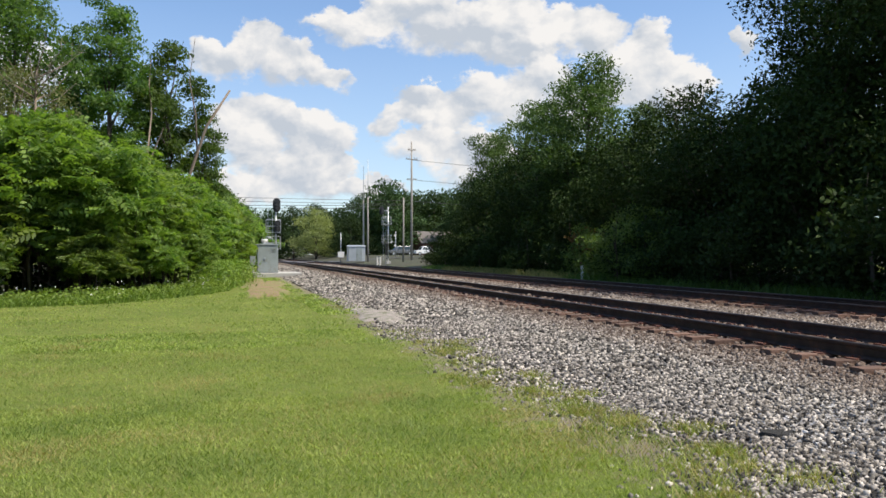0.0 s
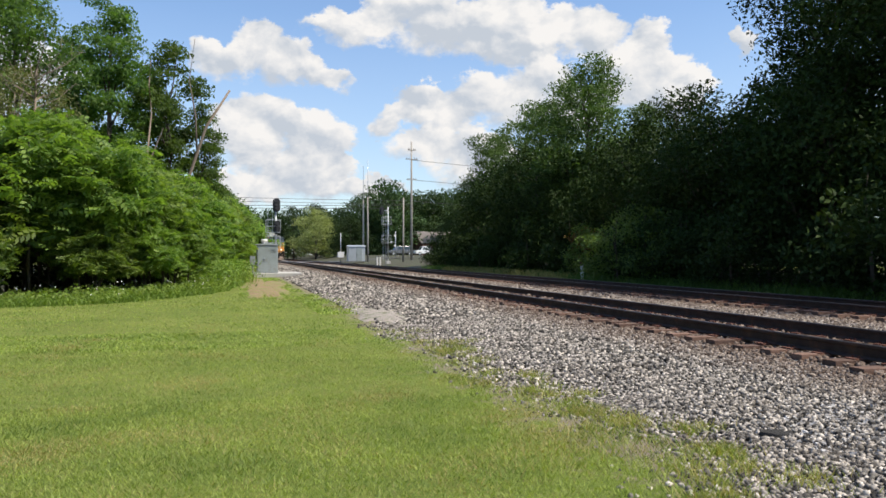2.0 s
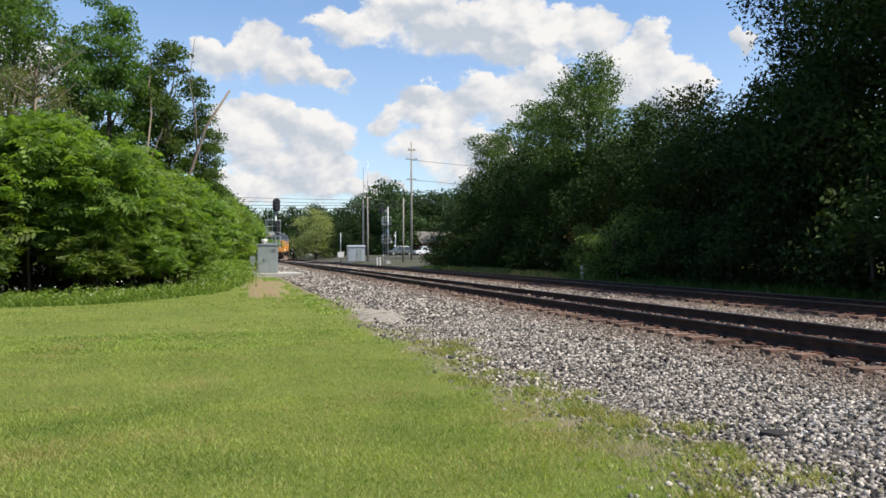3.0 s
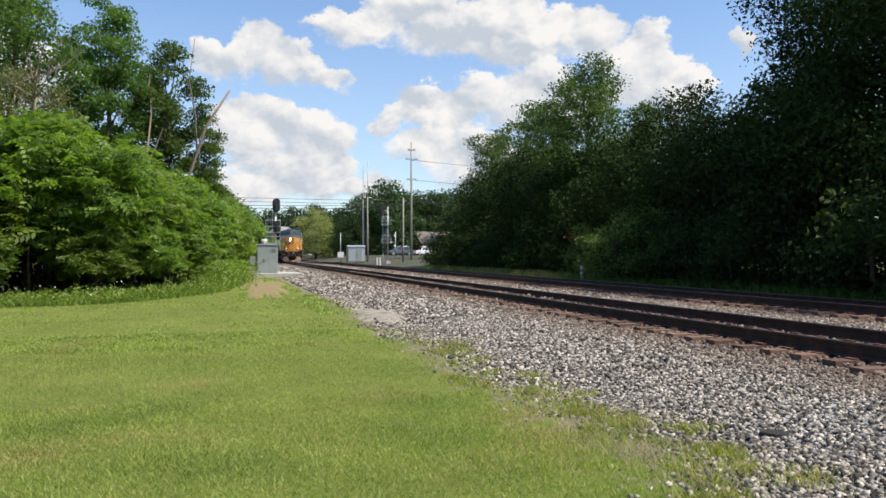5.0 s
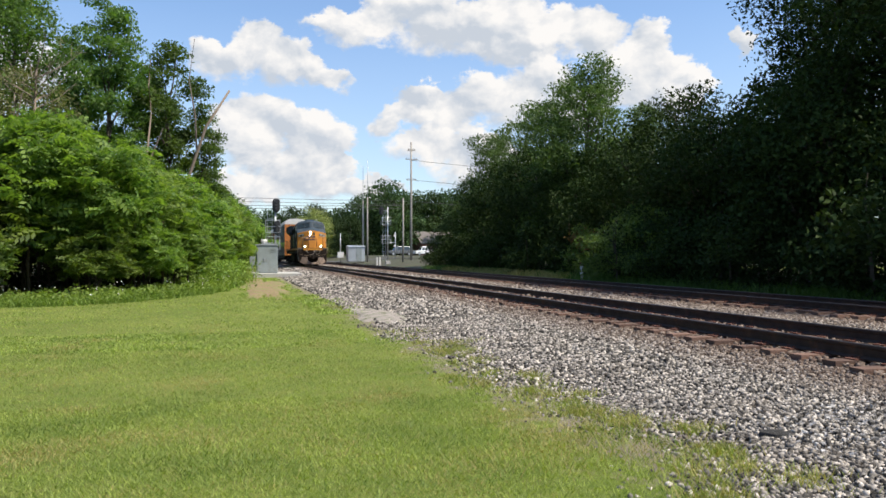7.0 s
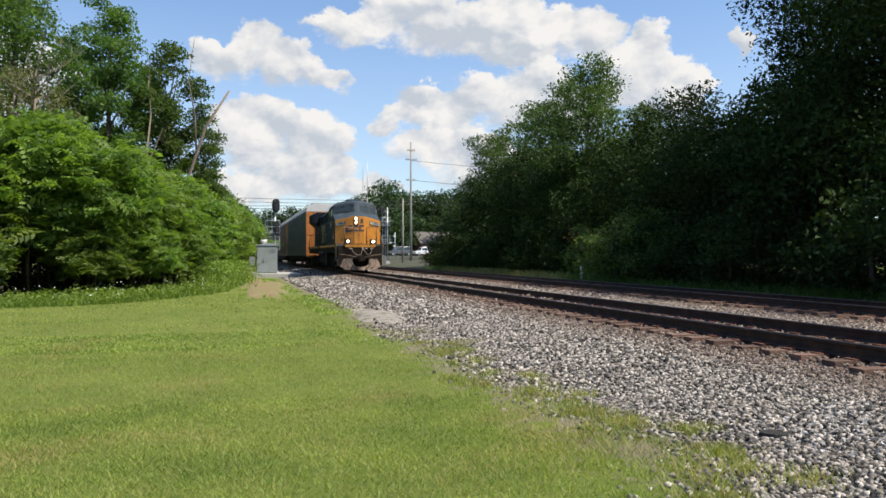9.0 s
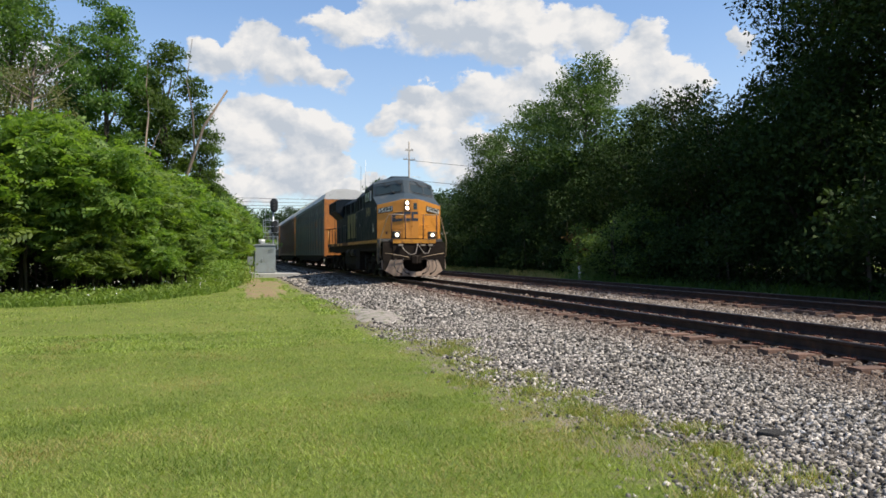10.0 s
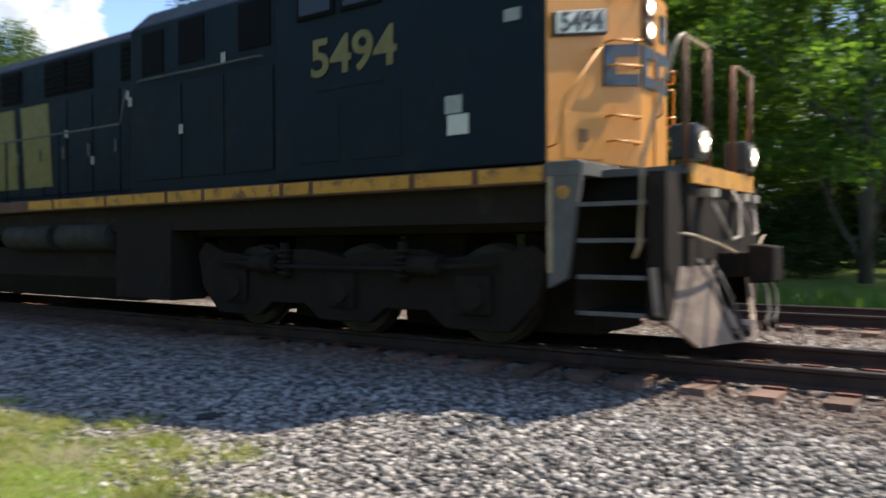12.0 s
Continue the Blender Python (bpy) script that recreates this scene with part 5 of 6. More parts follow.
    tube(bm, [right(0.60, 0.62, 0.0), right(0.62, 0.62, 0.10), right(0.86, 0.44, 0.10), right(0.93, 0.12, 0.10), right(0.93, 0.11, 0.0)], 0.013, 6)
    part("grab_iron", bm, YELLOW, cab, "bent yellow hand hold")
    bm = B()
    plate(bm, left, 0.16, 0.58, 0.03, 0.30, 0.0, 0.008)
    hatch = part("sand_hatch", bm, YELLOW, cab, bevel=0.003)
    bm = B()
    plate(bm, left, 0.33, 0.40, 0.13, 0.20, 0.008, 0.02)
    part("latch", bm, RUST, hatch)
    # --- cab side: windows, door, plates and number
    for s in (-1, 1):
        for y0, y1, z0, z1 in ((2.02, 2.62, 3.70, 4.24), (2.72, 3.32, 3.70, 4.24)):
            bm = B()
            box(bm, *sorted((s * 1.50, s * 1.545)), y0, y1, z0, z1)
            wf = part("side_window_frame", bm, VENT_DARK, cab, bevel=0.01)
            bm = B()
            box(bm, *sorted((s * 1.52, s * 1.552)), y0 + 0.05, y1 - 0.05, z0 + 0.05, z1 - 0.05)
            part("side_window", bm, DARK_GLASS, wf, "dark cab side window")
        bm = B()
        box(bm, *sorted((s * 1.52, s * 1.575)), 1.60, 1.74, 3.72, 4.22)
        part("mirror", bm, WHITE, cab, "pale wind deflector")
        for y0, y1, z0, z1, mt in ((0.96, 1.17, 2.40, 2.58, NOTICE), (0.88, 1.14, 2.18, 2.385, BOARD_FACE), (0.28, 0.46, 3.22, 3.34, NOTICE)):
            bm = B()
            box(bm, *sorted((s * 1.525, s * 1.536)), y0, y1, z0, z1)
            part("notice_plate", bm, mt, cab, "small pale notice plate")
        for y0, y1, z0, z1 in ((1.75, 2.45, 2.02, 2.72), (2.65, 3.25, 2.02, 2.72), (2.0, 3.0, 2.84, 2.90)):
            bm = B()
            box(bm, *sorted((s * 1.525, s * 1.537)), y0, y1, z0, z1)
            part("side_panel", bm, NAVY, cab, bevel=0.004)
    lettering("number", "5494", 0.60, sl, 1 - 2.45 / 3.7, (3.20 - zb) / (3.42 - zb), 0.005, cab, LOGO_YELLOW, "large yellow road number", width=1.28)
    bm = B()
    box(bm, -0.45, 0.45, 2.0, 3.2, 4.86, 5.0)
    part("roof_unit", bm, CAB_GREY, cab, bevel=0.03)
    bm = B()
    tube(bm, [(0.55, 1.9, 4.84), (0.55, 1.9, 4.98), (0.95, 1.9, 4.98), (0.95, 1.9, 4.78)], 0.015, 5)
    part("antenna", bm, WHITE, cab)
    # --- long hood behind the cab
    bm = B()
    prof = [(-0.98, 1.8), (-0.98, 4.30), (-0.75, 4.52), (0.75, 4.52), (0.98, 4.30), (0.98, 1.8)]
    prism(bm, prof, "y", 3.7, 15.4)
    hood = part("long_hood", bm, NAVY, loco, "navy engine hood with doors", bevel=0.02)
    bm = B()
    prism(bm, [(-1.42, 1.8), (-1.42, 4.2), (-1.1, 4.52), (1.1, 4.52), (1.42, 4.2), (1.42, 1.8)], "y", 3.7, 6.9)
    part("inverter_cabinet", bm, NAVY, loco, "navy full-width electrical cabinet", bevel=0.02)
    for s in (-1, 1):
        y = 7.1
        while y < 15.0:
            w = 0.78
            bm = B()
            box(bm, *sorted((s * 0.975, s * 1.0)), y, y + w - 0.05, 1.95, 3.55)
            d = part("hood_door", bm, NAVY, hood, bevel=0.006)
            part("latch", box(B(), *sorted((s * 1.0, s * 1.03)), y + 0.05, y + 0.09, 2.55, 2.75), STEP_GREY, d, "pale door latch")
            if int(y * 10) % 3:
                bm = B()
                box(bm, *sorted((s * 0.975, s * 1.0)), y, y + w - 0.05, 3.66, 4.24)
                for k in range(6):
                    box(bm, *sorted((s * 1.0, s * 1.02)), y + 0.04, y + w - 0.09, 3.70 + 0.088 * k, 3.74 + 0.088 * k)
                part("air_grille", bm, VENT_DARK, hood, "black intake grille")
            y += w
        for y0, y1, z0, z1, mt in ((3.9, 4.5, 3.55, 4.15, VENT_DARK), (5.2, 5.75, 3.55, 4.15, VENT_DARK), (6.1, 6.6, 3.5, 4.1, VENT_DARK), (3.85, 4.7, 2.0, 3.3, NAVY), (4.8, 5.6, 2.0, 3.3, NAVY), (5.7, 6.7, 2.0, 3.3, NAVY)):
            bm = B()
            box(bm, *sorted((s * 1.415, s * 1.435)), y0, y1, z0, z1)
            part("cabinet_door" if mt is NAVY else "vent", bm, mt, hood, bevel=0.006)
        for y0, z0 in ((4.75, 3.45), (6.85, 3.1), (7.6, 3.35), (9.4, 2.9), (5.65, 2.6), (8.6, 2.4)):
            part("notice_plate", box(B(), *sorted((s * 1.43, s * 1.438)) if y0 < 6.9 else sorted((s * 1.0, s * 1.008)), y0, y0 + 0.09, z0, z0 + 0.13), NOTICE, hood, "small white notice plate")
    # yellow logo on the hood: plain slanted blocks
    for s in (-1, 1):
        for k, (y0, y1) in enumerate(((9.9, 10.9), (11.1, 12.1), (12.3, 13.3))):
            bm = B()
            prism(bm, [(y0, 2.1), (y1 - 0.06, 2.1), (y1 + 0.10, 3.55), (y0 + 0.14, 3.55)], "x", s * 1.0, s * 1.006)
            part("logo_block", bm, LOGO_YELLOW, hood, "plain yellow logo block")
    # radiator section with overhanging wings
    bm = B()
    prism(bm, [(-0.98, 1.8), (-0.98, 3.5), (-1.5, 3.95), (-1.5, 4.62), (-1.2, 4.76), (1.2, 4.76), (1.5, 4.62), (1.5, 3.95), (0.98, 3.5), (0.98, 1.8)], "y", 15.4, 19.0)
    rad = part("radiator_housing", bm, NAVY, loco, "flared navy radiator housing", bevel=0.02)
    for s in (-1, 1):
        for k in range(4):
            bm = B()
            y0 = 15.55 + 0.86 * k
            box(bm, *sorted((s * 1.495, s * 1.512)), y0, y0 + 0.78, 4.02, 4.56)
            for j in range(5):
                box(bm, *sorted((s * 1.51, s * 1.525)), y0 + 0.03, y0 + 0.75, 4.06 + 0.1 * j, 4.10 + 0.1 * j)
            part("radiator_grille", bm, UNDER, rad, "dark radiator grille")
    bm = B()
    for k in range(3):
        cyl(bm, (0, 8.5 + 2.2 * k, 4.5), (0, 8.5 + 2.2 * k, 4.62), 0.42, 20)
    box(bm, -0.4, 0.4, 7.2, 7.9, 4.5, 4.72)
    part("roof_fan", bm, UNDER, hood)
    # --- side handrails with posts
    for s in (-1, 1):
        ys = [7.1 + 1.72 * k for k in range(8)]
        for y in ys:
            bm = B()
            tube(bm, [(s * 1.47, y, 1.7), (s * 1.47, y, 2.86)], 0.02, 6)
            part("handrail_post", bm, NAVY, loco)
        bm = B()
        tube(bm, [(s * 1.47, 6.95, 3.35), (s * 1.47, 7.1, 2.86), (s * 1.47, ys[-1], 2.86), (s * 1.47, 19.4, 2.86)], 0.015, 6)
        part("handrail", bm, STEP_GREY, loco, "thin grey side handrail")
        bm = B()
        tube(bm, [(s * 1.45, 4.0, 3.42), (s * 1.49, 4.1, 3.42), (s * 1.49, 6.6, 3.42), (s * 1.45, 6.7, 3.42)], 0.012, 6)
        part("handrail", bm, STEP_GREY, loco, "thin grey side handrail")
        for y in (19.5, 19.95):
            bm = B()
            tube(bm, [(s * 1.45, y, 1.2), (s * 1.45, y, 2.85)], 0.02, 6)
            part("handrail_post", bm, SILL_YELLOW, loco, "yellow rear handrail post")
        bm = B()
        tube(bm, [(s * 1.45, 19.5, 2.85), (s * 1.45, 19.95, 2.85), (s * 0.4, 20.15, 2.85)], 0.02, 6)
        part("handrail", bm, SILL_YELLOW, loco)
        for k, z in enumerate((0.55, 0.88, 1.21, 1.52)):
            bm = B()
            box(bm, *sorted((s * 0.95, s * 1.46)), 19.45, 19.95, z, z + 0.04)
            part("step", bm, UNDER, loco)
    # --- front porch, steps, plow, coupler
    bm = B()
    box(bm, -1.05, 1.05, -1.18, 0.0, 1.70, 1.78)
    box(bm, -1.53, 1.53, -0.34, 0.02, 1.70, 1.84)
    part("porch_deck", bm, STEP_GREY, loco, bevel=0.01)
    bm = B()
    box(bm, -1.0, 1.0, -1.20, -1.16, 1.62, 1.80)
    part("porch_stripe", bm, SILL_YELLOW, loco, "worn yellow front sill")
    for s in (-1, 1):
        bm = B()
        prism(bm, [(0.0, 1.82), (-0.36, 1.82), (-0.30, 1.45), (-0.20, 0.75), (0.0, 0.65)], "x", s * 1.44, s * 1.52)
        sp = part("step_side_plate", bm, STEP_GREY, loco, "grey step side plate", bevel=0.008)
        bm = B()
        cyl(bm, (s * 1.50, -0.16, 1.55), (s * 1.528, -0.16, 1.55), 0.065, 14)
        part("reflector", bm, SILL_YELLOW, sp, "round orange reflector")
        bm = B()
        box(bm, *sorted((s * 1.515, s * 1.527)), -0.05, 0.0, 0.8, 1.8)
        part("edge_strip", bm, RAIL_BAR, sp)
        bm = B()
        prism(bm, [(-0.95, 1.70), (-1.12, 1.70), (-1.12, 0.40), (-0.95, 0.40)], "x", s * 1.0, s * 1.46)
        part("step_side_plate", bm, UNDER, loco)
        for z in (0.42, 0.75, 1.08, 1.41):
            bm = B()
            box(bm, *sorted((s * 0.95, s * 1.50)), -0.95, -0.30, z, z + 0.035)
            st = part("step", bm, UNDER, loco)
            bm = B()
            box(bm, *sorted((s * 1.49, s * 1.515)), -0.95, -0.30, z + 0.0, z + 0.04)
            part("step_nosing", bm, STEP_GREY, st, "worn grey step edge")
        part("step_back_plate", box(B(), *sorted((s * 0.90, s * 0.945)), -1.02, 0.0, 0.38, 1.70), UNDER, loco)
        # ditch lights
        bm = B()
        box(bm, *sorted((s * 0.66, s * 1.00)), -1.22, -0.98, 1.84, 2.16)
        dl = part("ditch_light", bm, BLACK, loco, "black ditch light box", bevel=0.02)
        bm = B()
        cyl(bm, (s * 0.83, -1.22, 2.0), (s * 0.83, -1.262, 2.0), 0.098, 20)
        part("lamp_rim", cyl(B(), (s * 0.83, -1.21, 2.0), (s * 0.83, -1.25, 2.0), 0.128, 20), STEP_GREY, dl, "grey lamp rim")
        part("lens", bm, LAMP_DITCH, dl, "lit round ditch light")
        part("bulb", cyl(B(), (s * 0.83, -1.255, 2.0), (s * 0.83, -1.272, 2.0), 0.027, 12), BULB, dl, "glowing bulb")
        # front handrails and posts
        bm = B()
        tube(bm, [(s * 1.50, -0.85, 0.95), (s * 1.56, -0.92, 1.05), (s * 1.56, -0.95, 1.80), (s * 1.25, -1.12, 2.82), (s * 1.15, -1.15, 2.93), (s * 0.50, -1.17, 2.93)], 0.021, 7)
        part("handrail", bm, RAIL_BAR, loco, "pale bent front handrail")
        for x in (0.42, 1.06):
            bm = B()
            tube(bm, [(s * x, -1.15, 1.75), (s * x, -1.15, 2.93)], 0.03, 7)
            part("handrail_post", bm, RUST, loco, "rust-brown front handrail post")
        # uncoupling lever
        bm = B()
        tube(bm, [(s * 0.30, -1.38, 0.98), (s * 0.7, -1.34, 1.06), (s * 1.15, -1.26, 1.14), (s * 1.40, -1.22, 1.16)], 0.013, 6)
        part("uncoupling_lever", bm, RAIL_BAR, loco, "pale uncoupling lever")
        # hoses
        for k, x in enumerate((0.52, 0.86)):
            bm = B()
            tube(bm, [(s * x, -1.20, 0.92), (s * (x + 0.10), -1.32, 0.78), (s * (x + 0.13), -1.42, 0.58), (s * (x + 0.05), -1.47, 0.38), (s * (x - 0.08), -1.48, 0.27), (s * (x - 0.16), -1.48, 0.25)], 0.021, 7)
            hz = part("air_hose", bm, HOSE, loco, "black air brake hose")
            bm = B()
            cyl(bm, (s * (x - 0.14), -1.48, 0.27), (s * (x - 0.22), -1.49, 0.20), 0.034, 8)
            part("coupling_head", bm, UNDER, hz)
    bm = B()
    tube(bm, [(-0.62, -1.22, 1.52), (-0.50, -1.30, 1.30), (-0.25, -1.33, 1.10), (0.02, -1.33, 1.14), (0.10, -1.30, 1.45), (0.12, -1.22, 1.60)], 0.019, 8)
    part("control_cable", bm, HOSE_PALE, loco, "pale sagging control cable")
    bm = B()
    tube(bm, [(0.14, -1.22, 1.60), (0.24, -1.30, 1.40), (0.42, -1.34, 1.15), (0.62, -1.33, 1.18), (0.72, -1.28, 1.38), (0.70, -1.22, 1.52)], 0.018, 8)
    part("control_cable", bm, HOSE_PALE, loco, "pale sagging control cable")
    for x in (-0.66, 0.74, 0.38):
        bm = B()
        box(bm, x - 0.10, x + 0.10, -1.30, -1.16, 1.50, 1.58)
        part("cable_socket", bm, HOSE_PALE, loco)
    bm = B()
    box(bm, -1.0, 1.0, -1.16, -1.02, 0.85, 1.62)
    part("end_plate", bm, UNDER, loco)
    bm = B()
    box(bm, -0.16, 0.16, -1.46, -1.1, 0.74, 0.98)
    solid(bm, [(-0.20, -1.46, 0.68), (0.20, -1.46, 0.68), (0.20, -1.46, 1.06), (-0.20, -1.46, 1.06)], [(-0.24, -1.70, 0.70), (-0.02, -1.74, 0.70), (-0.02, -1.74, 1.04), (-0.24, -1.70, 1.04)])
    box(bm, 0.04, 0.20, -1.66, -1.46, 0.70, 1.04)
    part("coupler", bm, UNDER, loco, "grimy knuckle coupler", bevel=0.02)
    for s in (-1, 1):
        pw = facet((s * 1.50, -1.06, 0.12), (0, -1.46, 0.12), (0, -1.34, 0.86), (s * 1.50, -0.98, 0.86))
        pts = [(0, 1.0), (0, 0.45), (0.36, 0.0), (1.0, 0.0), (1.0, 0.26), (0.80, 0.30), (0.66, 0.52), (0.62, 1.0)]
        lo, hi = (0.0, 0.045) if s < 0 else (-0.045, 0.0)
        bm = B()
        solid(bm, [pw(u, v, lo) for u, v in pts], [pw(u, v, hi) for u, v in pts])
        part("snow_plow", bm, DUSTY, loco, "dusty grey pilot plow blade")
    # --- tanks under the frame, trucks
    bm = B()
    prism(bm, [(-1.22, 0.58), (-1.0, 0.22), (1.0, 0.22), (1.22, 0.58), (1.22, 1.05), (-1.22, 1.05)], "y", 7.4, 12.9)
    part("fuel_tank", bm, UNDER, loco, bevel=0.02)
    for s in (-1, 1):
        for y in (7.5, 9.2):
            bm = B()
            cyl(bm, (s * 1.28, y, 1.22), (s * 1.28, y + 1.45, 1.22), 0.22, 16)
            part("air_reservoir", bm, TANK_GRIME, loco, "grey cylindrical air reservoir")
        bm = B()
        box(bm, *sorted((s * 0.8, s * 1.40)), 6.0, 7.35, 0.30, 1.40)
        part("equipment_box", bm, UNDER, loco, bevel=0.02)
    first = loco_truck(loco, 2.95)
    loco_truck(loco, 16.6, first)
    return loco


CAR = 27.4


def build_autorack(side, end, label, wheel):
    car = thing("autorack_car", label, "freight car", group="autorack cars of the train")
    bm = B()
    box(bm, -1.45, 1.45, 0.0, CAR, 0.86, 1.08)
    for s in (-1, 1):
        prism(bm, [(2.9, 0.9), (CAR - 2.9, 0.9), (CAR - 4.4, 0.62), (4.4, 0.62)], "x", s * 1.30, s * 1.42)
    part("floor_frame", bm, UNDER, car, bevel=0.01)
    n = 13
    w = CAR / n
    # side panel: one sheet with rows of open slots
    ys = [0.05, 0.16, w * 0.5 - 0.05, w * 0.5 + 0.05, w - 0.16, w - 0.05]
    zs, slot = [1.14], []
    for z0, z1, k, gap in ((1.16, 1.55, 1, 0), (1.55, 2.25, 6, 0.035), (2.25, 3.30, 3, 0.02), (3.30, 3.95, 5, 0.035), (3.95, 4.30, 1, 0), (4.30, 4.98, 5, 0.035)):
        h = (z1 - z0) / k
        for i in range(k):
            if gap:
                zs.append(z0 + i * h + gap)
                slot.append(True)
            zs.append(z0 + (i + 1) * h)
            slot.append(False)
    bm = B()
    grid = [[bm.verts.new((0, y, z)) for y in ys] for z in zs]
    for r in range(len(zs) - 1):
        for q in range(5):
            if not (slot[r] and q in (1, 3)):
                bm.faces.new((grid[r][q], grid[r][q + 1], grid[r + 1][q + 1], grid[r + 1][q]))
    bmesh.ops.recalc_face_normals(bm, faces=bm.faces[:])
    bmesh.ops.solidify(bm, geom=bm.faces[:], thickness=0.02)
    slat = part("side_panel", bm, side, car, "perforated steel side panel")
    slat.matrix_basis = pose(-1.47, 0, 0)
    for i in range(n):
        for s in (-1, 1):
            if (i, s) != (0, -1):
                clone(slat, car, pose(s * 1.47, i * w, 0))
    bm = B()
    box(bm, -0.035, 0.035, -0.055, 0.055, 1.08, 5.02)
    post = part("side_post", bm, side, car)
    post.matrix_basis = pose(-1.50, w, 0)
    for i in range(1, n):
        for s in (-1, 1):
            if (i, s) != (1, -1):
                clone(post, car, pose(s * 1.50, i * w, 0))
    for s in (-1, 1):
        for z0, z1 in ((1.06, 1.18), (4.96, 5.23)):
            bm = B()
            box(bm, *sorted((s * 1.44, s * 1.53)), 0, CAR, z0, z1)
            part("side_rail", bm, side, car)
    bm = B()
    top = [(-1.53, 5.20), (-1.40, 5.62), (-0.90, 5.90), (0, 5.98), (0.90, 5.90), (1.40, 5.62), (1.53, 5.20)]
    lower = [(x * 0.975, z - 0.06) for x, z in top[::-1]]
    prism(bm, top + lower, "y", -0.05, CAR + 0.05)
    y = 0.4
    while y < CAR:
        for (x0, z0), (x1, z1) in zip(top, top[1:]):
            solid(bm, [(x0, y, z0), (x1, y, z1), (x1, y + 0.07, z1), (x0, y + 0.07, z0)], [(x0 * 1.012, y, z0 + 0.03), (x1 * 1.012, y, z1 + 0.03), (x1 * 1.012, y + 0.07, z1 + 0.03), (x0 * 1.012, y + 0.07, z0 + 0.03)])
        y += 0.85
    part("roof", bm, RACK_ROOF, car, "pale ribbed steel roof")
    for y, d in ((0.0, -1), (CAR, 1)):
        y0, y1 = sorted((y, y + d * 0.05))
        bm = B()
        prism(bm, [(-1.50, 5.20), (-1.37, 5.58), (-0.88, 5.85), (0, 5.92), (0.88, 5.85), (1.37, 5.58), (1.50, 5.20)], "y", y0 - 0.01, y1 + 0.01)
        part("end_cap", bm, RACK_ROOF, car, "pale end cap")
        for x0 in (-1.46, -0.72, 0.02, 0.76):
            bm = B()
            box(bm, x0, x0 + 0.70, y0, y1, 1.08, 5.19)
            for k in range(3):
                box(bm, x0 + 0.05, x0 + 0.65, *sorted((y + d * 0.05, y + d * 0.075)), 1.8 + 1.2 * k, 1.86 + 1.2 * k)
            part("end_door", bm, end, car, "painted end door leaf")
        for s in (-1, 1):
            bm = B()
            box(bm, *sorted((s * 1.36, s * 1.53)), *sorted((y - d * 0.12, y + d * 0.14)), 1.0, 5.20)
            part("corner_post", bm, end, car, bevel=0.01)
            bm = B()
            for k in range(6):
                tube(bm, [(s * 1.50, y + d * 0.14, 1.3 + 0.36 * k), (s * 1.50, y + d * 0.20, 1.3 + 0.36 * k), (s * 1.15, y + d * 0.20, 1.3 + 0.36 * k), (s * 1.15, y + d * 0.14, 1.3 + 0.36 * k)], 0.012, 4)
            part("ladder", bm, end, car)
        bm = B()
        box(bm, -0.16, 0.16, *sorted((y, y + d * 0.62)), 0.74, 0.98)
        part("coupler", bm, RUST, car)
    for yc in (2.6, CAR - 2.6):
        truck = part("truck", box(B(), -1.0, 1.0, yc - 0.2, yc + 0.2, 0.40, 0.80), UNDER, car, "two-axle freight truck")
        for s in (-1, 1):
            bm = B()
            prism(bm, [(yc - 1.15, 0.52), (yc - 1.0, 0.62), (yc - 0.4, 0.78), (yc + 0.4, 0.78), (yc + 1.0, 0.62), (yc + 1.15, 0.52), (yc + 1.0, 0.36), (yc + 0.75, 0.36), (yc + 0.4, 0.22), (yc - 0.4, 0.22), (yc - 0.75, 0.36), (yc - 1.0, 0.36)], "x", s * 0.98, s * 1.10)
            part("side_frame", bm, UNDER, truck, bevel=0.015)
        for dy in (-0.88, 0.88):
            ws = part("wheelset", wheelset_mesh(0.42), WHEEL, truck) if not wheel else clone(wheel[0], truck, Matrix())
            if not wheel:
                wheel.append(ws)
            WHEELSETS.append((ws, yc + dy, 0.42))
    return car


loco = build_loco()
small_wheel = []
cars = []
labels = ("grey galvanised autorack car with orange end doors", "weathered brown autorack car with orange end doors")
for k in range(5):
    odd = k % 2
    cars.append(build_autorack(RACK_BROWN if odd else RACK_GREY, RACK_ORANGE, labels[odd], small_wheel))

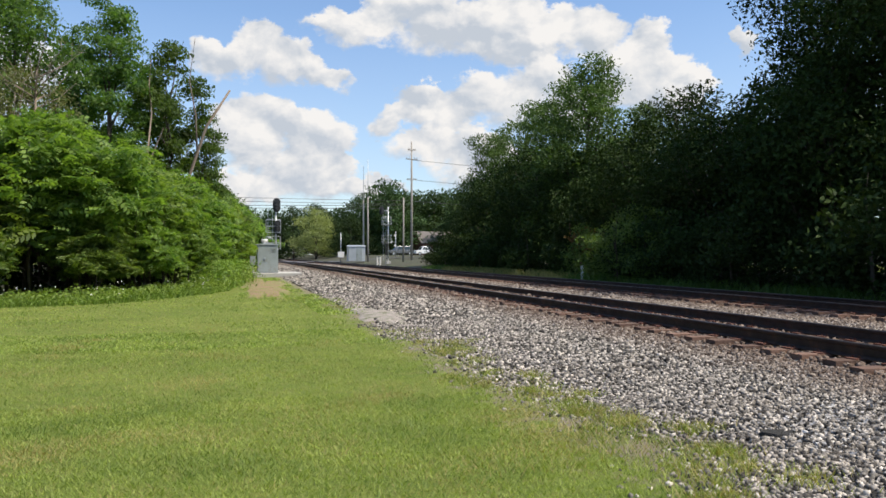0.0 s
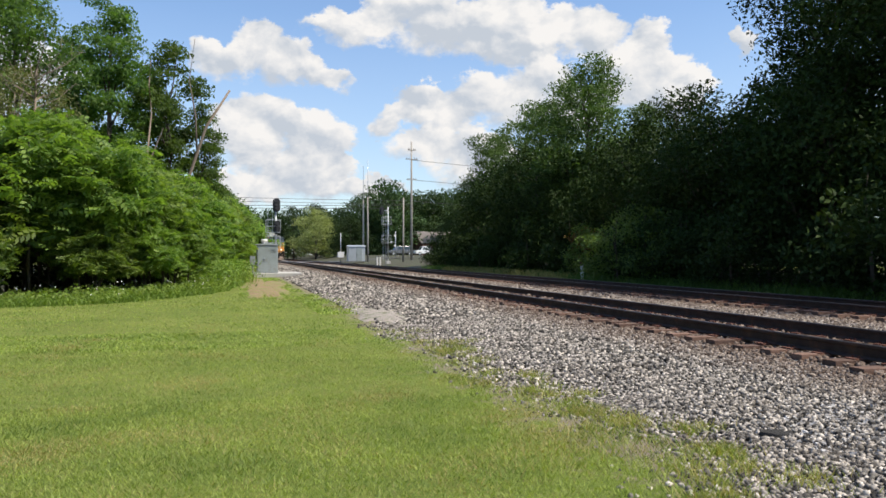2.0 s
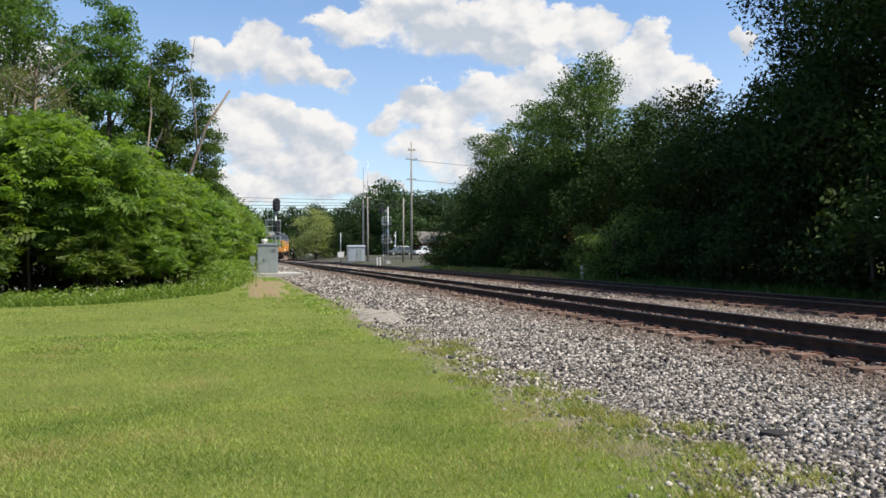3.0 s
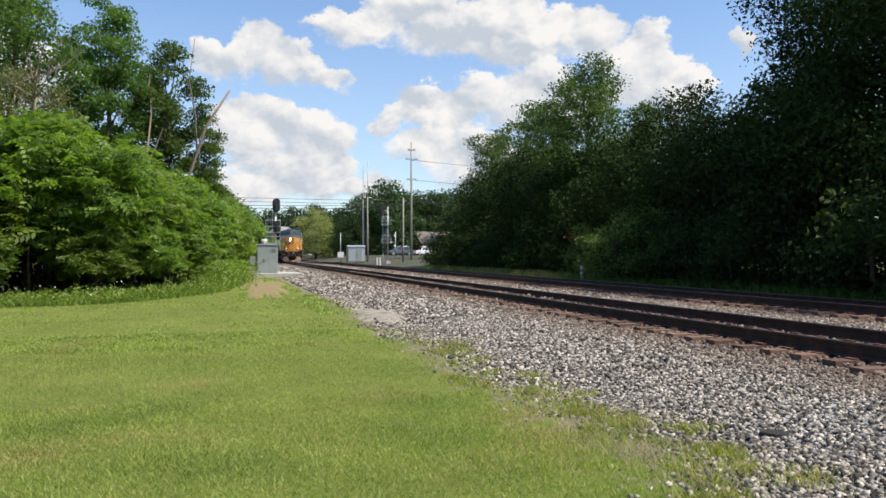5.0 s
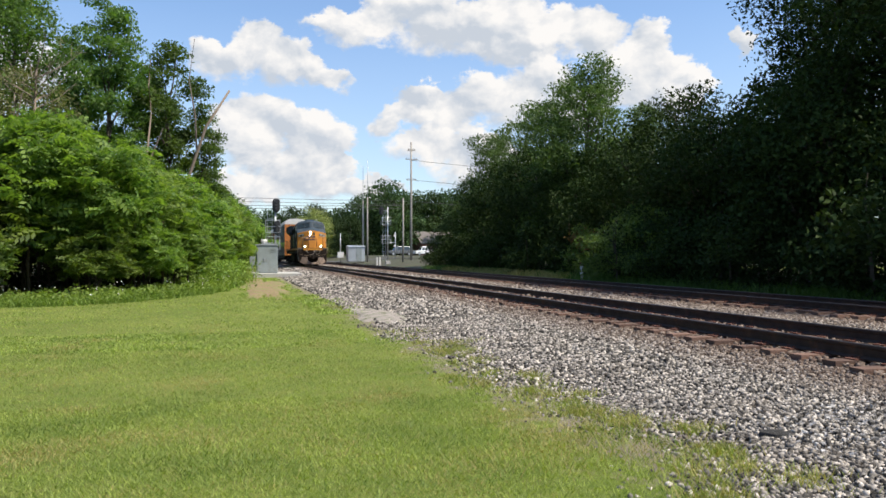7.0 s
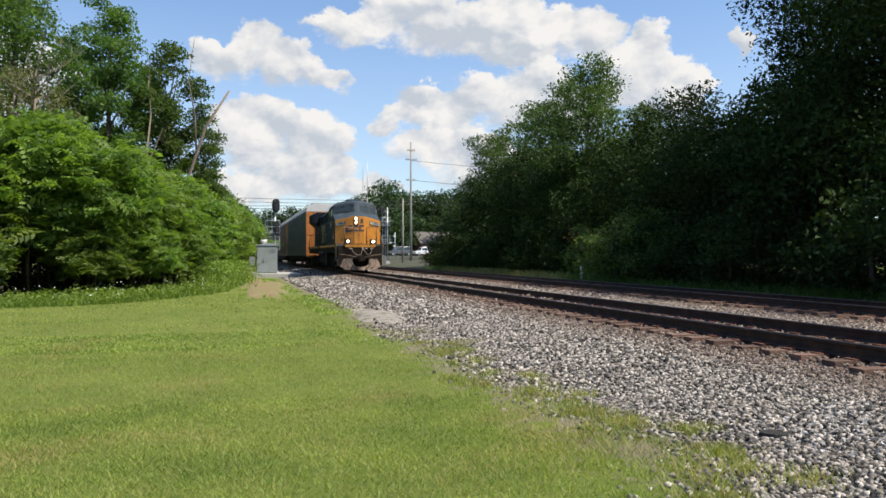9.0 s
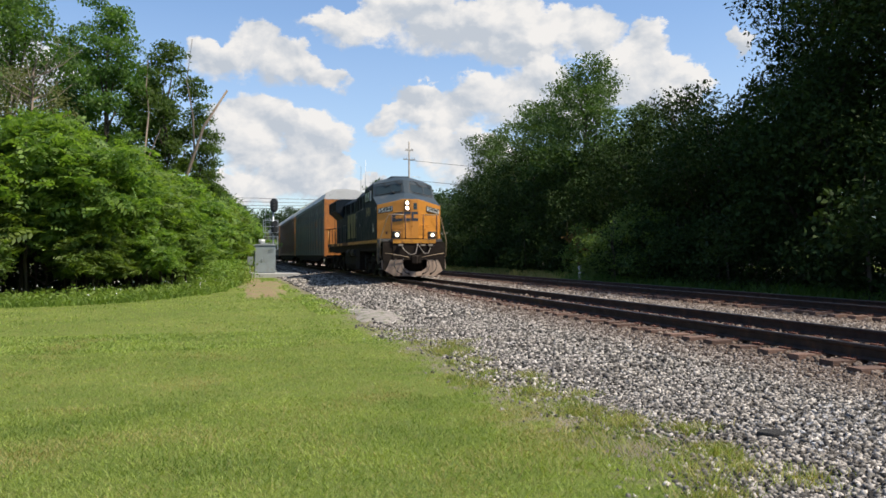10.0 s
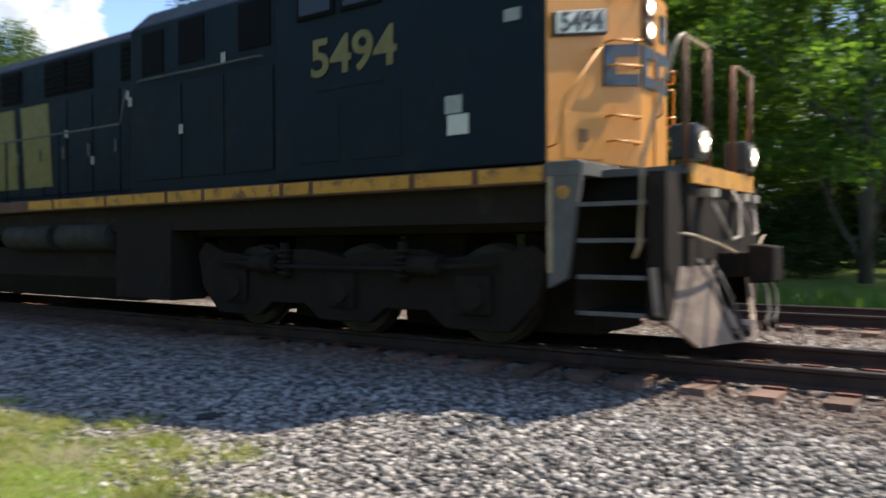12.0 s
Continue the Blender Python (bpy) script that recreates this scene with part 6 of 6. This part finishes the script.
# ---------------------------------------------------------------- trackside equipment
def build_cabinet():
    cab = thing("signal_cabinet", "grey-green steel signal cabinet on a concrete pad", "cabinet", (2.35, 59.6, 0.30))
    bm = B()
    box(bm, -0.75, 0.75, -0.6, 0.6, 0.0, 2.02)
    body = part("body", bm, STEEL_GREY, cab, bevel=0.02)
    bm = B()
    prism(bm, [(-0.82, 2.02), (0.82, 2.02), (0.82, 2.08), (0.0, 2.16), (-0.82, 2.08)], "y", -0.68, 0.68)
    part("roof", bm, GALV, cab, "pale sheet roof", bevel=0.01)
    bm = B()
    box(bm, -0.70, 0.70, -0.63, -0.6, 0.08, 1.94)
    door = part("door", bm, STEEL_GREY, cab, bevel=0.01)
    part("handle", box(B(), -0.22, -0.16, -0.68, -0.63, 0.85, 1.10), GALV, door, "bright door handle")
    bm = B()
    for k in range(6):
        box(bm, 0.25, 0.60, -0.645, -0.628, 1.50 + 0.05 * k, 1.525 + 0.05 * k)
    part("louvre", bm, STEEL_GREY, door)
    bm = B()
    tube(bm, [(-0.2, 0, 2.12), (-0.2, 0, 2.3)], 0.10, 10)
    tube(bm, [(-0.42, 0, 2.34), (0.02, 0, 2.34)], 0.13, 12)
    part("vent", bm, WHITE, cab, "white roof vent")
    pad = thing("concrete_pad", "pale concrete pad under the signal cabinet", "pad", (2.7, 59.4, 0.0))
    bm = B()
    box(bm, -1.35, 2.05, -1.5, 3.6, -0.05, 0.30)
    part("slab", bm, CONCRETE, pad, bevel=0.03)
    small = thing("junction_box", "small grey junction box on a post", "box", (1.35, 61.5, 0.0))
    part("post", cyl(B(), (0, 0, -0.1), (0, 0, 0.9), 0.05, 8), GALV, small)
    part("box", box(B(), -0.2, 0.2, -0.15, 0.15, 0.85, 1.5), STEEL_GREY, small, bevel=0.02)


def ladder(bm, x, y, z0, z1, w=0.36, step=0.32):
    for s in (-1, 1):
        tube(bm, [(x + s * w / 2, y, z0), (x + s * w / 2, y, z1)], 0.025, 5)
    z = z0 + 0.2
    while z < z1:
        tube(bm, [(x - w / 2, y, z), (x + w / 2, y, z)], 0.015, 4)
        z += step


def build_signal(at, top, heads, platforms, label):
    sg = thing("railway_signal", label, "signal", at)
    part("mast", cyl(B(), (0, 0, -0.2), (0, 0, top), 0.075, 12), GALV, sg)
    part("base", box(B(), -0.3, 0.3, -0.3, 0.3, -0.2, 0.35), CONCRETE, sg, bevel=0.03)
    bm = B()
    ladder(bm, -0.42, 0.15, 0.4, top - 0.4)
    part("ladder", bm, GALV, sg)
    for hz, dx in heads:
        bm = B()
        pts = [(dx + 0.30 * math.cos(a), hz + (0.24 if math.sin(a) > 0 else -0.24) + 0.30 * math.sin(a)) for a in (2 * math.pi * k / 20 for k in range(20))]
        prism(bm, pts, "y", -0.22, -0.17)
        hd = part("signal_head", bm, BLACK, sg, "black oval signal target")
        for k in (-0.26, 0.0, 0.26):
            bm = B()
            cyl(bm, (dx, -0.22, hz + k), (dx, -0.46, hz + k + 0.02), 0.115, 12)
            part("lamp_hood", bm, BLACK, hd)
        part("housing", box(B(), dx - 0.18, dx + 0.18, -0.17, 0.10, hz - 0.45, hz + 0.45), BLACK, hd)
        part("bracket", box(B(), min(0, dx), max(0, dx) + 0.05, -0.05, 0.05, hz - 0.04, hz + 0.04), GALV, sg)
    for z in platforms:
        bm = B()
        box(bm, -0.75, 0.35, -0.35, 0.45, z, z + 0.04)
        pf = part("platform", bm, GALV, sg)
        bm = B()
        for x, y in ((-0.75, -0.35), (-0.75, 0.45), (0.35, -0.35), (0.35, 0.45)):
            tube(bm, [(x, y, z), (x, y, z + 1.0)], 0.02, 5)
        for h in (0.5, 1.0):
            tube(bm, [(0.35, -0.35, z + h), (-0.75, -0.35, z + h), (-0.75, 0.45, z + h), (0.35, 0.45, z + h)], 0.02, 5)
        part("railing", bm, GALV, pf)
    return sg


def build_pole(at, h, r, label, arms=(), top_rod=0.0, lean=0.0):
    p = thing("utility_pole", label, "pole", at)
    bm = B()
    tube(bm, [(0, 0, -0.3), (lean * 0.5, 0, h * 0.5), (lean, 0, h)], r, 10, taper=r * 0.62)
    part("pole", bm, POLE_WOOD, p)
    if top_rod:
        bm = B()
        tube(bm, [(lean, 0, h - 0.5), (lean, 0, h + top_rod)], 0.05, 6, taper=0.025)
        part("antenna", bm, GALV, p, "thin metal antenna")
    for z, w in arms:
        bm = B()
        box(bm, -w / 2, w / 2, -0.16, -0.06, z - 0.06, z + 0.06)
        arm = part("crossarm", bm, POLE_WOOD, p)
        for x in (-w / 2 + 0.1, -w / 4, w / 4, w / 2 - 0.1):
            part("insulator", cyl(B(), (x, -0.11, z + 0.06), (x, -0.11, z + 0.24), 0.05, 8), STEP_GREY, arm)
    return p


def build_car(at, turn, paint, label, tall=1.65, long=4.7, box_bed=False):
    car = thing("car", label, "car", at, turn)
    L = long / 2
    bm = B()
    prism(bm, [(-L, 0.35), (-L, 0.85), (-L + 0.15, 0.98), (-L + 1.15, 1.05), (L - 0.2, 1.08), (L, 0.95), (L, 0.35)], "y", -0.9, 0.9)
    part("body", bm, paint, car, bevel=0.06)
    end = L - 0.25 if not box_bed else 0.55
    bm = B()
    solid(bm, [(-L + 1.1, -0.85, 1.04), (end, -0.85, 1.04), (end, 0.85, 1.04), (-L + 1.1, 0.85, 1.04)], [(-L + 1.75, -0.68, tall), (end - 0.35, -0.68, tall), (end - 0.35, 0.68, tall), (-L + 1.75, 0.68, tall)])
    cabin = part("cabin", bm, paint, car, bevel=0.05)
    for s in (-1, 1):
        f = facet((-L + 1.1, s * 0.85, 1.04), (end, s * 0.85, 1.04), (end - 0.35, s * 0.68, tall), (-L + 1.75, s * 0.68, tall))
        for u0, u1 in ((0.12, 0.48), (0.52, 0.9)):
            bm = B()
            plate(bm, f, u0, u1, 0.12, 0.85, -0.006, 0.006)
            part("side_window", bm, GLASS, cabin)
    f = facet((-L + 1.1, -0.85, 1.04), (-L + 1.1, 0.85, 1.04), (-L + 1.75, 0.68, tall), (-L + 1.75, -0.68, tall))
    bm = B()
    plate(bm, f, 0.08, 0.92, 0.1, 0.9, -0.006, 0.006)
    part("windshield", bm, GLASS, cabin)
    for x in (-L + 0.85, L - 0.9):
        for s in (-1, 1):
            bm = B()
            cyl(bm, (x, s * 0.72, 0.34), (x, s * 0.93, 0.34), 0.34, 18)
            wh = part("wheel", bm, HOSE, car, "black tyre")
            part("rim", cyl(B(), (x, s * 0.93, 0.34), (x, s * 0.945, 0.34), 0.21, 14), GALV, wh)
    for s in (-1, 1):
        part("headlight", box(B(), -L - 0.02, -L + 0.05, s * 0.62 - 0.16, s * 0.62 + 0.16, 0.68, 0.82), WHITE, car)
        part("tail_light", box(B(), L - 0.05, L + 0.02, s * 0.72 - 0.09, s * 0.72 + 0.09, 0.70, 0.92), RUST, car)
    return car


def build_house(at, turn, w, d, h, roof, wall, tiles, label, n=3):
    ho = thing("house", label, "house", at, turn)
    bm = B()
    prism(bm, [(-d / 2, 0), (d / 2, 0), (d / 2, h), (0, h + roof), (-d / 2, h)], "x", -w / 2, w / 2)
    part("wall", bm, wall, ho)
    for s in (-1, 1):
        f = facet((-w / 2 - 0.4, s * (d / 2 + 0.4), h - 0.25), (w / 2 + 0.4, s * (d / 2 + 0.4), h - 0.25), (w / 2 + 0.4, 0, h + roof + 0.08), (-w / 2 - 0.4, 0, h + roof + 0.08))
        bm = B()
        plate(bm, f, 0, 1, 0, 1, -0.08, 0.08)
        part("roof", bm, tiles, ho)
    for k in range(n):
        x = -w / 2 + w * (k + 0.5) / n
        bm = B()
        box(bm, x - 0.55, x + 0.55, -d / 2 - 0.05, -d / 2 + 0.05, 1.0, 2.2)
        win = part("window", bm, WHITE, ho, "white-framed window")
        part("pane", box(B(), x - 0.45, x + 0.45, -d / 2 - 0.06, -d / 2 + 0.0, 1.1, 2.1), GLASS, win)
    return ho


SHED = surface("shed_silver", (0.52, 0.55, 0.57), (0.42, 0.45, 0.47), rough=0.45, metal=0.4, scale=1.5, fine=30, bump=0.05)
CAR_GREY = surface("car_grey", (0.16, 0.165, 0.17), (0.14, 0.145, 0.15), rough=0.25, metal=0.5, bump=0)
CAR_WHITE = surface("car_white", (0.74, 0.74, 0.73), (0.70, 0.70, 0.69), rough=0.25, bump=0)
SIDING = surface("house_siding", (0.42, 0.40, 0.36), (0.36, 0.34, 0.31), rough=0.8, scale=1, fine=20, stretch=(0.1, 0.1, 4))
BRICK = surface("house_brick", (0.22, 0.11, 0.08), (0.16, 0.08, 0.06), rough=0.9, scale=3, fine=30)
SHINGLE = surface("shingle_grey", (0.19, 0.17, 0.16), (0.12, 0.11, 0.10), rough=0.9, scale=3, fine=25, bump=0.3)
RED = surface("red_paint", (0.45, 0.05, 0.03), (0.36, 0.04, 0.03), rough=0.5)

build_cabinet()
build_signal((3.15, 63.4, 0.05), 5.4, ((5.45, 0.05), (3.7, 0.12)), (3.3, 2.0), "railway signal mast with black oval heads, ladder and platforms")
build_signal((18.8, 98.5, 0.5), 7.2, ((6.7, -0.85),), (4.9, 2.6), "tall galvanised signal mast with platforms and ladder")


def build_shed():
    sh = thing("equipment_shed", "silver metal equipment shed beside the track", "shed", (17.1, 114.5, ground_z(17.1, 114.5) + 0.22))
    part("wall", box(B(), -1.2, 1.2, -1.0, 1.0, 0, 2.1), SHED, sh, bevel=0.02)
    part("roof", prism(B(), [(-1.1, 2.1), (1.1, 2.1), (1.1, 2.15), (0, 2.32), (-1.1, 2.15)], "x", -1.3, 1.3), SHED, sh)
    d = part("door", box(B(), -0.1, 0.75, -1.03, -1.0, 0.05, 1.95), STEEL_GREY, sh, bevel=0.01)
    part("handle", box(B(), 0.0, 0.05, -1.07, -1.03, 0.9, 1.1), BLACK, d)
    for k in range(8):
        part("rib", box(B(), -1.18 + 0.14 * k, -1.15 + 0.14 * k, -1.015, -1.0, 0.05, 2.05), SHED, sh)


build_shed()
build_pole((18.6, 117.0, 0.6), 9.2, 0.17, "pale pole carrying a thin antenna", top_rod=5.0)
build_pole((19.2, 116.6, 0.6), 9.6, 0.15, "pale pole carrying a tall thin antenna", top_rod=5.6)
build_pole((21.7, 103.0, 0.6), 8.6, 0.14, "plain weathered wooden pole beside the crossing", lean=0.05)
build_pole((26.0, 117.3, 0.7), 18.1, 0.20, "tall wooden utility pole with three crossarms", arms=((16.8, 1.2), (15.4, 1.8), (12.3, 1.5)))
for x, y in ((15.75, 89.0), (16.15, 89.4)):
    p = thing("marker_post", "short white marker post beside the track", "post", (x, y, 0.15), group="white marker posts")
    part("post", box(B(), -0.09, 0.09, -0.09, 0.09, -0.1, 1.25), WHITE, p, bevel=0.02)
    part("cap", box(B(), -0.10, 0.10, -0.10, 0.10, 1.25, 1.29), STEP_GREY, p)
p = thing("marker_post", "weathered pale post with a rusty top beyond the tracks", "post", (17.0, 36.9, 0.22))
part("post", box(B(), -0.07, 0.07, -0.05, 0.05, -0.1, 0.85), WHITE, p, bevel=0.015)
part("cap", box(B(), -0.075, 0.075, -0.055, 0.055, 0.85, 1.02), RUST, p)
p = thing("marker_sign", "small red marker sign on a post", "sign", (0.9, 72.0, 0.0))
part("post", cyl(B(), (0, 0, -0.1), (0, 0, 1.4), 0.03, 8), GALV, p)
part("panel", box(B(), -0.22, 0.22, -0.05, -0.03, 0.9, 1.45), RED, p)
p = thing("trackside_mast", "thin grey mast with a white relay box at its foot", "mast", (16.8, 129.0, 0.6))
part("mast", cyl(B(), (0, 0, -0.1), (0, 0, 4.6), 0.06, 8), GALV, p)
part("relay_box", box(B(), -0.5, 0.5, -0.3, 0.3, 0.6, 1.5), WHITE, p, bevel=0.03)
p = thing("crossing_light", "road crossing light mast with round signs", "crossing light", (27.7, 138.0, ground_z(27.7, 138.0)))
part("mast", cyl(B(), (0, 0, -0.1), (0, 0, 4.6), 0.07, 8), GALV, p)
for z in (2.1, 3.9):
    part("round_sign", cyl(B(), (-0.1, -0.12, z), (-0.1, -0.18, z), 0.22, 16), WHITE, p)
part("round_sign", cyl(B(), (-0.8, -0.12, 2.7), (-0.8, -0.18, 2.7), 0.17, 16), WHITE, p)
part("arm", box(B(), -0.9, 0.1, -0.1, -0.04, 2.66, 2.74), GALV, p)
build_car((32.7, 158.0, ground_z(32.7, 158.0)), 8, CAR_GREY, "dark grey sport utility car parked beyond the crossing", 1.85, 5.2)
build_car((39.3, 164.0, ground_z(39.3, 164.0)), 12, CAR_WHITE, "white pickup truck parked beyond the crossing", 1.85, 5.0, True)
build_house((46.5, 186.0, ground_z(46, 186)), 10, 9.0, 8.0, 3.0, 2.6, BRICK, SHINGLE, "brick house with a grey gable roof behind trees")
build_house((1.6, 152.0, 0.0), -8, 4.6, 6.0, 4.6, 1.6, WHITE, SHINGLE, "white house half hidden behind bushes")
build_house((64.0, 9.0, ground_z(64, 9)), 88, 16.0, 9.0, 2.8, 1.6, WHITE, SHINGLE, "low white house across a lawn beyond the trees", 5)
build_house((70.0, 30.0, ground_z(70, 30)), 80, 12.0, 9.0, 2.8, 2.2, SIDING, SHINGLE, "low grey-sided house across a lawn beyond the trees", 4)


def build_wires():
    for (x0, y0, z0), (x1, y1, z1), sag in (((-60, 92, 9.6), (26, 117.2, 9.8), 0.5), ((-60, 92, 9.1), (26, 117.2, 9.3), 0.5), ((-60, 84, 7.2), (21.5, 103, 8.2), 0.5), ((-60, 84, 6.8), (21.5, 103, 7.8), 0.4), ((26, 117.2, 9.8), (80, 135, 9.8), 0.6), ((26, 117.2, 16.0), (90, 125, 15.5), 0.8), ((26, 117.2, 13.0), (90, 125, 12.5), 0.8)):
        w = thing("overhead_wire", "thin dark overhead wire", "wire", group="overhead wires")
        pts = []
        for k in range(13):
            q = k / 12
            pts.append((x0 + (x1 - x0) * q, y0 + (y1 - y0) * q, z0 + (z1 - z0) * q - sag * 4 * q * (1 - q)))
        part("wire", tube(B(), pts, 0.028, 4), WIRE, w)


build_wires()


def build_road():
    """The road that crosses the tracks far off."""
    v, f = [], []
    for k, x in enumerate(np.arange(-60, 121, 3.0)):
        z = max(ground_z(x, 133) + 0.04, 0.47 if 5 < x < 17 else 0.03)
        v += [(x, 129.5, z), (x, 136.5, z + 0.03)]
        if k:
            f.append((2 * k - 2, 2 * k, 2 * k + 1, 2 * k - 1))
    tagged(mesh_object("road", v, f, ASPHALT, smooth=True), "grey asphalt road crossing the tracks", "road", kind="structure")


build_road()


def patch(name, cx, cy, rx, ry, z, material, label, seed):
    """A thin uneven lens of earth with a ragged outline."""
    n, rings = 96, 5
    v, f = [(cx, cy, z + 0.03)], []
    for r in range(1, rings + 1):
        for k in range(n):
            a = 2 * math.pi * k / n
            q = r / rings * (1 + 0.45 * noise.noise((math.cos(a) * 1.7, math.sin(a) * 1.7, seed)) + 0.40 * noise.noise((math.cos(a) * 5, math.sin(a) * 5, seed)))
            x, y = cx + rx * q * math.cos(a), cy + ry * q * math.sin(a)
            base = bed_z(x) if x > SHOULDER - 0.3 else z
            v.append((x, y, max(base, z) + 0.035 * (1 - (r / rings) ** 2) + (0.012 if r < rings else -0.03)))
    for k in range(n):
        f.append((0, 1 + k, 1 + (k + 1) % n, 1 + (k + 1) % n))
    quads = []
    for r in range(rings - 1):
        for k in range(n):
            a, b = 1 + r * n + k, 1 + r * n + (k + 1) % n
            quads.append((a, a + n, b + n, b))
    tri = [(q[0], q[1], q[2]) for q in f] + [t for q in quads for t in ((q[0], q[1], q[2]), (q[0], q[2], q[3]))]
    ob = mesh_object(name, v, tri, material, smooth=True)
    return tagged(ob, label, "earth patch", kind="structure")


patch("earth_patch", 1.45, 42.0, 1.15, 12.5, 0.02, EARTH, "trodden brown earth path beside the ballast", 2.0)
patch("earth_patch", 3.75, 20.5, 0.75, 2.6, 0.03, GRIT, "pale stone dust patch at the ballast's foot", 5.0)


lump = thing("asphalt_lump", "flat dark lump of old asphalt on the ballast", "lump", (4.47, 5.80, bed_z(4.47) + 0.012))
slab_rng = random.Random(12)
ring = [(0.15 * (1 + slab_rng.uniform(-0.25, 0.25)) * math.cos(a), 0.10 * (1 + slab_rng.uniform(-0.25, 0.25)) * math.sin(a)) for a in (2 * math.pi * k / 11 for k in range(11))]
part("slab", solid(B(), [(x * 1.1, y * 1.1, -0.02) for x, y in ring], [(x, y, 0.026) for x, y in ring]), BLACK_TAR, lump, bevel=0.006)

# ---------------------------------------------------------------- single ballast stones nearest to the lawn
def single_stones():
    shape, centre, pick, quads = stone_data
    kinds = []
    for k in range(12):
        me = bpy.data.meshes.new("stone")
        me.from_pydata([tuple(p) for p in shape[pick[k]]], [], [tuple(int(i) for i in q) for q in quads])
        me.materials.append(STONE_ONE)
        kinds.append(me)
    rng = random.Random(6)
    for i in pick:
        ob = new("stone", kinds[rng.randrange(12)])
        ob.parent = ballast_bed
        ob.matrix_basis = pose(*centre[i], rng.uniform(0, 360), rng.uniform(0, 360), rng.uniform(0, 360))


STONE_ONE = surface("ballast_single", (0.36, 0.35, 0.34), (0.26, 0.25, 0.245), rough=0.85, scale=20, fine=90, bump=0.2, per_object=0.75)
single_stones()

# ---------------------------------------------------------------- what moves
SPEED = 16.5


def nose_at(t):
    """Where the cab's front corner stands along the track; the train gathers speed at first."""
    return 20.07 - SPEED * (t - 11.0) - 0.224 * max(0.0, 8.0 - t) ** 2


def motions():
    times = [k * 0.5 for k in range(25)]
    walk(loco, [(t, pose(T1, nose_at(t), RAIL_Z)) for t in times])
    for k, car in enumerate(cars):
        back = 21.9 + k * 28.5
        walk(car, [(t, pose(T1, nose_at(t) + back, RAIL_Z)) for t in times])
    for ws, y, r in WHEELSETS:
        step = 1 / FPS
        rows = []
        for i in range(int(12.0 * FPS) + 1):
            turned = math.degrees((nose_at(0.0) - nose_at(i * step)) / r) % 360.0
            rows.append((i * step, Matrix.Translation((0, y, r)) @ Matrix.Rotation(radians(turned), 4, "X")))
        walk(ws, rows)


motions()
